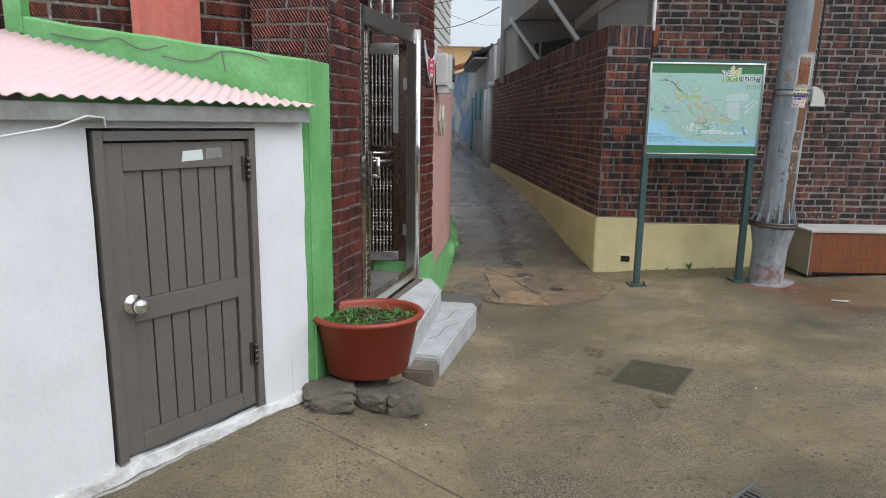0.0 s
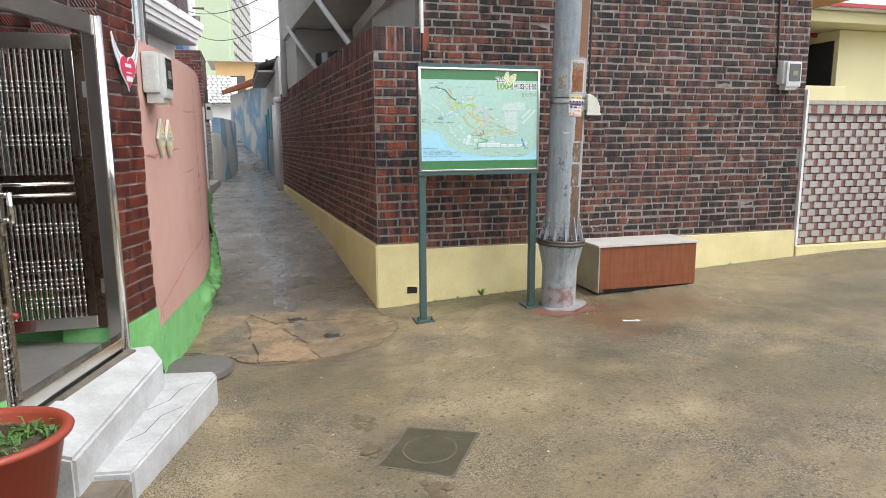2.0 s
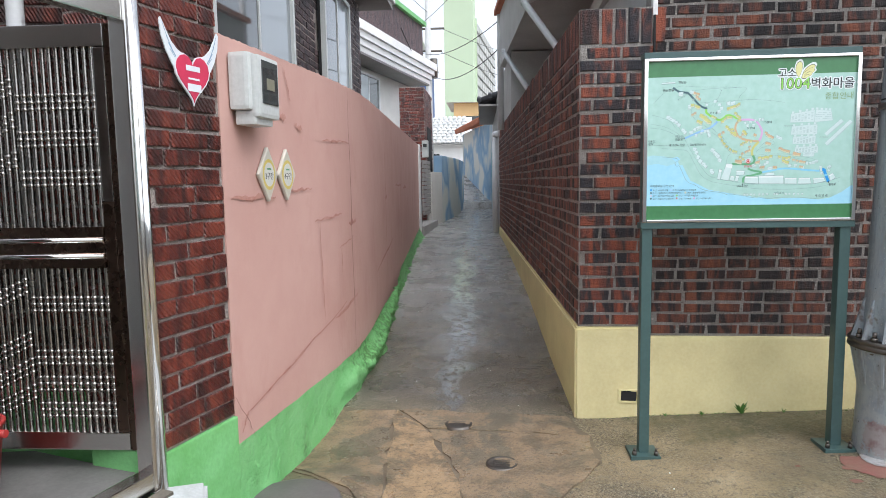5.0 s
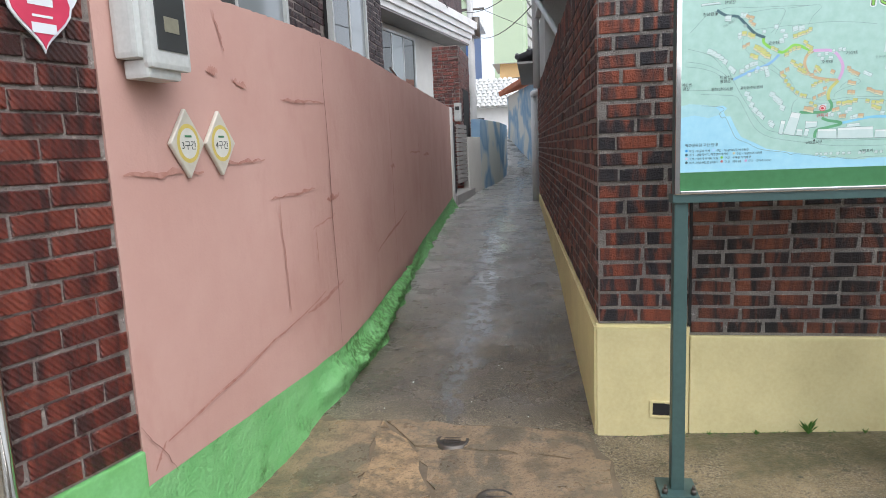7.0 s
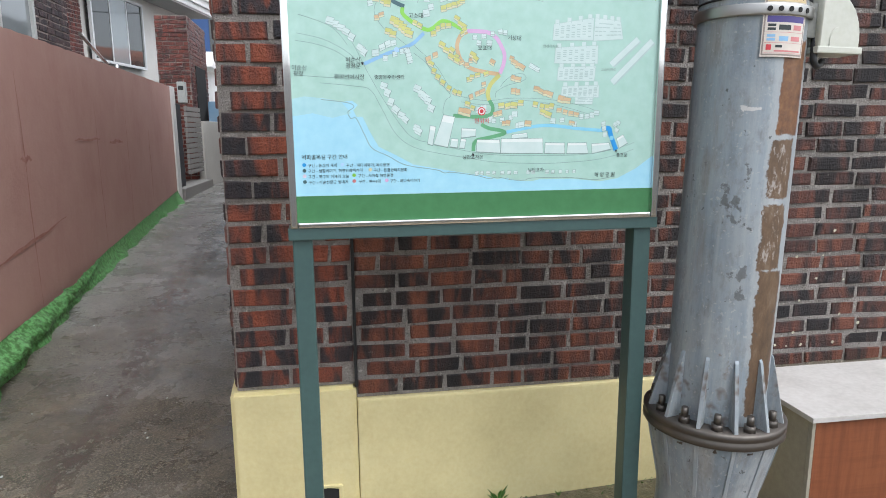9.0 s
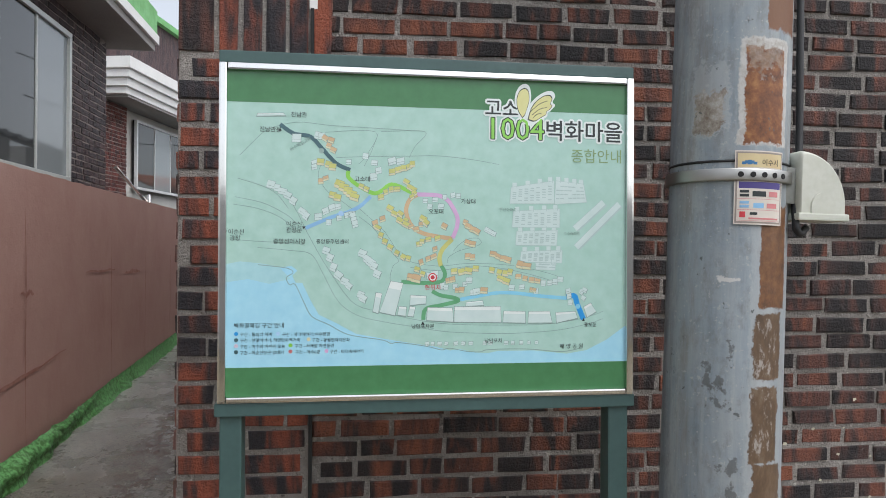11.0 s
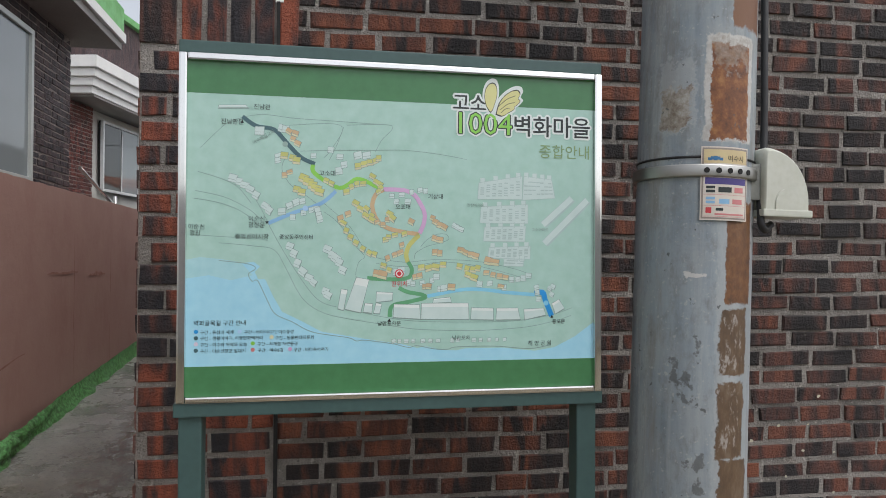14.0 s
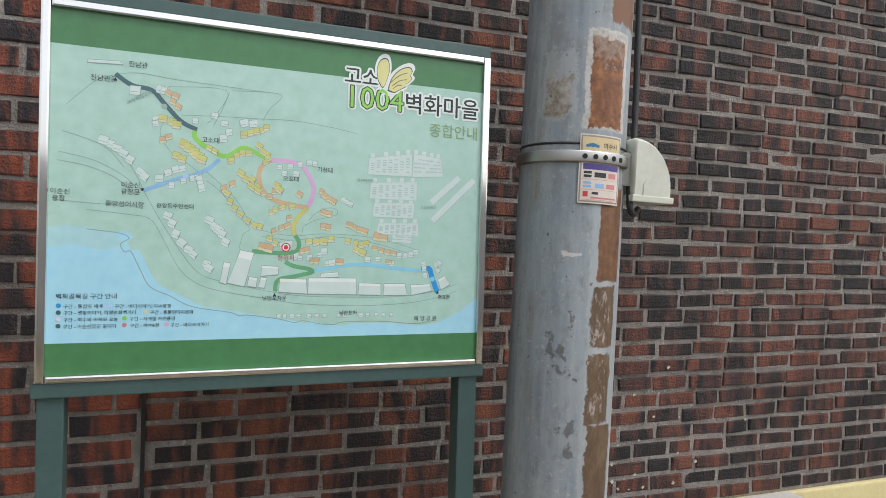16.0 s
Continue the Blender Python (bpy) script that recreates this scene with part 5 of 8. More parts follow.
        add_patch(bm, r, front + a0, front + a1, za, zb, 6, wobble=0.0)
        return part(name, bm, mat, parent, label)
    lab = plate("notice_plate", 7, 55, 1.612, 1.780, P_CREAM, 0.1442, "cream notice plate with printed rows")
    plate("plate_rim", 8, 54, 1.615, 1.777, P_RIM, 0.1444, parent=lab)
    plate("plate_field", 9.5, 52.5, 1.619, 1.773, P_CREAM, 0.1446, parent=lab)
    plate("plate_header", 9.5, 52.5, 1.742, 1.773, P_SAND, 0.1448, parent=lab)
    plate("plate_band", 11, 52, 1.694, 1.709, P_NAVY, 0.1448, parent=lab)
    for k in range(5):
        plate("plate_mark", 13 + 2.6 * k, 16.2 + 2.6 * k, 1.748 + 0.0015 * (k % 2), 1.7545 + 0.0035 * math.sin(0.8 * k), P_NAVYBLUE, 0.1450, parent=lab)
    for za, zb, a0, a1, mat in ((1.684, 1.690, 12, 20, P_BLACK), (1.675, 1.681, 12, 20, P_BLACK), (1.676, 1.688, 23, 36, P_BLACK), (1.676, 1.688, 39, 49, P_CORAL), (1.659, 1.665, 12, 20, P_BLUE), (1.650, 1.656, 12, 20, P_BLUE),
                                (1.650, 1.661, 24, 34, P_BLUE), (1.650, 1.661, 37, 48, P_CORAL), (1.628, 1.641, 12, 17, P_RED), (1.634, 1.640, 21, 28, P_BLACK), (1.624, 1.628, 20, 50, P_CORAL)):
        plate("plate_text_bar", a0, a1, za, zb, mat, 0.1450, parent=lab)
    for z in (1.6205, 1.645, 1.670):
        plate("plate_rule", 10, 52, z, z + 0.0008, P_CORAL, 0.1449, parent=lab)
    city = words("여수시", 0.0165, (0.0, 0.0), P_BLACK, lab, 0.0, name="plate_lettering")
    city.matrix_basis = Matrix()
    for v in city.data.vertices:
        a = radians(front + 31) + v.co.x / 0.145
        v.co = Vector((0.1451 * math.cos(a), 0.1451 * math.sin(a), 1.7475 + v.co.y))
    # the lamp housing beside the pole
    lamp = thing("security_lamp", "ivory plastic lamp housing strapped to the pole", "lamp", pose(3.160, 5.575, 1.628, 0, lean, -4) @ Matrix.Diagonal((0.97, 0.97, 0.86, 1.0)))
    prof = [(0.0, 0.0), (0.118, 0.0)]
    prof += [(0.118 - 0.112 * (1 - math.cos(t)), 0.034 + 0.150 * math.sin(t)) for t in (math.pi / 2 * i / 10 for i in range(11))]
    prof += [(0.002, 0.178), (0.0, 0.165)]
    bm = bmesh.new()
    rings = []
    for y, k in ((-0.046, 0.90), (-0.042, 0.96), (-0.034, 1.0), (0.034, 1.0), (0.044, 0.94)):
        rings.append([bm.verts.new((0.05 + (px - 0.05) * k, y, 0.08 + (pz - 0.08) * k)) for px, pz in prof])
    for a, b in zip(rings, rings[1:]):
        for i in range(len(prof)):
            bm.faces.new((a[i], a[(i + 1) % len(prof)], b[(i + 1) % len(prof)], b[i])).smooth = True
    bm.faces.new(rings[0]), bm.faces.new(rings[-1][::-1])
    part("housing", bm, M_LAMP, lamp)
    bm = bmesh.new()
    add_plate(bm, [(0.028, 0.004), (0.088, 0.004)] + [(0.058 + 0.030 * math.cos(t), 0.036 + 0.036 * math.sin(t)) for t in (math.pi * i / 10 for i in range(11))], -0.049, -0.0455)
    part("cover_plate", bm, M_LAMP, lamp)
    bm = bmesh.new()
    add_box(bm, -0.004, -0.050, -0.004, 0.122, 0.046, 0.016, bevel=0.004)
    part("base_rim", bm, M_LAMP, lamp)
    bm = bmesh.new()
    add_box(bm, -0.03, -0.03, 0.04, 0.0, 0.03, 0.14, bevel=0.006)
    part("bracket", bm, M_EAVE, lamp)
    # cable along the pole
    cu = bpy.data.curves.new("cable", "CURVE")
    cu.dimensions, cu.bevel_depth, cu.bevel_resolution = "3D", 0.0085, 3
    sp = cu.splines.new("BEZIER")
    pts = [(0.150, -0.02, 4.5), (0.148, -0.04, 2.6), (0.146, -0.06, 2.05), (0.140, -0.075, 1.78), (0.112, -0.108, 1.64), (0.118, -0.112, 1.600), (0.150, -0.095, 1.612)]
    sp.bezier_points.add(len(pts) - 1)
    for b, p in zip(sp.bezier_points, pts):
        b.co, b.handle_left_type, b.handle_right_type = p, "AUTO", "AUTO"
    tmp = bpy.data.objects.new("cable", cu)
    scene.collection.objects.link(tmp)
    bpy.context.view_layer.update()
    me = bpy.data.meshes.new_from_object(tmp.evaluated_get(bpy.context.evaluated_depsgraph_get()))
    bpy.data.objects.remove(tmp)
    me.materials.clear(), me.materials.append(M_BLACK)
    ob = new("cable", me)
    ob.parent = pole


P_RIM, P_NAVYBLUE = plain("plate_rim_brown", (0.30, 0.25, 0.22), 0.4), plain("plate_blue", (0.04, 0.17, 0.36), 0.4)
P_CREAM, P_SAND = plain("plate_cream", (0.66, 0.60, 0.53), 0.4), plain("plate_sand", (0.62, 0.50, 0.28), 0.4)


def add_patch(bm, r, a0, a1, z0, z1, n=8, wobble=0.01, seed=0):
    """A thin skin on a cylinder of radius r, with an uneven outline."""
    rnd = random.Random(seed)
    rows = []
    cols = 7
    j0, j1 = 0.0, 0.0
    for i in range(n + 1):
        z = z0 + (z1 - z0) * i / n
        j0, j1 = 0.6 * j0 + rnd.uniform(-1, 1) * wobble, 0.6 * j1 + rnd.uniform(-1, 1) * wobble
        s = 1.0 if wobble == 0 else min(1.0, 0.55 + 2.2 * min(i, n - i) / n)
        mid, half = radians((a0 + a1) / 2), radians((a1 - a0) / 2) * s
        b0, b1 = mid - half + j0 / r, mid + half + j1 / r
        rows.append([bm.verts.new((r * math.cos(b0 + (b1 - b0) * k / (cols - 1)), r * math.sin(b0 + (b1 - b0) * k / (cols - 1)), z)) for k in range(cols)])
    for a, b in zip(rows, rows[1:]):
        for k in range(cols - 1):
            bm.faces.new((a[k], a[k + 1], b[k + 1], b[k])).smooth = True


build_pole()


rnd = random.Random(33)
bm = bmesh.new()
for i in range(46):
    u, z, r = rnd.gauss(1.55, 0.28), 0.60 + abs(rnd.gauss(0, 0.22)), rnd.uniform(0.002, 0.009)
    if u < 1.2:
        continue
    bm.faces.new([bm.verts.new(HOUSE_M @ Vector((u + r * rnd.uniform(0.5, 1.2) * math.cos(a), -0.0125, z + r * rnd.uniform(0.4, 1.0) * math.sin(a)))) for a in (2 * math.pi * k / 9 for k in range(9))])
splash = part("paint_splash", bm, paint("cream_splash", (0.60, 0.57, 0.44), 0.7), house, "cream paint splashes on the brick")
tagged(splash, kind="stuff")


# ---- low cabinet ----
def build_cabinet():
    z = gz(3.9, 5.9) - 0.005
    cab = thing("low_cabinet", "low cabinet with a red-brown wood front and pale laminate top", "cabinet", pose(3.405, 5.70, z, 0, 0, -1.5))
    w, d, h = 0.955, 0.40, 0.415
    box_part("front_panel", (0.012, 0.0, 0.03, w, 0.016, h - 0.020), M_WOOD, cab, bevel=0.002, label="red-brown veneer panel")
    box_part("side_panel", (0.0, 0.018, 0.0, 0.016, d, h - 0.020), M_BEIGE, cab, bevel=0.002, label="beige board side")
    box_part("side_panel", (w - 0.016, 0.018, 0.0, w, d, h - 0.020), M_BEIGE, cab, bevel=0.002)
    box_part("edge_strip", (0.0, 0.0, 0.0, 0.011, 0.016, h - 0.020), M_BEIGE, cab)
    box_part("top_board", (-0.012, -0.014, h - 0.018, w + 0.012, d + 0.01, h), M_LAMINATE, cab, bevel=0.003, label="pale scuffed laminate top")
    # black board that paints the shade below the cabinet
    box_part("plinth_board", (0.02, 0.02, 0.0, w - 0.02, 0.035, 0.029), M_DARK, cab)
    for x in (0.02, w - 0.05):
        box_part("foot", (x, 0.0, 0.0, x + 0.03, 0.015, 0.028), M_IRON, cab)
    box_part("back_board", (0.017, d - 0.012, 0.01, w - 0.017, d, h - 0.020), M_BEIGE, cab)


build_cabinet()


# ---- electricity meters ----
M_DIAL = paint("aged_dial", (0.24, 0.23, 0.17), 0.5, amount=0.3, scale=20.0)


def build_meter(m, w=0.27, h=0.31, d=0.13, label="pale grey electricity meter box with a clear window"):
    meter = thing("electricity_meter", label, "meter", m, "meters")
    bm = bmesh.new()
    add_box(bm, 0, -d * 0.75, h * 0.20, w, 0, h, bevel=0.02)
    part("case", bm, M_CASE, meter)
    bm = bmesh.new()
    add_box(bm, w * 0.10, -d, h * 0.10, w * 0.95, -d * 0.70, h * 0.97, bevel=0.018)
    part("cover", bm, M_CASE, meter)
    bm = bmesh.new()
    add_box(bm, w * 0.12, -d * 0.85, 0, w * 0.80, -0.01, h * 0.20, bevel=0.012)
    part("terminal_box", bm, M_CASE, meter)
    bm = bmesh.new()
    add_box(bm, w * 0.24, -d - 0.004, h * 0.30, w * 0.86, -d + 0.004, h * 0.90, bevel=0.002)
    part("window", bm, M_GLASS, meter, "dark glass window")
    bm = bmesh.new()
    add_box(bm, w * 0.40, -d - 0.006, h * 0.50, w * 0.70, -d - 0.003, h * 0.66)
    part("dial", bm, M_DIAL, meter)
    return meter


build_meter(HOUSE_M @ pose(3.50, -0.008, 1.885), 0.20, 0.27, 0.11, "pale grey electricity meter box on the brick wall")
conduit = thing("wall_conduit", "thin dark conduit running up the brick wall", "conduit", HOUSE_M @ pose(3.49, -0.018, 0))
bm = bmesh.new()
add_tube(bm, (0, 0, 2.10), (-0.02, 0, 2.80), 0.009, n=8)
part("pipe", bm, M_BLACK, conduit)

# ---- left side: salmon wall ----
A, B, C = (0.0, 5.10), (0.222, 6.86), (-0.14, 14.05)
PINK1_M, PINK1_W = wall_frame(A, B)
PINK2_M, PINK2_W = wall_frame(B, C)


def ease(m, u):
    """How far the wall face draws back where it rounds the bend."""
    s = PINK1_W - u if m is PINK1_M else u
    return 0.031 * min(1.0, max(0.0, 1 - s / 0.7)) ** 2


def pink_wall():
    w = thing("wall_salmon", "salmon pink painted garden wall with stains and a green foot", "wall", kind="structure")
    for m, wid, h0, h1, g0, g1, dz in ((PINK1_M, PINK1_W, 2.03, 2.035, 0.30, 0.29, 0.0), (PINK2_M, PINK2_W, 2.035, 2.07, 0.295, 0.60, 0.0)):
        bm = bmesh.new()
        n = 72
        top = [bm.verts.new((wid * i / n, ease(m, wid * i / n) + 0.001 * noise.noise((i * 0.7, dz, 1.0)), h0 + (h1 - h0) * i / n + 0.008 * noise.noise((i * 0.9, 3.0, wid)))) for i in range(n + 1)]
        bot = [bm.verts.new((wid * i / n, ease(m, wid * i / n) + 0.001 * noise.noise((i * 0.7, 9.0, 1.0)), -0.2)) for i in range(n + 1)]
        topb = [bm.verts.new((v.co.x, 0.17, v.co.z)) for v in top]
        botb = [bm.verts.new((v.co.x, 0.17, -0.2)) for v in bot]
        for i in range(n):
            bm.faces.new((bot[i], bot[i + 1], top[i + 1], top[i])), bm.faces.new((top[i], top[i + 1], topb[i + 1], topb[i])), bm.faces.new((topb[i], topb[i + 1], botb[i + 1], botb[i]))
        bm.faces.new((bot[0], top[0], topb[0], botb[0])), bm.faces.new((bot[n], botb[n], topb[n], top[n]))
        part("wall_face", bm, M_PINK, w, m=m)
        # green painted foot, swelling out to the lane
        bm = bmesh.new()
        rows, n = 14, int(wid * 34)
        grid = []
        for i in range(n + 1):
            u = -0.02 + (wid + 0.04) * i / n
            p = m @ Vector((u, 0, 0))
            gtop = g0 + (g1 - g0) * u / wid + 0.008 * noise.noise((p.y * 5.0, 1.0, 2.0))
            foot = gz(p.x + 0.05, p.y) - 0.03
            line = []
            for k in range(rows + 1):
                t = k / rows
                z = foot + (gtop - foot) * t
                swell = (0.026 + 0.060 * smooth(5.9, 7.2, p.y)) * (1 - t) ** 1.6 * (1.0 + 0.9 * noise.noise((p.y * 4.0, 0.3, dz))) + 0.010 * (1 - t) * noise.noise((p.y * 17.0, t * 4.0, 7.0))
                lump = math.exp(-((z - foot - 0.13) / 0.055) ** 2) * smooth(1.1, 1.6, p.y - 5.1) * smooth(5.0, 3.6, p.y - 5.1)
                swell += lump * (0.062 + 0.050 * noise.noise((p.y * 9.0, z * 9.0, 2.0)) + 0.034 * noise.noise((p.y * 31.0, z * 30.0, 5.0)))
                line.append(bm.verts.new((u, ease(m, u) - 0.003 - max(0.0, swell), z)))
            grid.append(line)
        for a, b in zip(grid, grid[1:]):
            for k in range(rows):
                bm.faces.new((a[k], b[k], b[k + 1], a[k + 1])).smooth = True
        part("green_foot", bm, M_FOOT, w, "bright green painted foot of the wall", m)
    # filled cracks and stained joints
    stain = paint("stain_brown_pink", (0.40, 0.185, 0.145), 0.8, wear=(0.54, 0.315, 0.265), amount=0.9, scale=18.0)
    dark = paint("crack_shadow", (0.24, 0.12, 0.095), 0.9)
    rnd = random.Random(11)

    def crack(m, u0, z0, u1, z1, width, mat, steps=14, jit=0.007):
        bm = bmesh.new()
        prev, off = None, 0.0
        for i in range(steps + 1):
            t = i / steps
            off = 0.6 * off + rnd.uniform(-jit, jit)
            u, z = u0 + (u1 - u0) * t, z0 + (z1 - z0) * t
            if abs(u1 - u0) > abs(z1 - z0):
                z += off
                d = Vector((0, 0, 1))
            else:
                u += off
                d = Vector((1, 0, 0))
            h = 0.95 * width * (0.35 + 0.65 * rnd.random()) * (0.3 + 2.8 * t * (1 - t)) / 2
            c = Vector((u, ease(m, u) - 0.0065, z))
            cur = (bm.verts.new(c + d * h), bm.verts.new(c - d * h))
            if prev:
                bm.faces.new((prev[0], cur[0], cur[1], prev[1]))
            prev = cur
        part("crack", bm, mat, w, m=m)

    for u0, z0, u1, z1, wd, mt in ((0.05, 1.36, 0.47, 1.36, 0.030, stain), (0.55, 1.375, 0.92, 1.385, 0.020, stain), (0.95, 1.21, 1.40, 1.23, 0.022, stain), (1.02, 1.23, 1.05, 0.62, 0.012, stain),
                                   (0.12, 0.42, 1.45, 0.66, 0.022, stain), (1.22, 0.60, 1.72, 0.66, 0.030, stain), (1.60, 2.0, 1.64, 0.30, 0.010, dark), (0.62, 1.98, 0.68, 1.83, 0.014, stain),
                                   (0.72, 1.72, 0.82, 1.70, 0.040, stain), (0.55, 1.745, 0.62, 1.74, 0.045, stain), (1.35, 1.02, 1.65, 1.06, 0.014, stain), (1.38, 1.03, 1.38, 0.8, 0.010, stain), (1.1, 1.66, 1.6, 1.68, 0.02, stain),
                                   (0.0, 0.52, 0.16, 0.28, 0.006, dark), (1.55, 1.15, 1.74, 1.17, 0.05, stain), (0.05, 0.34, 0.10, 0.42, 0.02, stain)):
        crack(PINK1_M, u0, z0, u1, z1, wd, mt)
    for u0, z0, u1, z1, wd, mt in ((1.55, 1.8, 1.58, 0.35, 0.022, stain), (1.50, 1.28, 1.68, 1.28, 0.05, stain), (3.2, 1.7, 3.22, 0.5, 0.02, stain), (2.6, 1.38, 3.3, 1.38, 0.03, stain), (4.3, 1.6, 4.3, 0.5, 0.02, stain),
                                   (0.8, 0.70, 2.2, 0.85, 0.03, stain), (3.6, 1.35, 4.1, 1.35, 0.05, stain), (5.4, 1.5, 5.4, 0.6, 0.03, stain)):
        crack(PINK2_M, u0, z0, u1, z1, wd, mt)


pink_wall()
build_meter(PINK1_M @ pose(0.07, -0.004, 1.668), 0.235, 0.30, 0.125)

# plaques
PLAQUE = plain("plaque_ivory", (0.56, 0.53, 0.45), 0.45)
PLAQUE_RING, PLAQUE_FACE = plain("plaque_yellow", (0.62, 0.50, 0.13), 0.4), plain("plaque_face", (0.66, 0.66, 0.60), 0.4)
for u, text in ((0.405, "3구간"), (0.610, "4구간")):
    plq = thing("diamond_plaque", "small ivory diamond plaque with a yellow ring on the salmon wall", "plaque", PINK1_M @ pose(u - 0.03, -0.010, 1.462), "wall plaques")
    bm = bmesh.new()
    add_plate(bm, [(0, -0.128), (0.097, 0), (0, 0.128), (-0.097, 0)], -0.012, 0.006)
    bmesh.ops.bevel(bm, geom=bm.edges[:], offset=0.003, segments=1, affect="EDGES")
    part("board", bm, PLAQUE, plq)
    for r, mat, y, nm in ((0.064, PLAQUE_RING, -0.0125, "ring"), (0.050, PLAQUE_FACE, -0.0132, "face")):
        flat(nm, [(r * math.cos(a), r * 1.12 * math.sin(a)) for a in (2 * math.pi * i / 24 for i in range(24))], mat, plq, y, thick=0.0004)
    words(text, 0.036, (0.0, -0.020), P_BLACK, plq, -0.0140, align="CENTER")
    for a in (-0.025, 0.0):
        flat("text_bar", [(-0.02, 0.022), (0.02, 0.022), (0.018, 0.030), (-0.02, 0.030)], P_MOSS, plq, -0.0138, thick=0.0002)

# ---- facade line of the gate house ----
FAC = lambda y: (-0.51 + 0.2818 * (y - 3.29), y)
P1_M, P1_W = wall_frame(FAC(3.295), FAC(3.665))
P2_M, P2_W = wall_frame(FAC(4.70), FAC(5.095))
pillar_a = thing("gate_pillar", "glazed dark red brick gate pillar with dark joints", "pillar", group="gate pillars")
box_part("core", (0.004, 0.004, 0.40, P1_W, 0.42, 3.2), M_MORTAR_DARK, pillar_a, P1_M)
pillar_b = thing("gate_pillar", "glazed dark red brick gate pillar beside the salmon wall", "pillar", group="gate pillars")
box_part("core", (0.004, 0.004, 0.40, P2_W, 0.34, 2.75), M_MORTAR_DARK, pillar_b, P2_M)
bm = bmesh.new()
add_box(bm, -0.012, -0.015, -0.1, P2_W + 0.004, 0.34, 0.435, bevel=0.008)
part("green_base", bm, M_GREEN, pillar_b, "bright green painted base", P2_M)
bm = bmesh.new()
add_box(bm, -0.002, -0.014, -0.1, P1_W + 0.04, 0.42, 0.44, bevel=0.008)
part("green_base", bm, M_GREEN, pillar_a, "bright green painted base", P1_M)


# heart plaque with wings
heart = thing("heart_plaque", "red heart plaque with white wings on the brick pillar", "plaque", P2_M @ pose(0.235, -0.020, 1.815))
H_RED, H_WHITE, H_BLUE = plain("plaque_pink_red", (0.58, 0.045, 0.10), 0.35), plain("plaque_white", (0.70, 0.73, 0.76), 0.35), plain("plaque_blue_line", (0.22, 0.34, 0.46), 0.4)
hp = []
for i in range(28):
    t = 2 * math.pi * i / 28
    hp.append((0.0060 * 16 * math.sin(t) ** 3 * 0.92, 0.0060 * (13 * math.cos(t) - 5 * math.cos(2 * t) - 2 * math.cos(3 * t) - math.cos(4 * t)) + 0.015))
flat("heart", hp, H_RED, heart, -0.012, thick=0.010)
flat("heart_rim", [(x * 1.10, (z - 0.01) * 1.10 + 0.008) for x, z in hp], H_WHITE, heart, -0.009, thick=0.006)
for s in (-1, 1):
    wing = [(0.035, 0.02), (0.075, 0.015), (0.105, 0.045), (0.130, 0.085), (0.150, 0.135), (0.158, 0.190), (0.150, 0.200), (0.130, 0.165), (0.105, 0.125), (0.075, 0.10), (0.05, 0.09), (0.03, 0.06)]
    flat("wing", [(s * x, z) for x, z in wing], H_WHITE, heart, -0.008, thick=0.005)
    for k in range(5):
        ribbon("feather_line", [(s * (0.05 + 0.012 * k), 0.035 + 0.012 * k), (s * (0.085 + 0.010 * k), 0.065 + 0.018 * k), (s * (0.112 + 0.008 * k), 0.095 + 0.022 * k)], 0.0025, H_BLUE, heart, -0.0086)
for a, b, z, h in ((-0.040, 0.035, 0.030, 0.020), (-0.030, 0.030, -0.002, 0.007), (-0.035, 0.038, -0.045, 0.028)):
    flat("text_bar", [(a, z), (b, z), (b, z + h), (a, z + h)], H_WHITE, heart, -0.0135, thick=0.0004)


# ---- steel gate ----
M_ROD = metal_mat("dull_steel_rod", (0.42, 0.40, 0.37), 0.26)


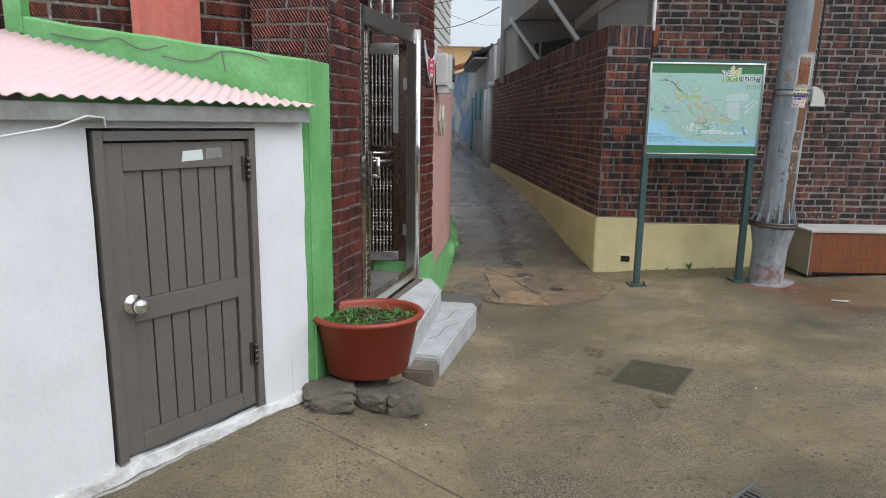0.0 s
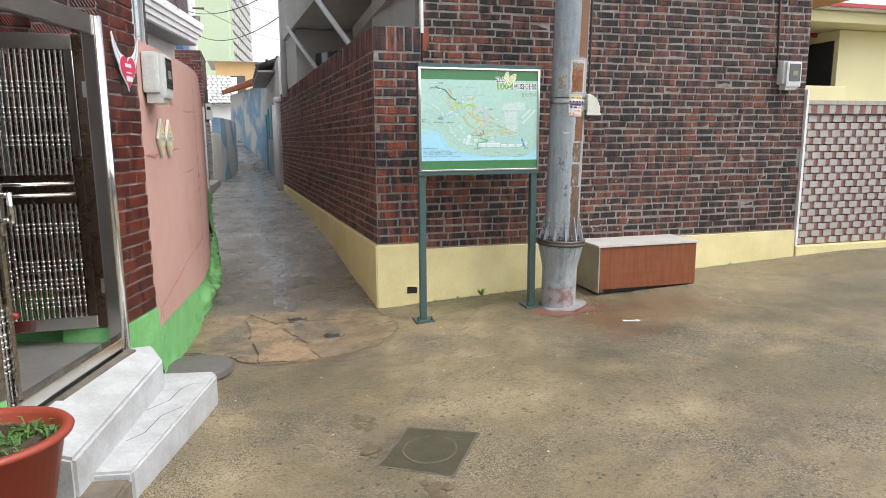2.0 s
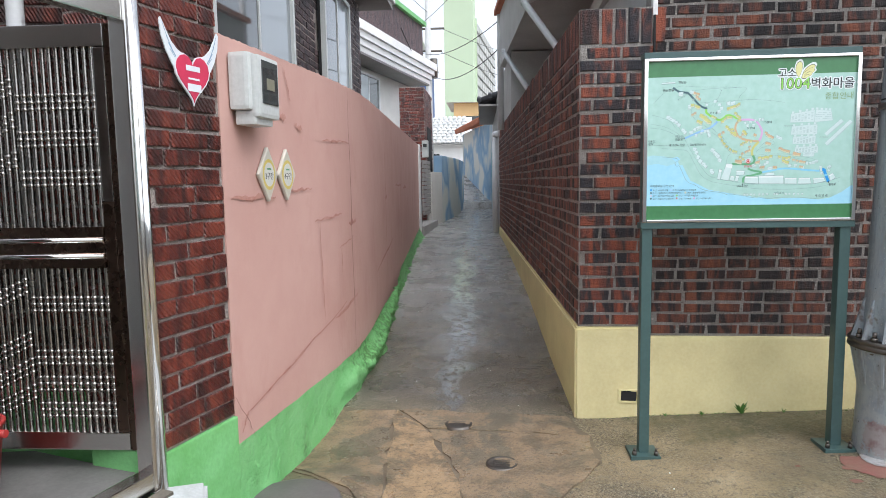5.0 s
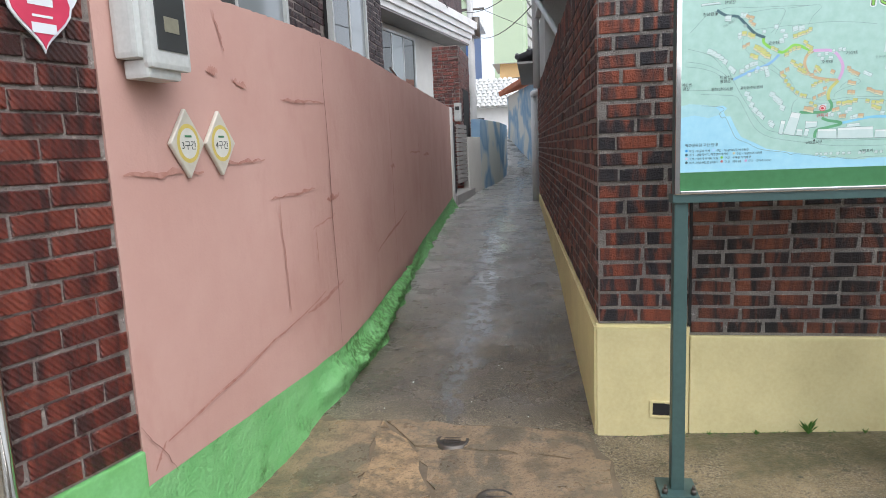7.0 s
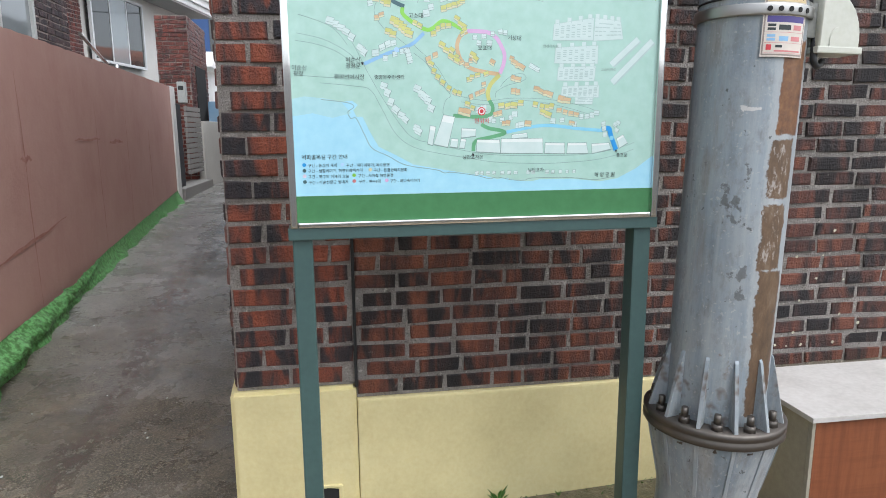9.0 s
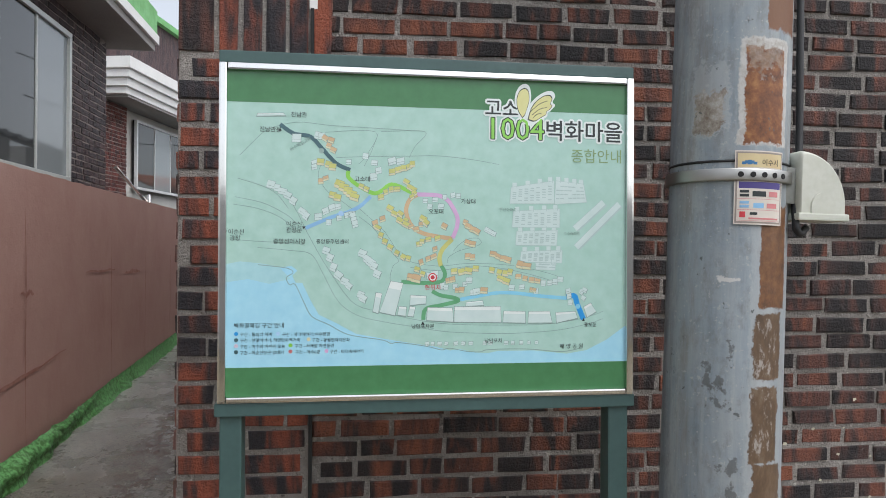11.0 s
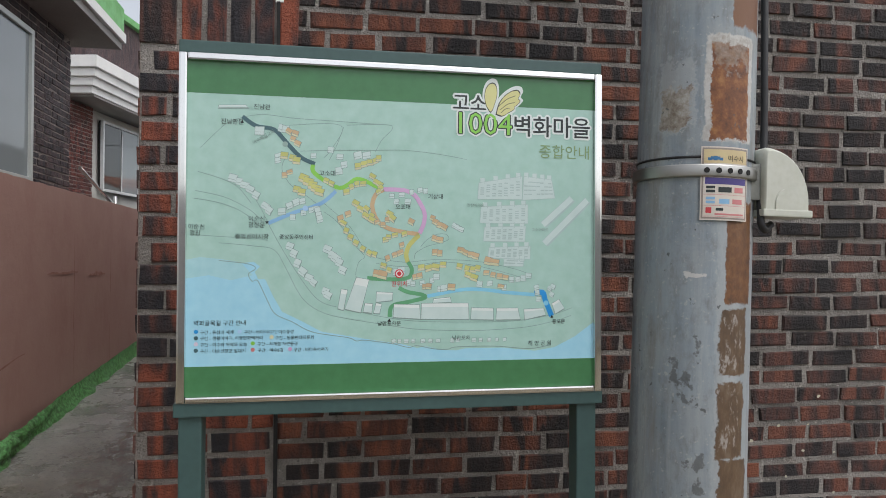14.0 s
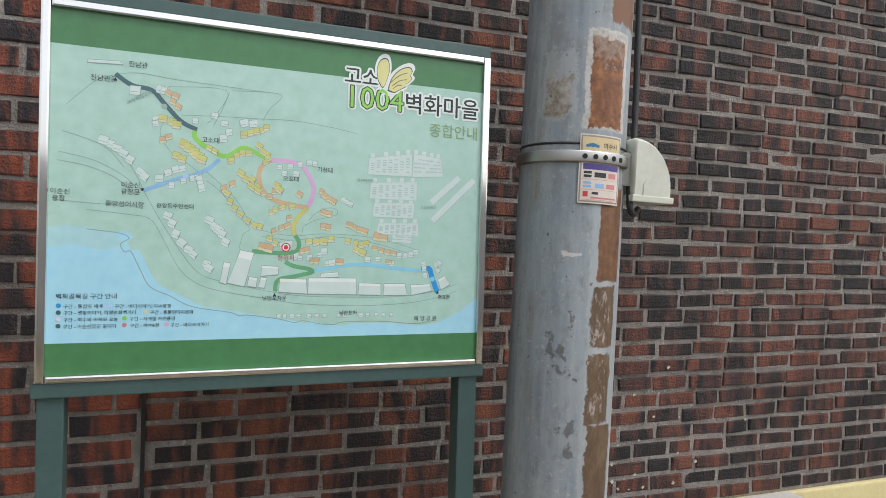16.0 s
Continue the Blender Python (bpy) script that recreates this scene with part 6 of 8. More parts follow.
def build_gate():
    y0, y1 = 3.665, 4.70
    m, wid = wall_frame(FAC(y0), FAC(y1))
    frame_t = thing("steel_gateway", "stainless steel gateway with a fixed narrow wing and raised sill", "gate", m)
    zb, zt = 0.335, 2.07
    for name, d in (("jamb", (0.0, -0.01, zb + 0.06, 0.055, 0.05, zt)), ("jamb_post", (wid - 0.065, -0.012, zb - 0.02, wid - 0.008, 0.06, zt)), ("head", (0.056, -0.005, zt - 0.10, wid - 0.066, 0.045, zt)), ("sill", (0.0, -0.012, zb, wid - 0.066, 0.052, zb + 0.058))):
        bm = bmesh.new()
        add_box(bm, *d, bevel=0.006)
        part(name, bm, M_STEEL if name in ("jamb_post", "head", "sill") else M_ROD, frame_t)
    bm = bmesh.new()
    add_tube(bm, (wid - 0.024, -0.014, zb - 0.02), (wid - 0.024, -0.014, zt), 0.017, n=20)
    part("jamb_edge", bm, M_CHROME, frame_t, "bright rounded chrome edge")
    # narrow fixed wing with rods
    for k in range(3):
        bm = bmesh.new()
        u = 0.075 + 0.022 * k
        add_tube(bm, (u, 0.02, zb + 0.06), (u, 0.02, zt - 0.1), 0.0075, n=8)
        for z in (0.52, 0.62, 0.72, 1.30, 1.42, 1.54, 1.66, 1.74):
            for j in range(3):
                add_tube(bm, (u, 0.02, z + 0.026 * j), (u, 0.02, z + 0.026 * j + 0.013), 0.011, n=8)
        part("rod", bm, M_ROD, frame_t)
    bm = bmesh.new()
    add_box(bm, 0.132, 0.0, zb + 0.06, 0.160, 0.04, zt - 0.10, bevel=0.004)
    part("stile", bm, M_ROD, frame_t)
    bm = bmesh.new()
    add_box(bm, 0.118, -0.022, 1.08, 0.15, 0.0, 1.28, bevel=0.006)
    part("lock_plate", bm, M_STEEL, frame_t)
    bm = bmesh.new()
    for z in (1.14, 1.24):
        add_tube(bm, (0.125, -0.025, z), (0.125, -0.06, z), 0.010, n=10)
    add_tube(bm, (0.125, -0.06, 1.13), (0.125, -0.06, 1.25), 0.011, n=10)
    part("pull_handle", bm, M_CHROME, frame_t)
    # leaf, open inwards
    leaf = thing("swing_gate", "open stainless steel swing gate with beaded rods, brown rail", "gate", pose(-0.185, 4.735, 0, 0, 0, 180))
    W, b, t = 0.84, 0.44, 1.985
    # seen from its far side: local x runs inwards from the hinge; the seen face is +y
    F = 0.018
    for name, d, mat in (("hinge_stile", (0.0, -F, b, 0.06, F, t), M_BRONZE), ("brown_stile", (0.062, -F + 0.002, b + 0.07, 0.105, F - 0.002, t - 0.62), M_BRONZE), ("upper_stile", (0.062, -F + 0.002, t - 0.618, 0.105, F - 0.002, t - 0.08), M_CHROME),
                         ("lock_stile", (W - 0.06, -F, b, W, F, t), M_STEEL), ("top_rail", (0.062, -F, t - 0.078, W - 0.062, F, t), M_STEEL), ("bottom_rail", (0.062, -F, b, W - 0.062, F, b + 0.068), M_STEEL),
                         ("mid_rail", (0.107, -F, 1.235, W - 0.062, F + 0.004, 1.275), M_BRONZE), ("mid_rail", (0.107, -F, 1.125, W - 0.062, F + 0.004, 1.160), M_BRONZE), ("mid_rail", (0.107, -F + 0.004, 1.176, W - 0.062, F, 1.219), M_BRONZE)):
        bm = bmesh.new()
        add_box(bm, *d, bevel=0.004)
        part(name, bm, mat, leaf)
    for z in (1.1685, 1.227):
        bm = bmesh.new()
        add_tube(bm, (0.107, F + 0.003, z), (W - 0.062, F + 0.003, z), 0.010, n=16)
        part("bright_strip", bm, M_CHROME, leaf)
    n = 26
    for k in range(n):
        u = 0.118 + (W - 0.19) * k / (n - 1)
        bm = bmesh.new()
        for za, zc in ((b + 0.068, 1.125), (1.275, t - 0.078)):
            add_tube(bm, (u, 0, za), (u, 0, zc), 0.0082, n=8, cap=False)
        wave_z = 0.10 * abs(((u * 2.6) % 1.0) - 0.5) * 2
        for base_z in (0.56, 0.66, 0.76, 0.96, 1.42, 1.56, 1.69):
            for j in range(3):
                z = base_z + 0.024 * j + wave_z * (0.9 if k > n * 0.45 else 0.0) * (1 if base_z < 1.6 else 0.8)
                if b + 0.08 < z < 1.10 or 1.28 < z < t - 0.1:
                    add_tube(bm, (u, 0, z), (u, 0, z + 0.012), 0.0118, n=8)
        part("beaded_rod", bm, M_ROD, leaf)
    for z in (0.62, 1.66):
        bm = bmesh.new()
        add_tube(bm, (-0.018, 0.012, z), (-0.018, 0.012, z + 0.10), 0.012, n=10)
        add_box(bm, -0.012, 0.008, z + 0.01, 0.03, 0.024, z + 0.09)
        part("hinge", bm, M_ZINC, leaf)
    bm = bmesh.new()
    add_lathe(bm, [(0.0, 0.05), (0.025, 0.05), (0.038, 0.035), (0.040, 0.018), (0.055, 0.012), (0.060, 0.0)], 24)
    part("knob", bm, M_CHROME, leaf, "round chrome door knob", pose(W - 0.10, F + 0.004, 1.197, -90, 0, 0))


build_gate()

# porch behind the gate
court = thing("courtyard", "whitewashed concrete floor and brick walls behind the gate", "courtyard", kind="structure")
bm = bmesh.new()
pa, pb = FAC(3.68), FAC(4.70)
add_prism(bm, [(pa[0] - 0.06, pa[1] + 0.02), (pb[0] - 0.06, pb[1] + 0.0), (pb[0] - 1.8, pb[1] + 0.6), (pa[0] - 1.8, pa[1] + 0.2)], -0.1, 0.352)
part("floor_slab", bm, paint("court_concrete", (0.17, 0.165, 0.155), 0.7, wear=(0.09, 0.088, 0.08), amount=0.7, scale=5.0, bump=0.3), court)
C_M, C_W = wall_frame((-1.9, 4.80), (-0.27, 4.98))
box_part("back_wall", (0.0, 0.0, 0.2, C_W, 0.15, 3.0), M_MORTAR_DARK, court, C_M)
box_part("green_skirting", (0.0, -0.02, 0.2, C_W, -0.001, 0.62), M_GREEN, court, C_M)
box_part("side_wall", (-2.1, 3.5, 0.2, -1.9, 5.2, 3.0), M_GREY_WALL, court)
pipe = thing("down_pipe", "white plastic down pipe behind the gate", "pipe")
bm = bmesh.new()
add_tube(bm, (-0.62, 4.80, 1.0), (-0.62, 4.80, 3.0), 0.03)
part("tube", bm, M_PVC, pipe)
bucket = thing("bucket", "red plastic bucket behind the gate", "bucket", pose(-0.72, 4.50, 0.353))
bm = bmesh.new()
add_lathe(bm, [(0.0, 0.0), (0.095, 0.0), (0.125, 0.25), (0.132, 0.25), (0.132, 0.262), (0.120, 0.262), (0.092, 0.01), (0.0, 0.01)], 28)
part("body", bm, M_RED, bucket)
bm = bmesh.new()
add_tube(bm, (0.128, 0, 0.235), (0.165, 0, 0.235), 0.014)
part("lug", bm, M_RED, bucket)
canopy = thing("gate_canopy", "dark beam over the gate", "canopy")
bm = bmesh.new()
m, wid = wall_frame(FAC(3.67), FAC(4.70))
add_box(bm, 0.002, 0.10, 2.32, wid - 0.002, 0.16, 2.38, m)
part("beam", bm, M_IRON, canopy)
for k in range(5):
    bm = bmesh.new()
    add_tube(bm, m @ Vector((0.1 + 0.2 * k, 0.13, 2.07)), m @ Vector((0.1 + 0.2 * k, 0.13, 2.32)), 0.012)
    part("bar", bm, M_STEEL, canopy)

# ---- white steps ----
s1 = thing("upper_step", "whitewashed concrete step below the gate", "step", group="entrance steps")
fa, fb = FAC(3.60), FAC(4.69)
bm = bmesh.new()
add_prism(bm, [fa, (fa[0] + 0.30, fa[1] - 0.08), (0.075, 4.62), (0.0, 4.80), fb], -0.15, [0.30, 0.235, 0.255, 0.29, 0.32])
bmesh.ops.bevel(bm, geom=bm.edges[:], offset=0.014, segments=2, affect="EDGES")
part("block", bm, M_CONC_WHITE, s1)
bm = bmesh.new()
add_prism(bm, [(fa[0] + 0.016, fa[1] + 0.09), (fa[0] + 0.052, fa[1] + 0.08), (fb[0] + 0.052, fb[1] - 0.03), (fb[0] + 0.012, fb[1] - 0.03)], 0.20, [0.300, 0.292, 0.312, 0.322])
part("mortar_bed", bm, M_STONE, s1, "rough grey mortar under the gate sill")
s2 = thing("lower_step", "cracked whitewashed lower step slab", "step", group="entrance steps")
bm = bmesh.new()
add_prism(bm, [(-0.115, 3.67), (0.055, 3.64), (0.345, 4.72), (0.325, 4.80), (0.03, 4.86), (0.01, 4.70)], -0.15, 0.095)
bmesh.ops.bevel(bm, geom=bm.edges[:], offset=0.012, segments=2, affect="EDGES")
part("block", bm, M_CONC_WHITE, s2)
bm = bmesh.new()
add_prism(bm, [(-0.16, 3.49), (0.015, 3.47), (0.053, 3.635), (-0.115, 3.665)], -0.15, 0.07)
bmesh.ops.bevel(bm, geom=bm.edges[:], offset=0.012, segments=2, affect="EDGES")
part("bare_end", bm, paint("bare_step_concrete", (0.21, 0.175, 0.13), 0.85, wear=(0.11, 0.095, 0.075), amount=0.8, scale=9.0, bump=0.7), s2, "bare grey end of the step")
crack_m = paint("crack_dark", (0.17, 0.165, 0.155), 0.9)
for pts, z in (([(0.02, 4.30), (0.08, 4.36), (0.12, 4.40), (0.16, 4.55), (0.22, 4.62), (0.30, 4.60)], 0.0965), ([(-0.02, 3.95), (0.05, 4.02), (0.10, 4.20), (0.20, 4.30)], 0.0965)):
    bm = bmesh.new()
    prev = None
    for x, y in pts:
        cur = (bm.verts.new((x - 0.002, y, z)), bm.verts.new((x + 0.003, y - 0.003, z)))
        if prev:
            bm.faces.new((prev[0], prev[1], cur[1], cur[0]))
        prev = cur
    part("crack", bm, crack_m, s2)


# ---- planter and its stones ----
def stone(name, at, size, seed, label, turn=0):
    bm = bmesh.new()
    bmesh.ops.create_icosphere(bm, subdivisions=3, radius=1.0)
    rnd = random.Random(seed)
    off = Vector((rnd.random() * 9, rnd.random() * 9, rnd.random() * 9))
    for v in bm.verts:
        c = v.co.normalized()
        k = max(abs(c.x), abs(c.y), abs(c.z))
        c = c.lerp(c / k, 0.80) * (1 + 0.14 * noise.noise(c * 1.7 + off) + 0.05 * noise.noise(c * 5 + off))
        v.co = Vector((c.x * size[0], c.y * size[1], c.z * size[2]))
    ob = thing(name, label, "stone", pose(at[0], at[1], gz(at[0], at[1]) + size[2] * 0.72, rnd.uniform(-4, 4), rnd.uniform(-4, 4), turn), "planter stones")
    part("rock", bm, M_STONE, ob)


stone("stone", (-0.50, 3.02), (0.13, 0.10, 0.050), 1, "dark flat rough stone under the planter", 15)
stone("stone", (-0.30, 3.08), (0.11, 0.09, 0.052), 2, "dark flat rough stone under the planter", -20)
stone("stone", (-0.15, 3.10), (0.10, 0.085, 0.074), 3, "thick rough stone under the planter", 25)
stone("stone", (-0.47, 2.93), (0.105, 0.06, 0.040), 4, "dark split stone lying in front of the planter", 10)
stone("stone", (-0.38, 3.32), (0.16, 0.12, 0.078), 6, "dark rough stone behind the planter", 0)


def build_planter():
    z = 0.190
    pot = thing("planter", "oval terracotta plastic planter full of soil and grass on stones", "planter", pose(-0.322, 3.195, z, 0, 0, 14))
    bm = bmesh.new()
    add_lathe(bm, [(0.0, 0.0), (0.185, 0.0), (0.205, 0.012), (0.262, 0.285), (0.285, 0.290), (0.290, 0.302), (0.280, 0.314), (0.258, 0.312), (0.250, 0.295), (0.240, 0.225), (0.0, 0.225)], 48, (1.0, 0.86))
    part("tub", bm, M_TERRA, pot)
    bm = bmesh.new()
    n = 20
    rings = [[bm.verts.new((0.245 * r / 6 * math.cos(2 * math.pi * i / n), 0.211 * r / 6 * math.sin(2 * math.pi * i / n), 0.262 + 0.02 * noise.noise((r * 0.9, i * 0.7, 0)) * (r < 6))) for i in range(n)] for r in range(1, 7)]
    c = bm.verts.new((0, 0, 0.27))
    for i in range(n):
        bm.faces.new((c, rings[0][i], rings[0][(i + 1) % n]))
    for a, b in zip(rings, rings[1:]):
        for i in range(n):
            bm.faces.new((a[i], b[i], b[(i + 1) % n], a[(i + 1) % n])).smooth = True
    part("soil", bm, M_SOIL, pot, "dark damp soil")
    rnd = random.Random(8)
    for name, count, hmin, hmax, wd, mat in (("grass", 330, 0.015, 0.062, 0.0036, M_GRASS), ("weed_leaf", 240, 0.012, 0.035, 0.009, M_MOSS)):
        bm = bmesh.new()
        for _ in range(count):
            a, r = rnd.uniform(0, 2 * math.pi), math.sqrt(rnd.random()) * 0.232
            x, y = r * math.cos(a), r * math.sin(a) * 0.86
            if noise.noise((x * 9, y * 9, 2.0)) < -0.12 and rnd.random() < 0.8:
                continue
            h, d, lean = rnd.uniform(hmin, hmax), rnd.uniform(0, 2 * math.pi), rnd.uniform(0.5, 1.5)
            side = Vector((-math.sin(d), math.cos(d), 0)) * wd
            out = Vector((math.cos(d), math.sin(d), 0))
            base = Vector((x, y, 0.258))
            mid, tip = base + out * h * 0.3 * lean + Vector((0, 0, h * 0.65)), base + out * h * lean + Vector((0, 0, h * (1.0 - 0.35 * lean)))
            v = [bm.verts.new(p) for p in (base - side * 0.7, base + side * 0.7, mid + side, mid - side, tip)]
            bm.faces.new((v[0], v[1], v[2], v[3])), bm.faces.new((v[3], v[2], v[4]))
        tagged(part(name, bm, mat, pot, "short green grass and weeds"), kind="stuff")


build_planter()

# ---- shed with the pink roof ----
SHED_DIR = Vector((0.585, 0.811, 0))
SH0 = Vector((-0.60, 3.04, 0)) - SHED_DIR * 3.2
SHED_M, SHED_W = wall_frame(SH0, (-0.60, 3.04))
DL, DR = SHED_W - 0.965, SHED_W - 0.285
shed = thing("wall_shed", "rough whitewashed shed wall with a crumbling footing", "wall", kind="structure")


def rough_wall(u0, z0, u1, z1, n, k, seed):
    bm = bmesh.new()
    g = [[bm.verts.new((u0 + (u1 - u0) * i / n, 0.010 * noise.noise(((u0 + (u1 - u0) * i / n) * 4, (z0 + (z1 - z0) * j / k) * 4, seed)) + 0.004 * noise.noise((i * 0.9, j * 0.9, 3)), z0 + (z1 - z0) * j / k)) for j in range(k + 1)] for i in range(n + 1)]
    for a, b in zip(g, g[1:]):
        for j in range(k):
            bm.faces.new((a[j], b[j], b[j + 1], a[j + 1])).smooth = True
    return bm


for u0, z0, u1, z1 in ((0.0, 0.02, DL - 0.012, 1.50), (DR + 0.012, 0.02, SHED_W, 1.50), (DL - 0.012, 1.415, DR + 0.012, 1.50), (DL - 0.012, 0.02, DR + 0.012, 0.165)):
    part("wall_face", rough_wall(u0, z0, u1, z1, max(4, int((u1 - u0) * 24)), max(4, int((z1 - z0) * 24)), 1.0), M_WHITE, shed, m=SHED_M)
box_part("wall_back", (0.0, 0.10, 0.0, SHED_W, 0.16, 1.5), M_WHITE, shed, SHED_M)
box_part("wall_return", (SHED_W - 0.10, 0.0, 0.0, SHED_W - 0.002, 1.2, 1.50), M_WHITE, shed, SHED_M)
bm = bmesh.new()
n = 60
prev = None
for i in range(n + 1):
    u = SHED_W * i / n
    p = SHED_M @ Vector((u, -0.05, 0))
    o = 0.035 + 0.03 * noise.noise((u * 6, 0, 5)) + 0.02 * noise.noise((u * 19, 0, 5))
    zt = 0.150 + 0.02 * noise.noise((u * 5, 2, 5))
    zg = gz(p.x, p.y) - 0.03
    cur = [bm.verts.new(c) for c in ((u, 0.02, zt + 0.012), (u, -o * 0.6, zt), (u, -o, zt - 0.03), (u, -o * (0.8 + 0.5 * noise.noise((u * 13, 3, 3))), (zt + zg) / 2), (u, -o * 0.85, zg))]
    if prev:
        for k in range(4):
            bm.faces.new((prev[k], cur[k], cur[k + 1], prev[k + 1]))
    prev = cur
part("footing", bm, paint("crumbling_whitewash", (0.70, 0.70, 0.68), 0.85, wear=(0.20, 0.19, 0.16), amount=0.75, scale=11.0, bump=0.9), shed, "crumbling white footing", SHED_M)


def build_shed_door():
    w = DR - DL
    z0, z1 = 0.175, 1.405
    door = thing("door_1", "grey-brown painted plank door of the shed, shut, with a steel knob", "door", SHED_M @ pose(DL, 0, 0), kind="structure")
    for name, d in (("frame_side", (0.0, -0.018, z0, 0.034, 0.09, z1)), ("frame_side", (w - 0.034, -0.018, z0, w, 0.09, z1)), ("frame_head", (0.0345, -0.018, z1 - 0.034, w - 0.0345, 0.09, z1))):
        box_part(name, d, M_GREY_PAINT, door, bevel=0.004)
    a, b, lo, hi = 0.040, w - 0.040, z0 + 0.012, z1 - 0.042
    for name, d in (("stile", (a, 0.0, lo, a + 0.066, 0.035, hi)), ("stile", (b - 0.066, 0.0, lo, b, 0.035, hi)), ("top_rail", (a + 0.067, 0.0, hi - 0.10, b - 0.067, 0.035, hi)), ("lock_rail", (a + 0.067, 0.0, 0.700, b - 0.067, 0.035, 0.785)), ("bottom_rail", (a + 0.067, 0.0, lo, b - 0.067, 0.035, lo + 0.07))):
        box_part(name, d, M_GREY_PAINT, door, bevel=0.003)
    n = 6
    step = (b - a - 0.136) / n
    for k in range(n):
        u = a + 0.068 + step * k
        for za, zb in ((lo + 0.071, 0.699), (0.786, hi - 0.101)):
            box_part("plank", (u + 0.003, 0.012, za, u + step - 0.003, 0.03, zb), M_GREY_PAINT, door, bevel=0.003)
    # black sheet paints the shade in the gaps between planks
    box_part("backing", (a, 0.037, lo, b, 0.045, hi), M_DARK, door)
    bm = bmesh.new()
    add_lathe(bm, [(0.0, 0.075), (0.018, 0.074), (0.029, 0.064), (0.031, 0.050), (0.022, 0.036), (0.014, 0.028), (0.014, 0.012), (0.036, 0.010), (0.038, 0.0)], 28)
    part("door_knob", bm, M_STEEL, door, "brushed steel round knob", pose(a + 0.062, 0.0, 0.775, 90, 0, 0))
    for z in (0.38, 1.20):
        bm = bmesh.new()
        add_box(bm, w - 0.062, -0.008, z, w - 0.030, 0.0, z + 0.10, bevel=0.002)
        for j in range(4):
            add_tube(bm, (w - 0.040, -0.020, z + 0.002 + 0.025 * j), (w - 0.040, -0.020, z + 0.022 + 0.025 * j), 0.009, n=10)
        part("hinge", bm, M_IRON, door)
    bm = bmesh.new()
    add_plate(bm, [(w * 0.50, hi - 0.075), (w * 0.64, hi - 0.070), (w * 0.635, hi - 0.030), (w * 0.51, hi - 0.035)], -0.002, 0.0)
    part("sticker", bm, P_WHITE, door, "torn white sticker")
    bm = bmesh.new()
    add_plate(bm, [(w * 0.66, hi - 0.068), (w * 0.77, hi - 0.062), (w * 0.765, hi - 0.024), (w * 0.665, hi - 0.026)], -0.001, 0.0)
    part("sticker_trace", bm, M_EAVE, door)


build_shed_door()

# roof: corrugated sheet rising to the green wall behind
G0, G1 = Vector((-0.575, 3.07, 0)), Vector((-1.78, 2.93, 0))
roof = thing("shed_roof", "pale pink corrugated sheet roof of the shed", "roof")


def corrugated():
    """The eave follows the shed wall, the top edge the green wall."""
    bm = bmesh.new()
    n, k = 240, 6
    e1, e0 = Vector((-0.585, 3.035, 1.515)), SHED_M @ Vector((0.2, -0.06, 1.525))
    t1, t0 = Vector((-0.585, 3.06, 1.520)), Vector((-2.55, 2.75, 1.98))
    e1 = e1 + (SHED_M.to_3x3() @ Vector((0, -0.07, 0)))
    grid = []
    for i in range(n + 1):
        s = i / n
        a, b = e1.lerp(e0, s), t1.lerp(t0, s)
        w = 0.0075 * math.sin(2 * math.pi * (a - e1).length / 0.063)
        grid.append([bm.verts.new(a.lerp(b, j / k) + Vector((0, 0, w))) for j in range(k + 1)])
    for a, b in zip(grid, grid[1:]):
        for j in range(k):
            bm.faces.new((a[j], b[j], b[j + 1], a[j + 1])).smooth = True
    return bm


sheet = part("sheet", corrugated(), M_PINKROOF, roof)
sol = sheet.modifiers.new("thickness", "SOLIDIFY")
sol.thickness = 0.004
bm = bmesh.new()
add_box(bm, 0.2, -0.055, 1.440, SHED_W - 0.005, -0.012, 1.498, bevel=0.004)
part("eave_board", bm, M_EAVE, roof, "weathered grey timber under the roof edge", SHED_M)
cu = bpy.data.curves.new("wire", "CURVE")
cu.dimensions, cu.bevel_depth = "3D", 0.004
sp = cu.splines.new("POLY")
wp = [(1.6, -0.07, 1.36), (1.9, -0.075, 1.385), (2.1, -0.07, 1.42), (DL - 0.04, -0.07, 1.455), (DL + 0.02, -0.06, 1.45), (DL + 0.03, -0.05, 1.42)]
sp.points.add(len(wp) - 1)
for q, p in zip(sp.points, wp):
    q.co = (*(SHED_M @ Vector(p)), 1)
tmp = bpy.data.objects.new("wire", cu)
scene.collection.objects.link(tmp)
bpy.context.view_layer.update()
me = bpy.data.meshes.new_from_object(tmp.evaluated_get(bpy.context.evaluated_depsgraph_get()))
bpy.data.objects.remove(tmp)
me.materials.clear(), me.materials.append(M_PVC)
wire = thing("loose_wire", "loose pale wire along the shed eave", "wire")
ob = new("strand", me)
ob.parent = wire

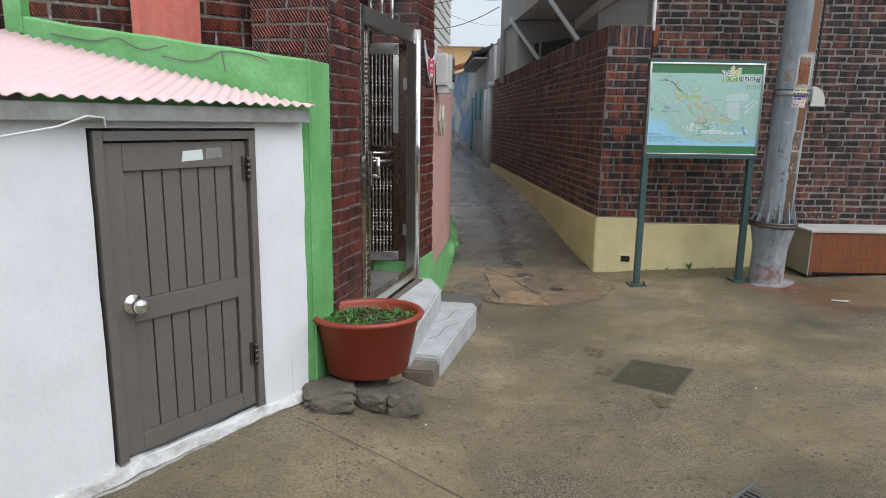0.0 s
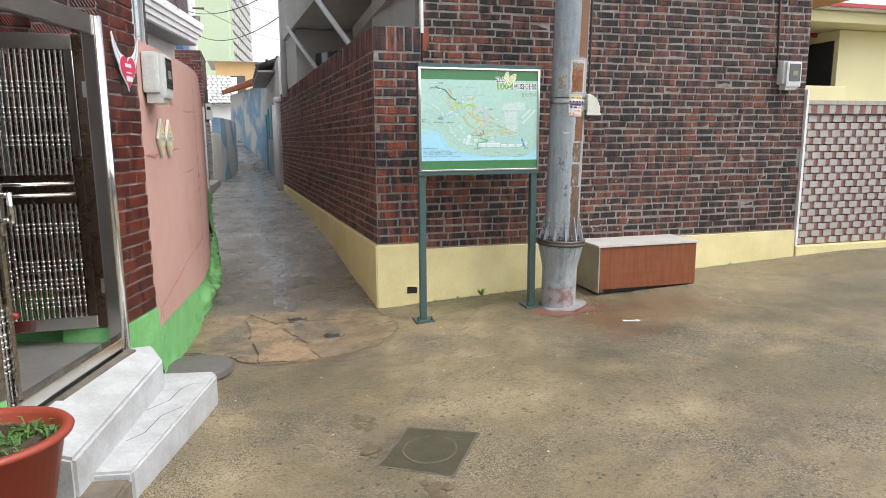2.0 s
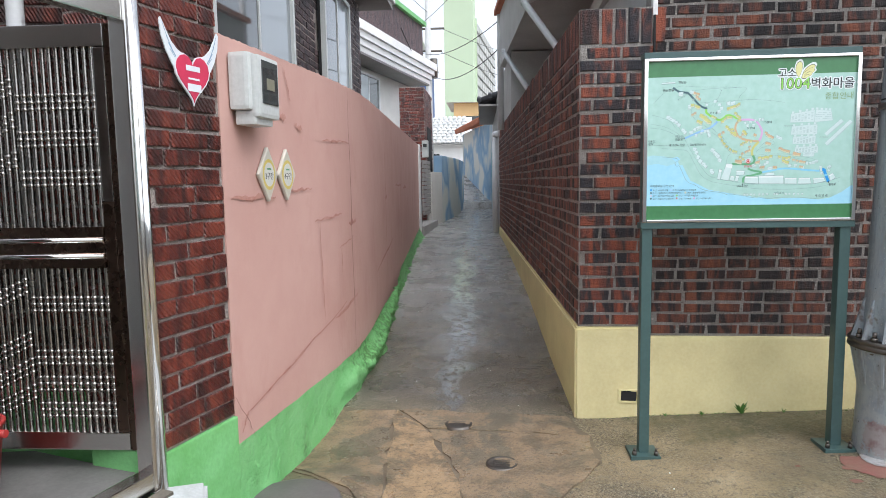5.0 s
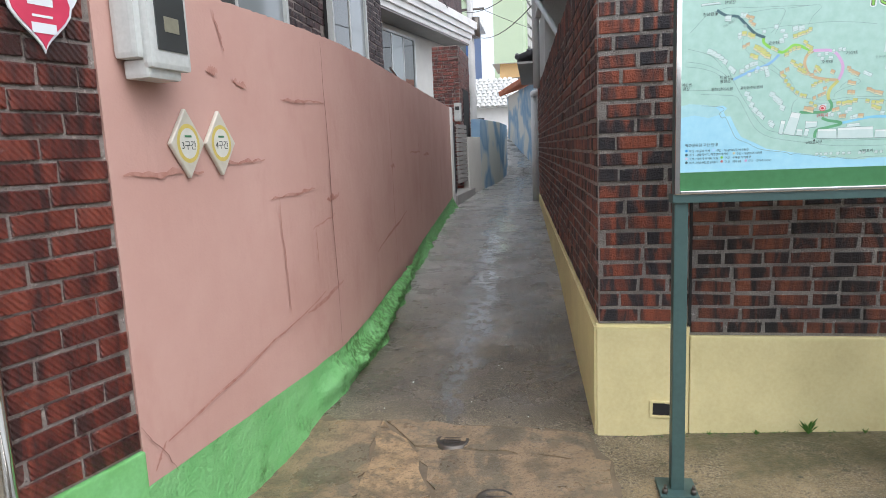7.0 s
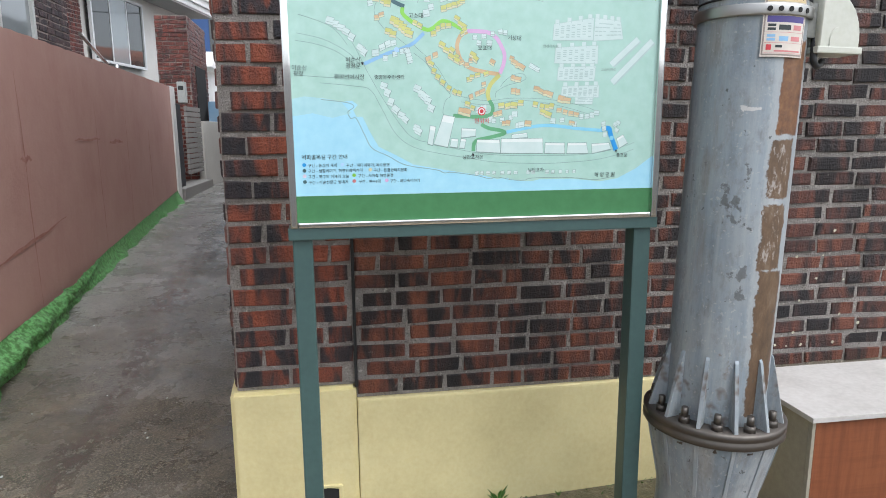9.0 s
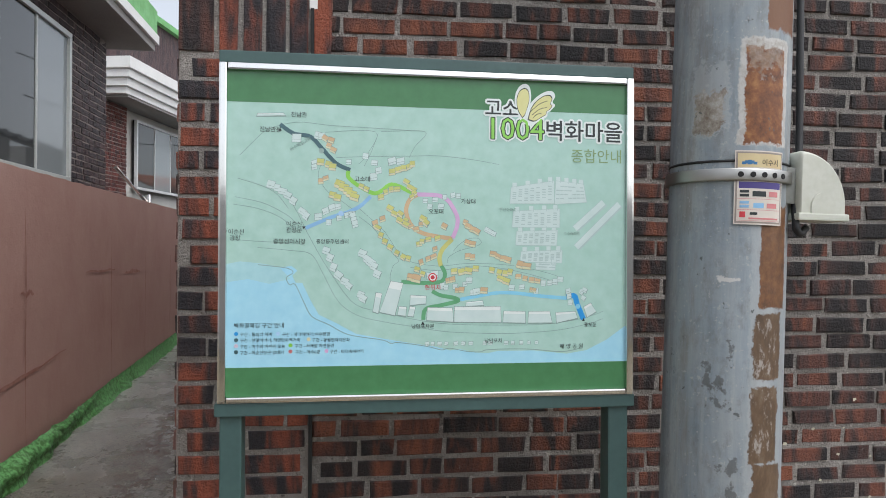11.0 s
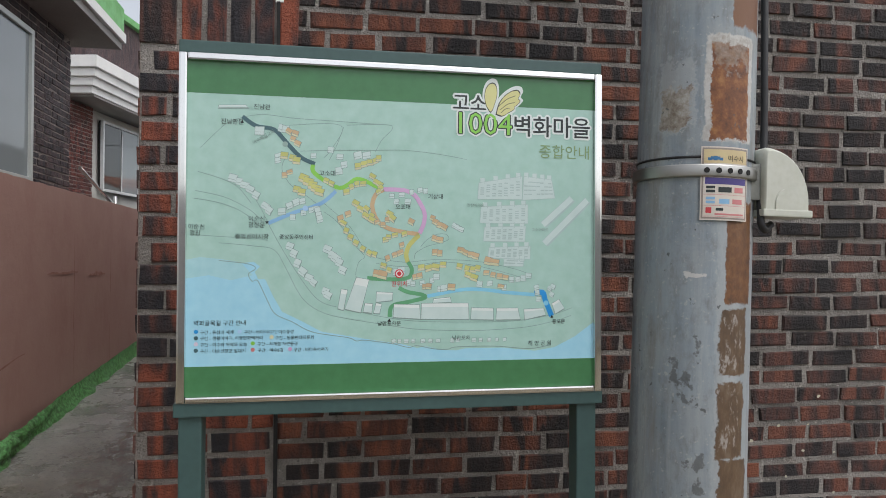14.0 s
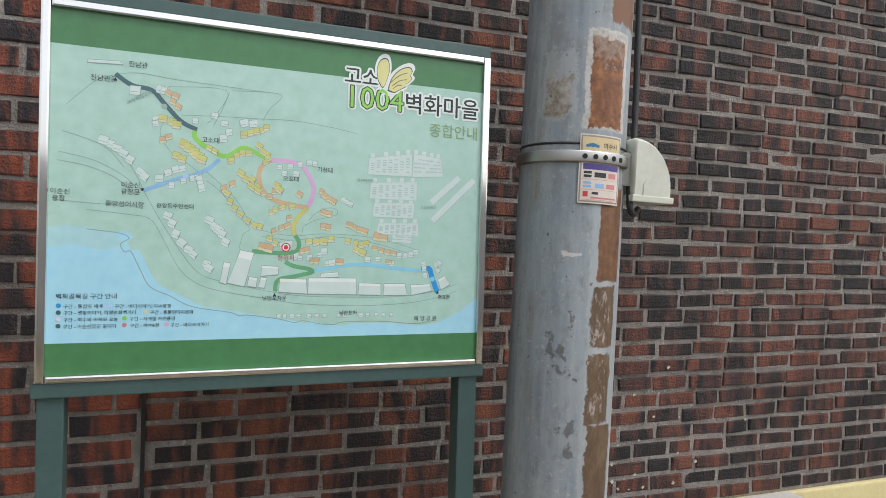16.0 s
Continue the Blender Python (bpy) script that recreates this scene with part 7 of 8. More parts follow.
# green wall behind the shed, with its end post on the facade line
green = thing("wall_green", "bright green painted parapet wall with cracked plaster", "wall", kind="structure")
bm = bmesh.new()
a, b = FAC(3.065), FAC(3.29)
add_prism(bm, [a, b, (b[0] - 0.14, b[1] + 0.05), (a[0] - 0.06, a[1] + 0.10)], 0.0, 1.722)
bmesh.ops.bevel(bm, geom=bm.edges[:], offset=0.003, segments=1, affect="EDGES")
part("end_post", bm, M_GREEN, green)
GR_M, GR_W = wall_frame((-1.80, 2.94), (-0.562, 3.074))
bm = bmesh.new()
n = 30
fr = []
for i in range(n + 1):
    u = GR_W * i / n
    zt = 1.875 + (1.722 - 1.875) * i / n + 0.006 * noise.noise((u * 6, 0, 0))
    d = 0.006 * noise.noise((u * 5, 4, 0))
    fr.append([bm.verts.new(c) for c in ((u, d, 0.0), (u, d, zt - 0.012), (u, d + 0.012, zt), (u, 0.14, zt + 0.004), (u, 0.14, 0.0))])
for p, q in zip(fr, fr[1:]):
    for k in range(4):
        bm.faces.new((p[k], q[k], q[k + 1], p[k + 1]))
part("parapet", bm, M_GREEN, green, m=GR_M)
for pts in ([(0.15, 1.80), (0.32, 1.775), (0.42, 1.79), (0.52, 1.745), (0.63, 1.765)], [(0.60, 1.72), (0.72, 1.70), (0.80, 1.715), (0.86, 1.745), (0.98, 1.735), (1.06, 1.71)], [(0.86, 1.745), (0.87, 1.66)]):
    c = ribbon("crack", pts, 0.006, crack_m, green, -0.009)
    c.matrix_basis = GR_M
box_part("tall_post", (-0.03, -0.01, 1.80, 0.04, 0.10, 3.0), M_GREEN, green, GR_M, 0.006)
box_part("grey_panel", (-1.2, 0.12, 1.60, -0.05, 0.16, 3.0), M_SOFFIT, green, GR_M)

HW_M, HW_W = wall_frame((-3.3, 2.16), (-0.86, 3.53))
housewall = thing("wall_house", "red-brown striped brick house wall above the green parapet", "wall", kind="structure")
box_part("wall_body", (0.0, 0.0, 0.0, HW_W, 0.2, 3.6), M_MORTAR_DARK, housewall, HW_M)
towel = thing("hanging_towel", "coral pink towel hanging on the brick wall", "towel", HW_M @ pose(HW_W - 0.65, -0.10, -0.08, 0, 0, 0))
bm = bmesh.new()
g = [[bm.verts.new((0.30 * i / 14, 0.018 * math.sin(i * 1.15) + 0.010 * noise.noise((i * 0.5, j * 0.3, 0)), 1.83 + 0.55 * j / 10 - 0.02 * i / 14)) for j in range(11)] for i in range(15)]
for a, b in zip(g, g[1:]):
    for j in range(10):
        bm.faces.new((a[j], b[j], b[j + 1], a[j + 1])).smooth = True
cloth = part("cloth", bm, paint("coral_towel", (0.62, 0.19, 0.15), 0.95, wear=(0.50, 0.13, 0.11), amount=0.6, scale=20.0, bump=0.6, grain=200.0), towel)
cloth.modifiers.new("thickness", "SOLIDIFY").thickness = 0.006
bm = bmesh.new()
g = [[bm.verts.new((0.30 * i / 14, 0.018 * math.sin(i * 1.15) - 0.008, 1.865 + 0.03 * j - 0.02 * i / 14)) for j in range(2)] for i in range(15)]
for a, b in zip(g, g[1:]):
    bm.faces.new((a[0], b[0], b[1], a[1])).smooth = True
part("printed_border", bm, plain("towel_border", (0.36, 0.33, 0.42), 0.9), towel, "grey printed border")
rail = thing("wall_rail", "thin rail that carries the towel on the brick wall", "rail")
bm = bmesh.new()
add_tube(bm, HW_M @ Vector((HW_W - 1.4, -0.10, 2.303)), HW_M @ Vector((HW_W - 0.1, -0.10, 2.303)), 0.010)
part("bar", bm, M_ZINC, rail)


# ---- things on the ground ----
def slab_on_ground(name, pts, mat, label, category, lift=0.012, group="", bevel=0.003):
    ob = thing(name, label, category, group=group)
    bm = bmesh.new()
    add_prism(bm, pts, [gz(x, y) - 0.03 for x, y in pts], [gz(x, y) + lift for x, y in pts])
    bmesh.ops.bevel(bm, geom=[e for e in bm.edges if e.verts[0].co.z > -1 and abs(e.verts[0].co.z - e.verts[1].co.z) < 0.02], offset=bevel, segments=1, affect="EDGES")
    part("slab", bm, mat, ob)
    return ob


def screed_mat(name, bare, skin, seed):
    """Thin screed: a sandy skin worn through to grey, damp and gritty."""
    n = Nodes(name, 0.4).world_space()
    where = n.math("ADD", n.noise(2.2, 6, 0.65, n.scaled(1.0, 1.0, seed), 0.8), n.math("MULTIPLY", n.math("SUBTRACT", n.noise(17.0, 5, 0.7), 0.5), 0.25))
    c = n.ramp(where, [(0.42, bare), (0.47, skin), (0.60, skin), (0.66, tuple(0.6 * a + 0.4 * b for a, b in zip(bare, skin)))])
    c = n.mix(n.ramp(n.noise(8.0, 6, 0.7), [(0.40, 0.6), (0.55, 0.0)]), c, col(0.085, 0.07, 0.048))
    c = n.mix(n.ramp(n.noise(70.0, 4, 0.7), [(0.36, 0.6), (0.48, 0.0)]), c, col(0.06, 0.05, 0.035))
    n.colour(c).rough(n.ramp(n.noise(3.0, 5, 0.6), [(0.38, 0.22), (0.62, 0.6)]))
    n.bump(n.math("ADD", n.noise(60.0, 5, 0.7), n.math("MULTIPLY", where, 3.0)), 0.5, 0.008)
    return n.mat


M_SAND = screed_mat("sandy_screed", col(0.19, 0.145, 0.09), col(0.37, 0.255, 0.145), 1.0)
M_SANDG = screed_mat("grey_screed", col(0.165, 0.135, 0.092), col(0.27, 0.195, 0.12), 2.0)


def ragged(pts, seed, amp=0.02):
    rnd, out = random.Random(seed), []
    for (x0, y0), (x1, y1) in zip(pts, pts[1:] + pts[:1]):
        n = max(1, int(math.hypot(x1 - x0, y1 - y0) / 0.09))
        for i in range(n):
            t = i / n
            out.append((x0 + (x1 - x0) * t + (rnd.uniform(-amp, amp) if i else 0), y0 + (y1 - y0) * t + (rnd.uniform(-amp, amp) if i else 0)))
    return out


patch = thing("screed_patch", "cracked sandy screed patch over the drain at the lane mouth", "paving")
M_SANDD = paint("screed_bed", (0.17, 0.13, 0.085), 0.5, wear=(0.09, 0.075, 0.055), amount=0.8, scale=6.0, bump=0.4)
for nm, pts, seed, amp, mat, lift in (
        ("bed", [(0.06, 5.60), (0.56, 5.25), (0.78, 5.20), (1.00, 5.18), (1.40, 5.28), (1.64, 5.62), (1.64, 5.95), (1.56, 6.20), (1.08, 6.27), (0.5, 6.30), (0.13, 6.32)], 9, 0.028, M_SANDD, 0.004),
        ("piece", [(0.07, 5.62), (0.57, 5.265), (0.515, 6.29), (0.14, 6.30)], 1, 0.024, M_SANDG, 0.010),
        ("piece", [(0.58, 5.26), (0.78, 5.22), (0.99, 5.20), (0.945, 5.33), (0.885, 5.63), (0.72, 6.06), (0.525, 6.29)], 2, 0.024, M_SAND, 0.013),
        ("piece", [(1.00, 5.20), (1.40, 5.30), (1.63, 5.62), (1.63, 5.95), (1.05, 6.04), (0.735, 6.07), (0.895, 5.64), (0.955, 5.34)], 4, 0.024, M_SANDG, 0.010),
        ("piece", [(0.73, 6.085), (1.05, 6.05), (1.57, 5.96), (1.55, 6.20), (1.08, 6.26), (0.54, 6.29)], 5, 0.020, M_SANDG, 0.011)):
    pts = ragged(pts, seed, amp)
    bm = bmesh.new()
    bm.faces.new([bm.verts.new((x, y, 0)) for x, y in pts])
    bmesh.ops.triangulate(bm, faces=bm.faces[:])
    bmesh.ops.subdivide_edges(bm, edges=bm.edges[:], cuts=7, use_grid_fill=True)
    rim = bmesh.ops.extrude_edge_only(bm, edges=[e for e in bm.edges if e.is_boundary])["geom"]
    rim = {v for v in rim if isinstance(v, bmesh.types.BMVert)}
    for v in bm.verts:
        v.co.z = gz(v.co.x, v.co.y) + (-0.03 if v in rim else lift + 0.0025 * noise.noise((v.co.x * 8, v.co.y * 8, seed)))
    bmesh.ops.recalc_face_normals(bm, faces=bm.faces[:])
    part(nm, bm, mat, patch)


def round_cover(at, r, label, mat=M_IRON):
    ob = thing("drain_cover", label, "cover", pose(at[0], at[1], gz(*at) + 0.009), "drain covers")
    bm = bmesh.new()
    add_lathe(bm, [(0.0, 0.002), (r * 0.80, 0.002), (r * 0.84, 0.006), (r, 0.006), (r + 0.006, -0.02)], 28)
    part("lid", bm, mat, ob)
    for k in range(3):
        bm = bmesh.new()
        add_box(bm, -r * 0.5, -0.004 + 0.022 * (k - 1), 0.0, r * 0.5, 0.004 + 0.022 * (k - 1), 0.006, bevel=0.001)
        part("rib", bm, mat, ob)


round_cover((0.905, 6.13), 0.078, "small round iron drain cover in the screed")
round_cover((1.145, 5.64), 0.080, "small round iron drain cover in the screed")

lid = thing("round_lid", "grey round lid lying beside the green wall foot", "lid", pose(0.205, 5.185, gz(0.205, 5.185) + 0.002))
bm = bmesh.new()
add_lathe(bm, [(0.0, 0.034), (0.195, 0.034), (0.212, 0.029), (0.218, 0.018), (0.218, -0.02)], 44)
part("disc", bm, M_DISC, lid)

q = [(1.316, 4.017), (1.645, 3.815), (1.401, 3.473), (1.085, 3.69)]
mh = thing("manhole_cover", "square worn concrete manhole cover set in the yard", "cover")
cx, cy = sum(p[0] for p in q) / 4, sum(p[1] for p in q) / 4
bm = bmesh.new()
add_prism(bm, q, [gz(*p) - 0.04 for p in q], [gz(*p) + 0.002 for p in q])
part("frame", bm, M_STONE, mh)
bm = bmesh.new()
q2 = [(cx + (x - cx) * 0.94, cy + (y - cy) * 0.94) for x, y in q]
add_prism(bm, q2, [gz(*p) - 0.03 for p in q2], [gz(*p) + 0.004 for p in q2])
part("lid", bm, paint("worn_cover_concrete", (0.075, 0.066, 0.036), 0.5, wear=(0.045, 0.040, 0.022), amount=0.7, scale=7.0, bump=0.4), mh)
bm = bmesh.new()
for i in range(26):
    a0, a1 = 2 * math.pi * i / 26, 2 * math.pi * (i + 1) / 26
    pts = [(cx + r * math.cos(a), cy + r * math.sin(a)) for r, a in ((0.137, a0), (0.137, a1), (0.126, a1), (0.126, a0))]
    bm.faces.new([bm.verts.new((x, y, gz(x, y) + 0.0062)) for x, y in pts])
part("ring_groove", bm, M_STONE, mh)

gr = thing("drain_grate", "steel drain grate in the yard", "grate", pose(1.43, 2.42, gz(1.43, 2.42), 0, 0, 38))
for dims in ((-0.17, -0.14, -0.02, 0.17, -0.125, 0.008), (-0.17, 0.125, -0.02, 0.17, 0.14, 0.008), (-0.17, -0.124, -0.02, -0.155, 0.124, 0.008), (0.155, -0.124, -0.02, 0.17, 0.124, 0.008)):
    box_part("frame_bar", dims, M_ZINC, gr)
for k in range(11):
    box_part("bar", (-0.14 + 0.028 * k - 0.004, -0.124, -0.015, -0.14 + 0.028 * k + 0.004, 0.124, 0.006), M_ZINC, gr)
# black sheet just under the bars, painted as the shade of the pit
box_part("pit", (-0.16, -0.13, -0.02, 0.16, 0.13, 0.0015), M_DARK, gr)

# red and rust stains of spilt paint round the pole, small white litter
bm = bmesh.new()
rnd = random.Random(21)
def stain_disc(cx, cy, rx, ry, seed, z=0.004):
    pts = []
    for i in range(26):
        a = 2 * math.pi * i / 26
        k = 1 + 0.35 * noise.noise((math.cos(a) * 1.6, math.sin(a) * 1.6, seed)) + 0.12 * noise.noise((math.cos(a) * 6, math.sin(a) * 6, seed))
        pts.append((cx + rx * k * math.cos(a), cy + ry * k * math.sin(a)))
    c = bm.verts.new((cx, cy, gz(cx, cy) + z))
    v = [bm.verts.new((x, y, gz(x, y) + z)) for x, y in pts]
    for i in range(26):
        bm.faces.new((c, v[i], v[(i + 1) % 26]))
stain_disc(2.93, 5.50, 0.20, 0.13, 3.0)
for i in range(40):
    sd, sa, sr = abs(rnd.gauss(0.16, 0.07)), rnd.uniform(3.0, 6.4), rnd.uniform(0.006, 0.022)
    stain_disc(3.0 + 1.4 * sd * math.cos(sa), 5.50 + sd * math.sin(sa), sr * 1.4, sr, 50.0 + i, 0.0034)
stain_disc(3.10, 5.42, 0.10, 0.07, 9.0)
st = thing("paint_spill", "faded dull red paint spill round the pole foot", "stain")
part("stain", bm, paint("dull_red_stain", (0.22, 0.085, 0.07), 0.5, wear=(0.20, 0.14, 0.10), amount=0.8, scale=9.0), st)
bm = bmesh.new()
stain_disc(3.02, 5.60, 0.20, 0.17, 5.0, 0.007)
part("cement_collar", bm, paint("cement_collar", (0.30, 0.30, 0.30), 0.8, wear=(0.2, 0.15, 0.13), amount=0.7, scale=12.0, bump=0.5), st, "grey cement smear")

for sx, sy, sr, seed in ((1.10, 4.17, 0.075, 31.0), (1.09, 3.85, 0.06, 37.0), (1.30, 3.42, 0.06, 41.0)):
    bm = bmesh.new()
    for i in range(16):
        d, a = sr * rnd.random(), rnd.uniform(0, 6.3)
        r = rnd.uniform(0.006, 0.026)
        stain_disc(sx + d * math.cos(a), sy + 1.4 * d * math.sin(a), r, r * 1.3, seed + i, 0.003 + 0.0002 * i)
    part("stain", bm, paint("brown_puddle_stain", (0.115, 0.085, 0.048), 0.5, wear=(0.20, 0.155, 0.09), amount=0.9, scale=16.0), thing("damp_stain", "dark brown damp stain beside the manhole cover", "stain", group="damp stains"))
bm = bmesh.new()
for i in range(70):
    x, y = rnd.uniform(-0.2, 5.5), rnd.uniform(2.2, 6.0)
    if i < 30:
        x, y = rnd.uniform(0.35, 1.5), rnd.uniform(6.3, 10.5)
    s = rnd.uniform(0.002, 0.006)
    z = gz(x, y) + 0.003
    a = rnd.uniform(0, 3)
    add_box(bm, -s, -s * 0.6, 0, s, s * 0.6, 0.004, pose(x, y, z, 0, 0, math.degrees(a)))
tagged(part("litter", bm, P_WHITE, None, "small white paper scraps scattered on the concrete"), category="litter", kind="stuff")
bm = bmesh.new()
add_box(bm, -0.045, -0.012, 0, 0.045, 0.012, 0.004, pose(3.28, 5.02, gz(3.28, 5.02) + 0.004, 0, 0, -25))
add_box(bm, -0.02, -0.02, 0, 0.02, 0.012, 0.004, pose(3.33, 5.0, gz(3.33, 5.0) + 0.006, 0, 0, 30))
tagged(part("paper_scrap", bm, P_WHITE, None, "crumpled white paper scrap near the pole"), category="litter")

# weeds along the plinth and the lane
rnd = random.Random(17)
for wx, s in ((2.52, 0.05), (2.30, 0.022), (3.2, 0.02), (2.10, 0.018), (2.75, 0.018), (4.55, 0.03), (5.1, 0.02)):
    p = HOUSE_M @ Vector((wx - 2.015, -0.045, 0))
    weed = thing("weed", "small green weed at the foot of the plinth", "weed", pose(p.x, p.y, gz(p.x, p.y)), "plinth weeds")
    bm = bmesh.new()
    for k in range(12):
        a = rnd.uniform(math.pi, 2 * math.pi)
        l, h = s * rnd.uniform(0.5, 1.0), s * rnd.uniform(0.6, 1.6)
        o, sd = Vector((math.cos(a), math.sin(a) * 0.6, 0)), Vector((-math.sin(a), math.cos(a), 0)) * s * 0.14
        v = [bm.verts.new(c) for c in (Vector((0, 0, 0)), o * l * 0.55 + sd + Vector((0, 0, h * 0.7)), o * l + Vector((0, 0, h)), o * l * 0.55 - sd + Vector((0, 0, h * 0.7)))]
        bm.faces.new(v)
    part("leaves", bm, M_GRASS, weed)
bm = bmesh.new()
for i in range(700):
    u = rnd.random() * (HOUSE_W + 0.3)
    p = HOUSE_M @ Vector((u - 0.3, -0.026 - abs(rnd.gauss(0, 0.018)), 0))
    s = rnd.uniform(0.003, 0.010)
    z = gz(p.x, p.y)
    v = [bm.verts.new((p.x + rnd.uniform(-s, s), p.y + rnd.uniform(-s, s) * 0.5, z + rnd.uniform(0, s * 1.4))) for _ in range(3)]
    bm.faces.new(v)
tagged(part("moss", bm, M_MOSS, None, "thin line of moss where the plinth meets the ground"), category="moss", kind="stuff")
cr = thing("slab_joint", "open joint between two concrete slabs near the shed", "crack")
bm = bmesh.new()
prev = None
for i in range(24):
    t = i / 23
    x, y = -0.62 + 1.35 * t + 0.015 * noise.noise((t * 9, 0, 0)), 2.78 - 0.55 * t + 0.02 * noise.noise((t * 7, 3, 0))
    cur = (bm.verts.new((x, y, gz(x, y) + 0.003)), bm.verts.new((x + 0.004, y + 0.006 + 0.006 * noise.noise((t * 20, 1, 1)), gz(x, y) + 0.003)))
    if prev:
        bm.faces.new((prev[0], cur[0], cur[1], prev[1]))
    prev = cur
part("joint", bm, M_STONE, cr)


# ---- pierced block wall and the yellow house to the right ----
LAT_M, LAT_W = wall_frame((5.895, 6.150), (8.46, 6.078))
lattice = thing("wall_lattice", "white and red-brown pierced brick screen wall on a cream base", "wall", kind="structure")
box_part("base", (0.0, -0.06, -0.2, LAT_W, 0.16, 0.345), M_YELLOW, lattice, LAT_M, 0.01)
box_part("backing", (0.0, 0.050, 0.346, LAT_W, 0.14, 1.70), M_WHITE_TRIM, lattice, LAT_M)
box_part("end_strip", (-0.028, -0.07, 0.35, -0.003, 0.14, 1.90), M_WHITE_TRIM, lattice, LAT_M)
red_block = paint("screen_brick", (0.24, 0.115, 0.095), 0.75, wear=(0.13, 0.06, 0.05), amount=0.8, scale=14.0, bump=0.4)
white_block = paint("white_screen_block", (0.40, 0.375, 0.35), 0.8, amount=0.5, scale=9.0)
bw, bh = 0.150, 0.0725
kk = 0
for r in range(18):
    z = 0.352 + bh * r
    for c in range(17):
        u = 0.008 + bw * c + (bw / 2 if r % 2 else 0.0)
        if u + bw > LAT_W:
            continue
        for a, b, mt, nm, dy in ((0.0, 0.098, white_block, "block", 0.0), (0.101, 0.147, red_block, "brick", 0.008)):
            key = ("lat", nm)
            if key not in BRICKS:
                bm = bmesh.new()
                add_box(bm, a, 0, 0.004, b, 0.030, bh - 0.005)
                BRICKS[key] = mesh_of(bm, mt, nm)
            ob = new(nm, BRICKS[key])
            ob.parent = lattice
            ob.matrix_basis = LAT_M @ pose(u, dy, z)
for r, (z, h, dy) in enumerate(((1.672, 0.085, -0.02), (1.760, 0.04, -0.03))):
    for c in range(17):
        u = 0.004 + bw * c
        if u + bw > LAT_W:
            continue
        for a, b, mt, nm in ((0.0, 0.075, white_block, "coping_brick"), (0.078, 0.147, red_block if r == 0 else white_block, "coping_brick")):
            key = ("cop", r, a)
            if key not in BRICKS:
                bm = bmesh.new()
                add_box(bm, a, 0, 0, b, 0.13, h)
                BRICKS[key] = mesh_of(bm, mt, nm)
            ob = new(nm, BRICKS[key])
            ob.parent = lattice
            ob.matrix_basis = LAT_M @ pose(u, dy, z)

yh = thing("yellow_house", "pale yellow house with an orange eave behind the screen wall", "house")
box_part("wall", (9.35, 9.0, 0.0, 14.5, 13.0, 3.05), M_PALEYEL, yh)
# near-black wall colour carries the shade of the recess under the roof
box_part("recess_wall", (7.2, 9.9, 0.0, 9.34, 10.1, 3.05), M_ROOFBLACK, yh)
box_part("parapet", (7.2, 8.8, 0.0, 9.34, 8.95, 2.20), M_PALEYEL, yh, bevel=0.02)
box_part("flat_roof", (7.4, 8.55, 3.06, 15.0, 13.2, 3.22), M_PALEYEL, yh, bevel=0.02)
bm = bmesh.new()
add_prism(bm, [(7.2, 8.4), (15.2, 8.4), (15.2, 13.4), (7.2, 13.4)], 3.225, [3.30, 3.30, 4.1, 4.1])
part("white_roof", bm, M_WHITE_TRIM, yh)
# black sheet on the wall, painted as the shade inside the opening
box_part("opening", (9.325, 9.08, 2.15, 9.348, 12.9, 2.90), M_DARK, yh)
box_part("roof_edge", (7.2, 8.37, 3.24, 15.2, 8.398, 3.29), M_RED, yh)
eave = thing("timber_eave", "orange timber eave of the neighbouring roof", "roof")
bm = bmesh.new()
add_prism(bm, [(6.1, 6.9), (7.9, 6.9), (7.9, 8.3), (6.1, 8.3)], [2.98, 3.12, 3.12, 2.98], [3.10, 3.24, 3.24, 3.10])
part("board", bm, paint("orange_varnish", (0.50, 0.235, 0.075), 0.5, wear=(0.36, 0.15, 0.05), amount=0.5, scale=3.0), eave)
bm = bmesh.new()
add_box(bm, 6.1, 9.41, 3.0, 12.0, 9.47, 3.12)
part("red_edge", bm, M_RED, eave)


# ---- upper part of the brick house over the lane ----
up = thing("upper_storey", "pale grey rendered upper storey overhanging the lane wall", "building")
L = lambda u, v: tuple((LANE_M @ Vector((LANE_W - u, v, 0)))[:2])
bm = bmesh.new()
add_prism(bm, [L(0.05, 0.50), L(2.2, 0.50), L(2.2, 4.0), L(0.05, 4.0)], 2.0, 3.6)
part("wall", bm, M_GREY_WALL, up)
bm = bmesh.new()
add_prism(bm, [L(-0.02, 0.30), L(2.35, 0.02), L(6.6, -0.08), L(6.6, 4.0), L(-0.02, 4.0)], [3.20, 3.15, 3.15, 3.15, 3.20], [3.30, 3.75, 3.95, 3.95, 3.30])
part("balcony", bm, M_GREY_WALL, up, "grey rendered balcony slab")
bm = bmesh.new()
add_prism(bm, [L(5.3, 0.0), L(8.0, 0.0), L(8.0, 4.0), L(5.3, 4.0)], 2.2, 3.145)
part("side_wall", bm, M_GREY_WALL, up)
box_part("window", (0, -0.01, 2.32, 0.9, 0.05, 2.78), M_GLASS, up, wall_frame(L(5.28, 0.3), L(4.2, 0.9))[0])
bm = bmesh.new()
add_prism(bm, [L(2.3, -0.06), L(6.7, -0.16), L(6.7, 4.0), L(2.3, 4.0)], [3.76, 3.955, 3.955, 3.76], [3.84, 4.03, 4.03, 3.84])
part("roof_edge", bm, M_ORANGE, up, "red-brown roof edging")


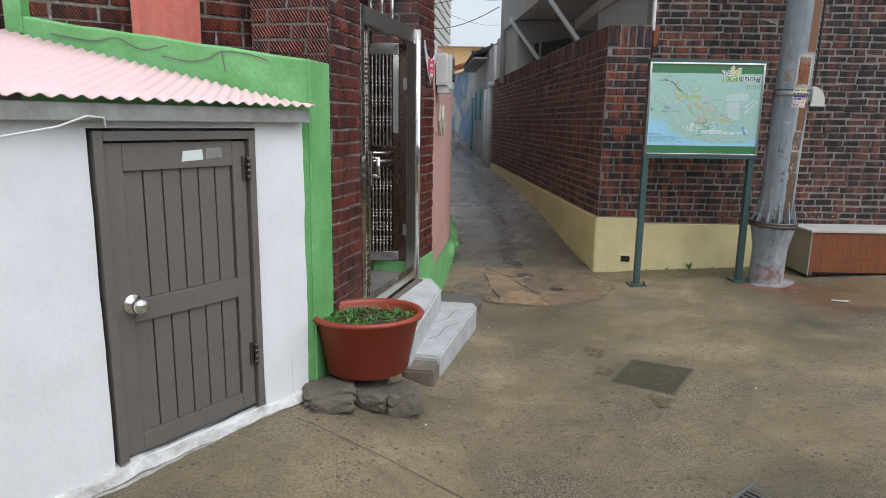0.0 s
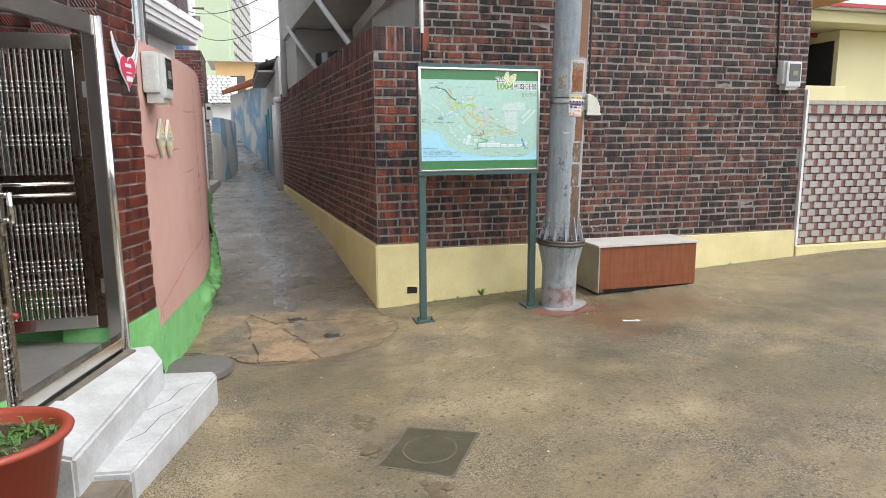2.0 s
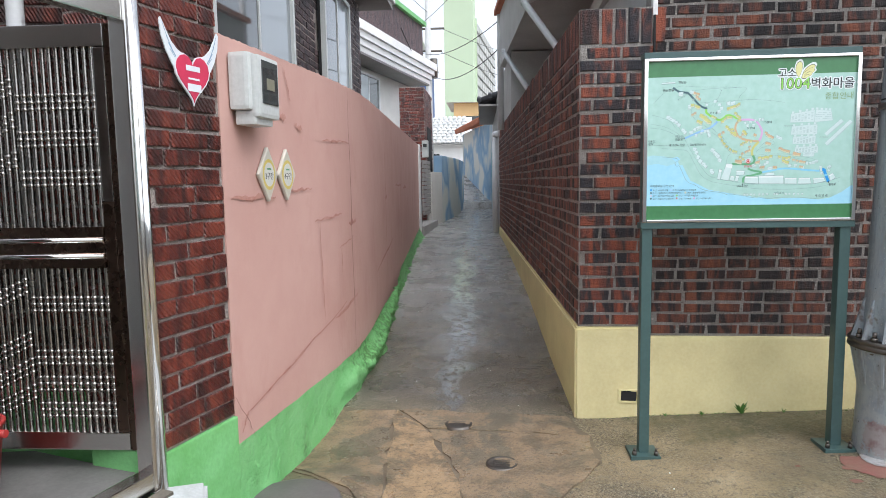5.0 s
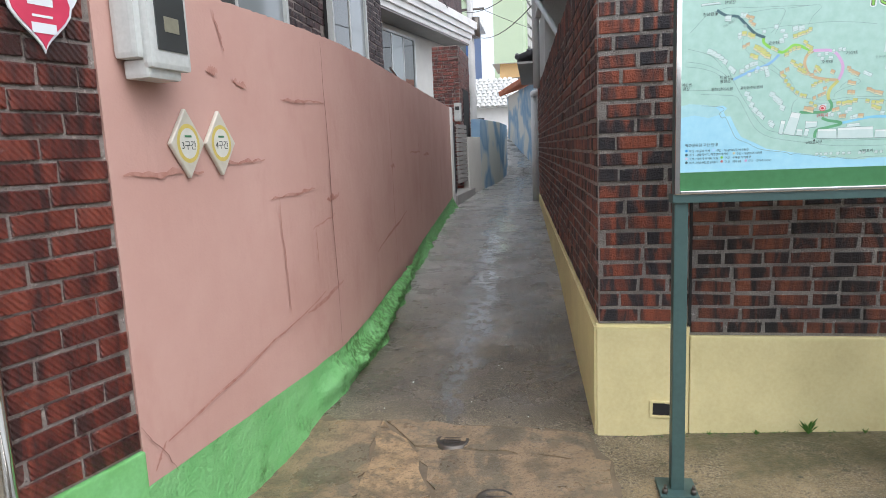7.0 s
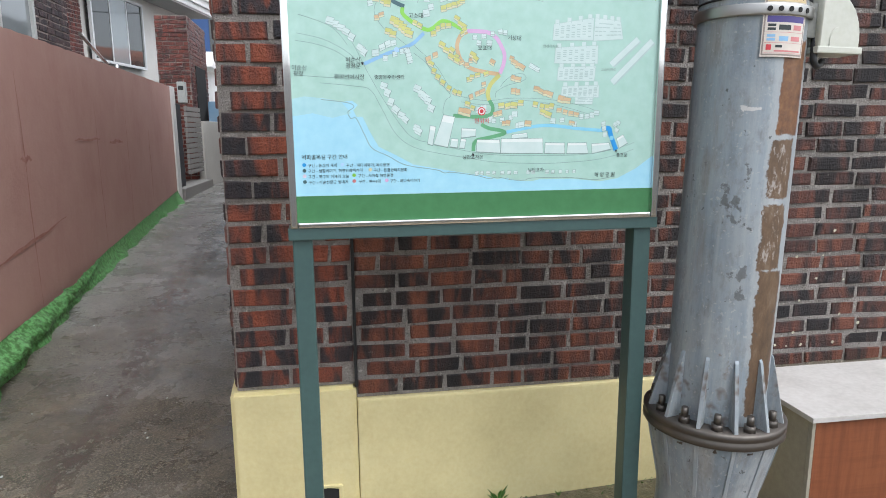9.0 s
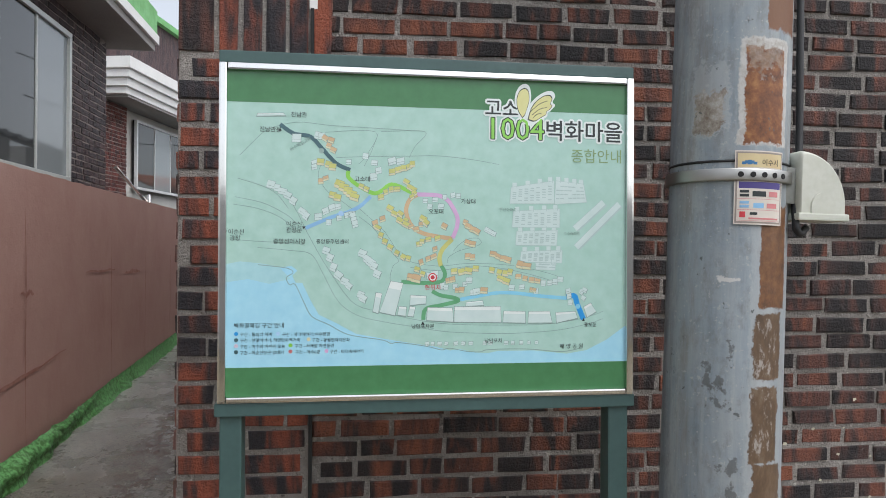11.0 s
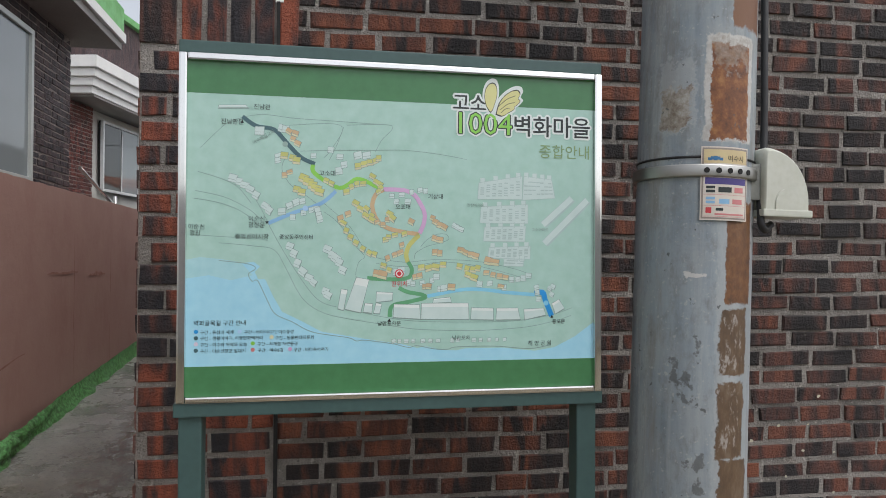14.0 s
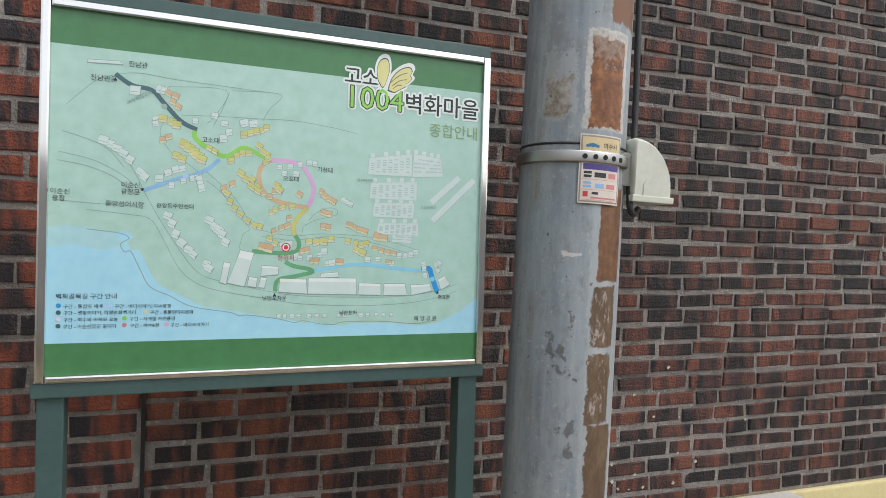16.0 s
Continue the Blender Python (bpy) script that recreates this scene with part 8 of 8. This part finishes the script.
def drain_pipe(name, pts, r, label):
    ob = thing(name, label, "pipe", group="drain pipes")
    for i, (a, b) in enumerate(zip(pts, pts[1:])):
        bm = bmesh.new()
        add_tube(bm, a, b, r, n=14)
        part("tube", bm, M_PVC, ob)
        if i:
            bm = bmesh.new()
            bmesh.ops.create_uvsphere(bm, u_segments=14, v_segments=10, radius=r * 1.25)
            part("elbow", bm, M_PVC, ob, m=Matrix.Translation(a))
    return ob


a = LANE_M @ Vector((LANE_W - 1.90, 0.30, 0)); b = LANE_M @ Vector((LANE_W - 2.70, -0.06, 0))
drain_pipe("drain_pipe", [(a.x, a.y, 2.3), (b.x, b.y, 3.10), (b.x + 0.15, b.y - 0.02, 3.16)], 0.032, "white plastic drain pipe slanting up over the lane wall")
a = LANE_M @ Vector((LANE_W - 3.9, 0.25, 0)); b = LANE_M @ Vector((LANE_W - 5.6, -0.08, 0))
drain_pipe("drain_pipe", [(a.x, a.y, 2.2), (b.x, b.y, 3.20), (b.x + 0.15, b.y, 3.25)], 0.034, "white plastic drain pipe slanting up over the lane wall")
b = LANE_M @ Vector((LANE_W - 6.6, -0.07, 0))
drain_pipe("drain_pipe", [(b.x, b.y, 2.2), (b.x, b.y, 5.2)], 0.05, "tall white plastic down pipe on the lane side")
b = LANE_M @ Vector((-0.05, -0.07, 0))
drain_pipe("drain_pipe", [(b.x, b.y, 0.40), (b.x, b.y, 2.25), (b.x + 0.10, b.y - 0.3, 2.27)], 0.055, "white plastic down pipe at the end of the brick wall")
drain_pipe("drain_pipe", [(b.x - 0.02, b.y + 0.9, 0.42), (b.x - 0.02, b.y + 0.9, 2.2)], 0.045, "grey plastic down pipe beside the grey wall")


# ---- low house further up the lane ----
low = thing("lane_house", "low grey rendered house with blue windows along the lane", "house")
R_M, R_W = wall_frame((1.22, 22.0), (1.305, 14.65))
box_part("wall", (0.0, 0.0, 0.0, R_W, 0.25, 3.1), M_GREY_WALL, low, R_M)
for k, (u, z0, z1, w, mat) in enumerate(((R_W - 1.2, 0.5, 2.1, 0.8, M_GREY_PAINT), (R_W - 3.0, 1.5, 2.3, 0.6, M_TURQ), (R_W - 4.6, 1.5, 2.3, 0.6, M_TURQ), (R_W - 6.0, 0.6, 2.2, 0.7, M_TURQ))):
    box_part("shutter" if k else "door", (u - w, -0.03, z0, u, 0.02, z1), mat, low, R_M, 0.01)
for k in range(26):
    u = R_W - 1.3 - 0.16 * k
    bm = bmesh.new()
    add_tube(bm, R_M @ Vector((u, -0.36, 3.02)), R_M @ Vector((u, 1.4, 3.66)), 0.06, n=8)
    part("roof_rib", bm, M_ROOFBLACK, low)
bm = bmesh.new()
add_box(bm, R_W - 5.6, -0.36, 2.91, R_W - 1.2, 0.0, 2.95)
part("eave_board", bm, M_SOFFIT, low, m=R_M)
for k in range(8):
    bm = bmesh.new()
    add_tube(bm, R_M @ Vector((R_W - 1.2, -0.36 + 0.22 * k, 3.03 + 0.078 * k)), R_M @ Vector((R_W - 1.4, -0.36 + 0.22 * k, 3.09 + 0.078 * k)), 0.045, n=8)
    part("verge_tile", bm, M_ROOFBLACK, low)

M_MURAL = Nodes("mural_paint", 0.75).world_space()
mc = M_MURAL.ramp(M_MURAL.noise(0.62, 3, 0.5, M_MURAL.scaled(1, 1, 0.9)), [(0.43, col(0.60, 0.60, 0.55)), (0.46, col(0.30, 0.42, 0.53)), (0.53, col(0.19, 0.33, 0.49)), (0.575, col(0.40, 0.49, 0.55)), (0.61, col(0.57, 0.58, 0.53))])
M_MURAL.colour(mc).bump(M_MURAL.noise(20.0), 0.2, 0.01)
M_MURAL = M_MURAL.mat
mural = thing("wall_mural", "white wall with a blue painted mural at the bend of the lane", "wall", kind="structure")
N_M, N_W = wall_frame((0.16, 27.3), (1.22, 22.04))
box_part("wall_face", (0.0, 0.0, 0.0, N_W, 0.25, 3.15), M_MURAL, mural, N_M)
for k in range(26):
    bm = bmesh.new()
    add_tube(bm, N_M @ Vector((0.1 + 0.2 * k, -0.30, 3.24)), N_M @ Vector((0.1 + 0.2 * k, 1.2, 3.72)), 0.085, n=8)
    part("roof_tile", bm, M_ORANGE, mural)

bl = thing("wall_blue", "weathered pale wall with a blue painted mural along the lane", "wall", kind="structure")
BL = [(-0.10, 16.35), (0.06, 17.3), (0.32, 19.6), (0.36, 22.5)]
for i, (p, q) in enumerate(zip(BL, BL[1:])):
    m, w = wall_frame(p, q)
    box_part("wall_face", (0.0, 0.0, 0.0, w, 0.2, 1.62 if i == 0 else 2.0), M_CREAM if i == 0 else M_MURAL, bl, m, 0.02)
# end of the salmon wall: gate post, brick porch, panels
pl = thing("lane_gate", "brick gate posts and a dark slatted gate further up the lane", "gate")
box_part("white_post", (-0.26, 14.06, 0.2, -0.12, 14.30, 2.08), M_WHITE_TRIM, pl, bevel=0.02)
G_M, G_W = wall_frame((-0.16, 14.32), (-0.06, 16.3))
box_part("sill", (0.0, -0.08, 0.1, G_W, 0.25, 0.60), M_SOFFIT, pl, G_M, 0.01)
box_part("gate_panel", (0.02, 0.04, 0.60, 0.55, 0.10, 1.85), M_ROOFBLACK, pl, G_M)
for k in range(13):
    box_part("slat", (1.0, 0.06, 0.75 + 0.085 * k, G_W, 0.10, 0.82 + 0.085 * k), M_SOFFIT, pl, G_M, 0.005)
porch = thing("brick_porch", "dark brown brick entrance porch behind the salmon wall", "porch")
box_part("core", (-0.74, 16.22, 0.3, -0.22, 18.0, 3.38), M_MORTAR_DARK, porch)
# black sheet on the solid core, painted as the shaded doorway
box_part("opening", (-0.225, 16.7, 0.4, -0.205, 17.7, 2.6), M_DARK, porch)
mail = thing("mail_box", "pale grey mail box on the gate post", "mailbox", pose(-0.10, 14.36, 1.86))
box_part("case", (0.0, 0.0, 0.0, 0.11, 0.16, 0.30), M_CASE, mail, bevel=0.01)
box_part("flap", (0.02, -0.006, 0.18, 0.09, -0.001, 0.24), M_GLASS, mail)


# ---- houses behind the salmon wall ----
def window(parent, m, u, z, w, h, panes=2, frame_mat=M_PVC):
    m = m @ pose(0, -0.075, 0)
    # black box paints the unlit room behind the panes
    win = box_part("window", (u, 0.03, z, u + w, 0.06, z + h), M_DARK, parent, m)
    t = 0.05
    for d in ((u, -0.03, z, u + w, 0.028, z + t), (u, -0.03, z + h - t, u + w, 0.028, z + h), (u, -0.03, z + t, u + t, 0.028, z + h - t), (u + w - t, -0.03, z + t, u + w, 0.028, z + h - t)):
        box_part("frame", d, frame_mat, win, bevel=0.004)
    pw = (w - 2 * t) / panes
    for k in range(panes):
        box_part("pane", (u + t + pw * k + 0.03, 0.0, z + t, u + t + pw * (k + 1), 0.012, z + h - t), M_GLASS_PALE if k % 2 else M_GLASS, win)
        box_part("sash", (u + t + pw * k, -0.01, z + t, u + t + pw * k + 0.029, 0.02, z + h - t), frame_mat, win)


near = thing("brick_villa", "dark brown brick house with sliding windows and green slab edge", "house")
V_M, V_W = wall_frame((-0.72, 5.6), (-0.78, 12.25))
box_part("wall", (0.0, 0.0, 0.3, V_W, 0.25, 4.0), M_MORTAR_DARK, near, V_M)
box_part("end_wall", (V_W - 0.25, 0.252, 0.3, V_W, 3.5, 4.0), M_MORTAR_DARK, near, V_M)
for u, w in ((1.0, 1.85), (4.05, 1.40)):
    window(near, V_M, u, 2.22, w, 1.48, 2, M_CASE)
bm = bmesh.new()
add_box(bm, -0.3, -0.46, 4.005, V_W + 0.30, 3.6, 4.09)
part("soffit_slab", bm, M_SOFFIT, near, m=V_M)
bm = bmesh.new()
add_box(bm, -0.3, -0.50, 4.092, V_W + 0.34, 3.6, 4.20)
part("trim_band", bm, M_WHITE_TRIM, near, "pale stone trim band", V_M)
bm = bmesh.new()
add_box(bm, -0.3, -0.48, 4.202, V_W + 0.32, 3.6, 4.50)
part("green_edge", bm, M_GREEN, near, "bright green painted slab edge", V_M)
bm = bmesh.new()
add_box(bm, 0.0, -0.20, 4.502, V_W, 3.4, 5.4)
part("upper_wall", bm, M_GREYB_J, near, m=V_M)

far = thing("white_villa", "cream house with a moulded white balcony slab and brick parapet", "house")
W_M, W_W = wall_frame((-1.75, 16.1), (-0.49, 22.3))
box_part("wall", (-1.5, 0.75, 0.3, W_W, 1.0, 4.30), M_CREAM, far, W_M)
window(far, W_M @ pose(0, 0.72, 0), 1.3, 2.75, 2.1, 1.35, 3)
for z, o, h in ((4.30, 0.10, 0.12), (4.42, 0.04, 0.14), (4.56, -0.02, 0.14), (4.70, -0.08, 0.20)):
    box_part("balcony_moulding", (-0.1 + o, o, z, W_W - o, 1.2, z + h - 0.002), M_WHITE_TRIM, far, W_M, 0.01)
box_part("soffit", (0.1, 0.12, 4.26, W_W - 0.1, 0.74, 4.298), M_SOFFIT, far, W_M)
box_part("corner_brick", (-0.3, 0.60, 2.0, 0.9, 0.74, 4.25), M_MORTAR_DARK, far, W_M)
box_part("upper_wall", (0.15, 0.30, 4.902, W_W - 0.1, 3.0, 6.0), M_GREYB_J, far, W_M)
box_part("green_coping", (0.05, 0.2, 6.002, W_W, 3.1, 6.12), M_GREEN, far, W_M)
hr = thing("hand_rail", "steel hand rail beside the brick house", "rail")
bm = bmesh.new()
add_tube(bm, (-0.72, 12.4, 2.55), (-0.60, 13.3, 2.15), 0.022)
add_tube(bm, (-0.60, 13.3, 1.9), (-0.60, 13.3, 2.30), 0.022)
part("bar", bm, M_STEEL, hr)

# ---- distance: hillside houses, flats, wires ----
def tower(x, y, w, d, z0, h, floors, label):
    t = thing("apartment_block", label, "building", pose(x, y, 0, 0, 0, 83) @ pose(-x, -y, 0))
    box_part("wall", (x, y, z0, x + w, y + d, z0 + h), M_APTGREY, t)
    box_part("green_gable", (x - 0.35, y - 0.35, z0, x - 0.01, y + d, z0 + h), M_APT, t)
    box_part("gable_front", (x - 2.3, y - 0.2, z0, x - 0.36, y + d, z0 + h * 1.5), M_APT, t)
    for f in range(floors):
        for c in range(9):
            zz, xx = z0 + h * (f + 0.2) / floors, x + w * (c + 0.12) / 9
            win = box_part("window", (xx, y - 0.10, zz, xx + w * 0.76 / 9, y - 0.01, zz + h * 0.62 / floors), M_GLASS, t)
            box_part("balcony_rail", (xx - 0.1, y - 0.35, zz - 0.3, xx + w * 0.8 / 9, y - 0.11, zz + 0.55), M_APTGREY, win)


tower(-0.3, 78.0, 19.0, 3.0, 4.0, 15.5, 13, "tall pale apartment block with a green gable on the hill")


M_PALETILE = paint("pale_roof_tile", (0.66, 0.66, 0.64), 0.6, wear=(0.36, 0.36, 0.35), amount=0.6, scale=3.0, bump=0.3)
bm = bmesh.new()
ring = [(0.095 * math.cos(math.pi * i / 6), 0.05 * math.sin(math.pi * i / 6)) for i in range(7)]
lo, hi = [bm.verts.new((x, 0, z + 0.03)) for x, z in ring], [bm.verts.new((x * 0.9, 0.27, z)) for x, z in ring]
bm.faces.new(lo)
for i in range(6):
    bm.faces.new((lo[i], lo[i + 1], hi[i + 1], hi[i]))
TILE = mesh_of(bm, M_PALETILE, "tile")


def simple_house(name, x0, y0, x1, y1, z0, z1, mat, roof_mat, label, rise=0.8):
    h = thing(name, label, "house")
    box_part("wall", (x0, y0, z0, x1, y1, z1), mat, h)
    bm = bmesh.new()
    ym = (y0 + y1) / 2
    e = 0.35
    v = [bm.verts.new(c) for c in ((x0 - e, y0 - e, z1), (x1 + e, y0 - e, z1), (x1 + e, y1 + e, z1), (x0 - e, y1 + e, z1), (x0 - e, ym, z1 + rise), (x1 + e, ym, z1 + rise))]
    for f in ((0, 1, 5, 4), (2, 3, 4, 5), (0, 4, 3), (1, 2, 5), (0, 3, 2, 1)):
        bm.faces.new([v[i] for i in f])
    part("roof", bm, roof_mat, h)
    n = max(1, int((x1 - x0) / 1.6))
    for k in range(n):
        xx = x0 + (x1 - x0) * (k + 0.5) / n
        win = box_part("window", (xx - 0.4, y0 - 0.03, z0 + (z1 - z0) * 0.45, xx + 0.4, y0 - 0.002, z0 + (z1 - z0) * 0.8), M_GLASS, h)
        box_part("sill", (xx - 0.45, y0 - 0.08, z0 + (z1 - z0) * 0.41, xx + 0.45, y0 - 0.002, z0 + (z1 - z0) * 0.445), M_WHITE_TRIM, win)
    return h


simple_house("hill_house", -0.6, 36.0, 3.4, 40.0, 2.0, 5.35, M_PEACH, M_WHITE_TRIM, "peach coloured hillside house with a flat roof", 0.2)
tiled = simple_house("hill_house", -2.7, 30.0, 0.06, 33.0, 1.0, 2.95, M_WHITE_TRIM, M_PALETILE, "white hillside house with a pale tiled roof", 1.25)
for r in range(9):
    t = r / 9
    for c in range(16):
        ob = new("tile", TILE)
        ob.parent = tiled
        ob.matrix_basis = pose(-3.0 + 0.205 * c + (0.05 if r % 2 else 0), 29.65 + 1.85 * t, 2.965 + 1.25 * t, math.degrees(math.atan2(1.25, 1.85)), 0, 0)
simple_house("hill_house", -6.2, 44.0, -2.6, 49.0, 2.5, 9.0, M_BLUEWALL, M_WHITE_TRIM, "blue clad hillside house with a white roof edge", 0.5)
simple_house("hill_house", -9.5, 56.0, -4.5, 61.0, 3.0, 13.0, M_APT, M_WHITE_TRIM, "pale green hillside house", 0.5)
simple_house("hill_house", -5.0, 26.0, -1.6, 30.0, 0.5, 3.4, M_WHITE_TRIM, M_WHITE_TRIM, "white hillside house with a pale roof", 0.7)

up2 = thing("power_pole", "concrete power pole with wires over the lane", "pole", pose(-1.05, 27.0, 0))
bm = bmesh.new()
add_tube(bm, (0, 0, 0.5), (0, 0, 8.6), 0.14, 0.10)
part("shaft", bm, M_GREY_WALL, up2)
bm = None
for nm, pa, pb, rr in (("cross_arm", (-0.6, 0, 7.0), (0.6, 0, 7.0), 0.04), ("cross_arm", (-0.5, 0, 6.2), (0.5, 0, 6.2), 0.04), ("transformer", (0.2, -0.1, 5.2), (0.2, -0.1, 5.9), 0.14)):
    bm = bmesh.new()
    add_tube(bm, pa, pb, rr)
    part(nm, bm, M_IRON, up2)
for (x0, z0), (x1, y1, z1) in (((-0.5, 7.0), (3.2, 16.0, 8.5)), ((0.5, 7.0), (6.0, 60.0, 12.0)), ((-0.4, 6.2), (1.6, 15.0, 4.6)), ((0.4, 6.2), (5.0, 50.0, 8.5)), ((0.0, 5.4), (1.4, 14.8, 3.9)), ((0.2, 5.6), (-0.9, 18.0, 5.0)), ((0.0, 7.6), (-3.0, 12.0, 8.0))):
    bm = bmesh.new()
    p, q, prev = Vector((x0, 0, z0)), Vector((x1 + 1.05, y1 - 27.0, z1)), None
    for i in range(13):
        t = i / 12
        c = p.lerp(q, t) - Vector((0, 0, 1.6 * t * (1 - t)))
        ring = [bm.verts.new(c + Vector((0.012 * math.cos(k * 2.094), 0, 0.012 * math.sin(k * 2.094)))) for k in range(3)]
        if prev is not None:
            for k in range(3):
                bm.faces.new((prev[k], prev[(k + 1) % 3], ring[(k + 1) % 3], ring[k]))
        prev = ring
    part("wire", bm, M_BLACK, up2)

# walls that close the yard behind the camera
for nm, d in (("wall_south", (-6.0, -4.2, -0.5, 10.0, -4.0, 2.6)), ("wall_east", (9.8, -4.0, -0.5, 10.0, 6.0, 2.2)), ("wall_west", (-4.0, -4.0, -0.5, -3.8, 1.2, 2.6))):
    ob = box_part(nm, d, M_GREY_WALL)
    tagged(ob, "plain rendered wall closing the yard", "wall", kind="structure")

# ---- bricks last ----
# house front
bricks, hgt = lay(HOUSE_W, 0.520, 2.795, 0.149, 0.0475, 0.0150, 41)
lay_bricks(house, HOUSE_M, bricks, hgt, (M_WARM, M_OLD_J), lambda u, z: u < 1.62 and z < 2.36, 5)
# end of the lane wall, with the row of bricks on end
bricks, hgt = lay(PIER_W - 0.006, 0.572, 2.145, 0.168, 0.056, 0.0155, 42, 0.003)
lay_bricks(lane_wall, PIER_M, bricks, hgt, (M_PIER, M_PIER_J), lambda u, z: True, 6)
rnd = random.Random(77)
u = 0.0
for k in range(6):
    w = 0.105 if k == 0 else 0.056
    ob = new("brick", brick_mesh(round(w, 3), 0.186, k, M_OLD if k == 0 else M_PIER))
    ob.parent = lane_wall
    ob.matrix_basis = PIER_M @ pose(u + w / 2 + 0.002, -0.002, 2.248 + rnd.uniform(-0.004, 0.004))
    u += w + (0.015 if k else 0.014)
bricks, hgt = lay(LANE_W - 0.006, 0.572, 2.145, 0.168, 0.056, 0.0155, 43, 0.003)
lay_bricks(lane_wall, LANE_M, bricks, hgt, (M_LANE, M_LANE_J), lambda u, z: u > LANE_W - 1.5, 7)
k, u = 0, 0.0
top = []
while u < LANE_W - 0.07:
    top.append((u + 0.030, 2.248, 0.056))
    u += 0.0715
lay_bricks(lane_wall, LANE_M, top, 0.186, (M_LANE, M_LANE_J), lambda u, z: u > LANE_W - 1.2, 8)
# gate pillars: front faces and the sides that are seen
bricks, hgt = lay(P1_W, 0.445, 3.19, 0.19, 0.057, 0.011, 51)
lay_bricks(pillar_a, P1_M, bricks, hgt, (M_GLAZED, M_GLAZED_J), lambda u, z: z < 2.4, 9)
side_m = P1_M @ pose(0.004, 0.42, 0, 0, 0, -90)
bricks, hgt = lay(0.42, 1.70, 3.19, 0.19, 0.057, 0.011, 52)
lay_bricks(pillar_a, side_m, bricks, hgt, (M_GLAZED, M_GLAZED_J), lambda u, z: z < 2.4, 10)
bricks, hgt = lay(P2_W, 0.44, 2.74, 0.19, 0.057, 0.011, 53)
lay_bricks(pillar_b, P2_M, bricks, hgt, (M_GLAZED, M_GLAZED_J), lambda u, z: z < 2.4, 11)
side_m = P2_M @ pose(0.004, 0.34, 0, 0, 0, -90)
bricks, hgt = lay(0.34, 0.44, 2.74, 0.19, 0.057, 0.011, 54)
lay_bricks(pillar_b, side_m, bricks, hgt, (M_GLAZED, M_GLAZED_J), lambda u, z: z < 2.4, 12)
bricks, hgt = lay(HW_W, 1.60, 3.55, 0.19, 0.057, 0.011, 55)
lay_bricks(housewall, HW_M, bricks, hgt, (M_GLAZED, M_GLAZED_J), lambda u, z: u > HW_W - 1.1 and z < 2.3, 13)
bricks, hgt = lay(C_W, 0.65, 2.95, 0.19, 0.057, 0.011, 56)
lay_bricks(court, C_M, bricks, hgt, (M_GLAZED, M_GLAZED_J), lambda u, z: False, 14)
# villa behind the salmon wall: leave the windows free
bricks, hgt = lay(V_W, 1.8, 3.99, 0.19, 0.057, 0.012, 57)
bricks = [b for b in bricks if not any(u0 - 0.02 < b[0] < u0 + w + 0.02 and 2.20 < b[1] < 3.71 for u0, w in ((1.0, 1.85), (4.05, 1.40)))]
lay_bricks(near, V_M, bricks, hgt, (M_GREYB_J, M_GREYB_J), lambda u, z: False, 15)
K_M, K_W = wall_frame((-0.74, 16.215), (-0.22, 16.215))
bricks, hgt = lay(K_W, 0.6, 3.37, 0.19, 0.057, 0.012, 58)
lay_bricks(porch, K_M, bricks, hgt, (M_GLAZED_J, M_GLAZED_J), lambda u, z: False, 16)
K2_M, K2_W = wall_frame((-0.218, 16.22), (-0.218, 18.0))
bricks, hgt = lay(K2_W, 0.6, 3.37, 0.19, 0.057, 0.012, 60)
bricks = [b for b in bricks if not (0.45 < b[0] < 1.5 and b[1] < 2.62)]
lay_bricks(porch, K2_M, bricks, hgt, (M_GLAZED_J, M_GLAZED_J), lambda u, z: False, 18)
CB_M = W_M @ pose(-0.3, 0.598, 0)
bricks, hgt = lay(1.2, 2.0, 4.24, 0.19, 0.057, 0.012, 59)
lay_bricks(far, CB_M, bricks, hgt, (M_GLAZED_J, M_GLAZED_J), lambda u, z: False, 17)
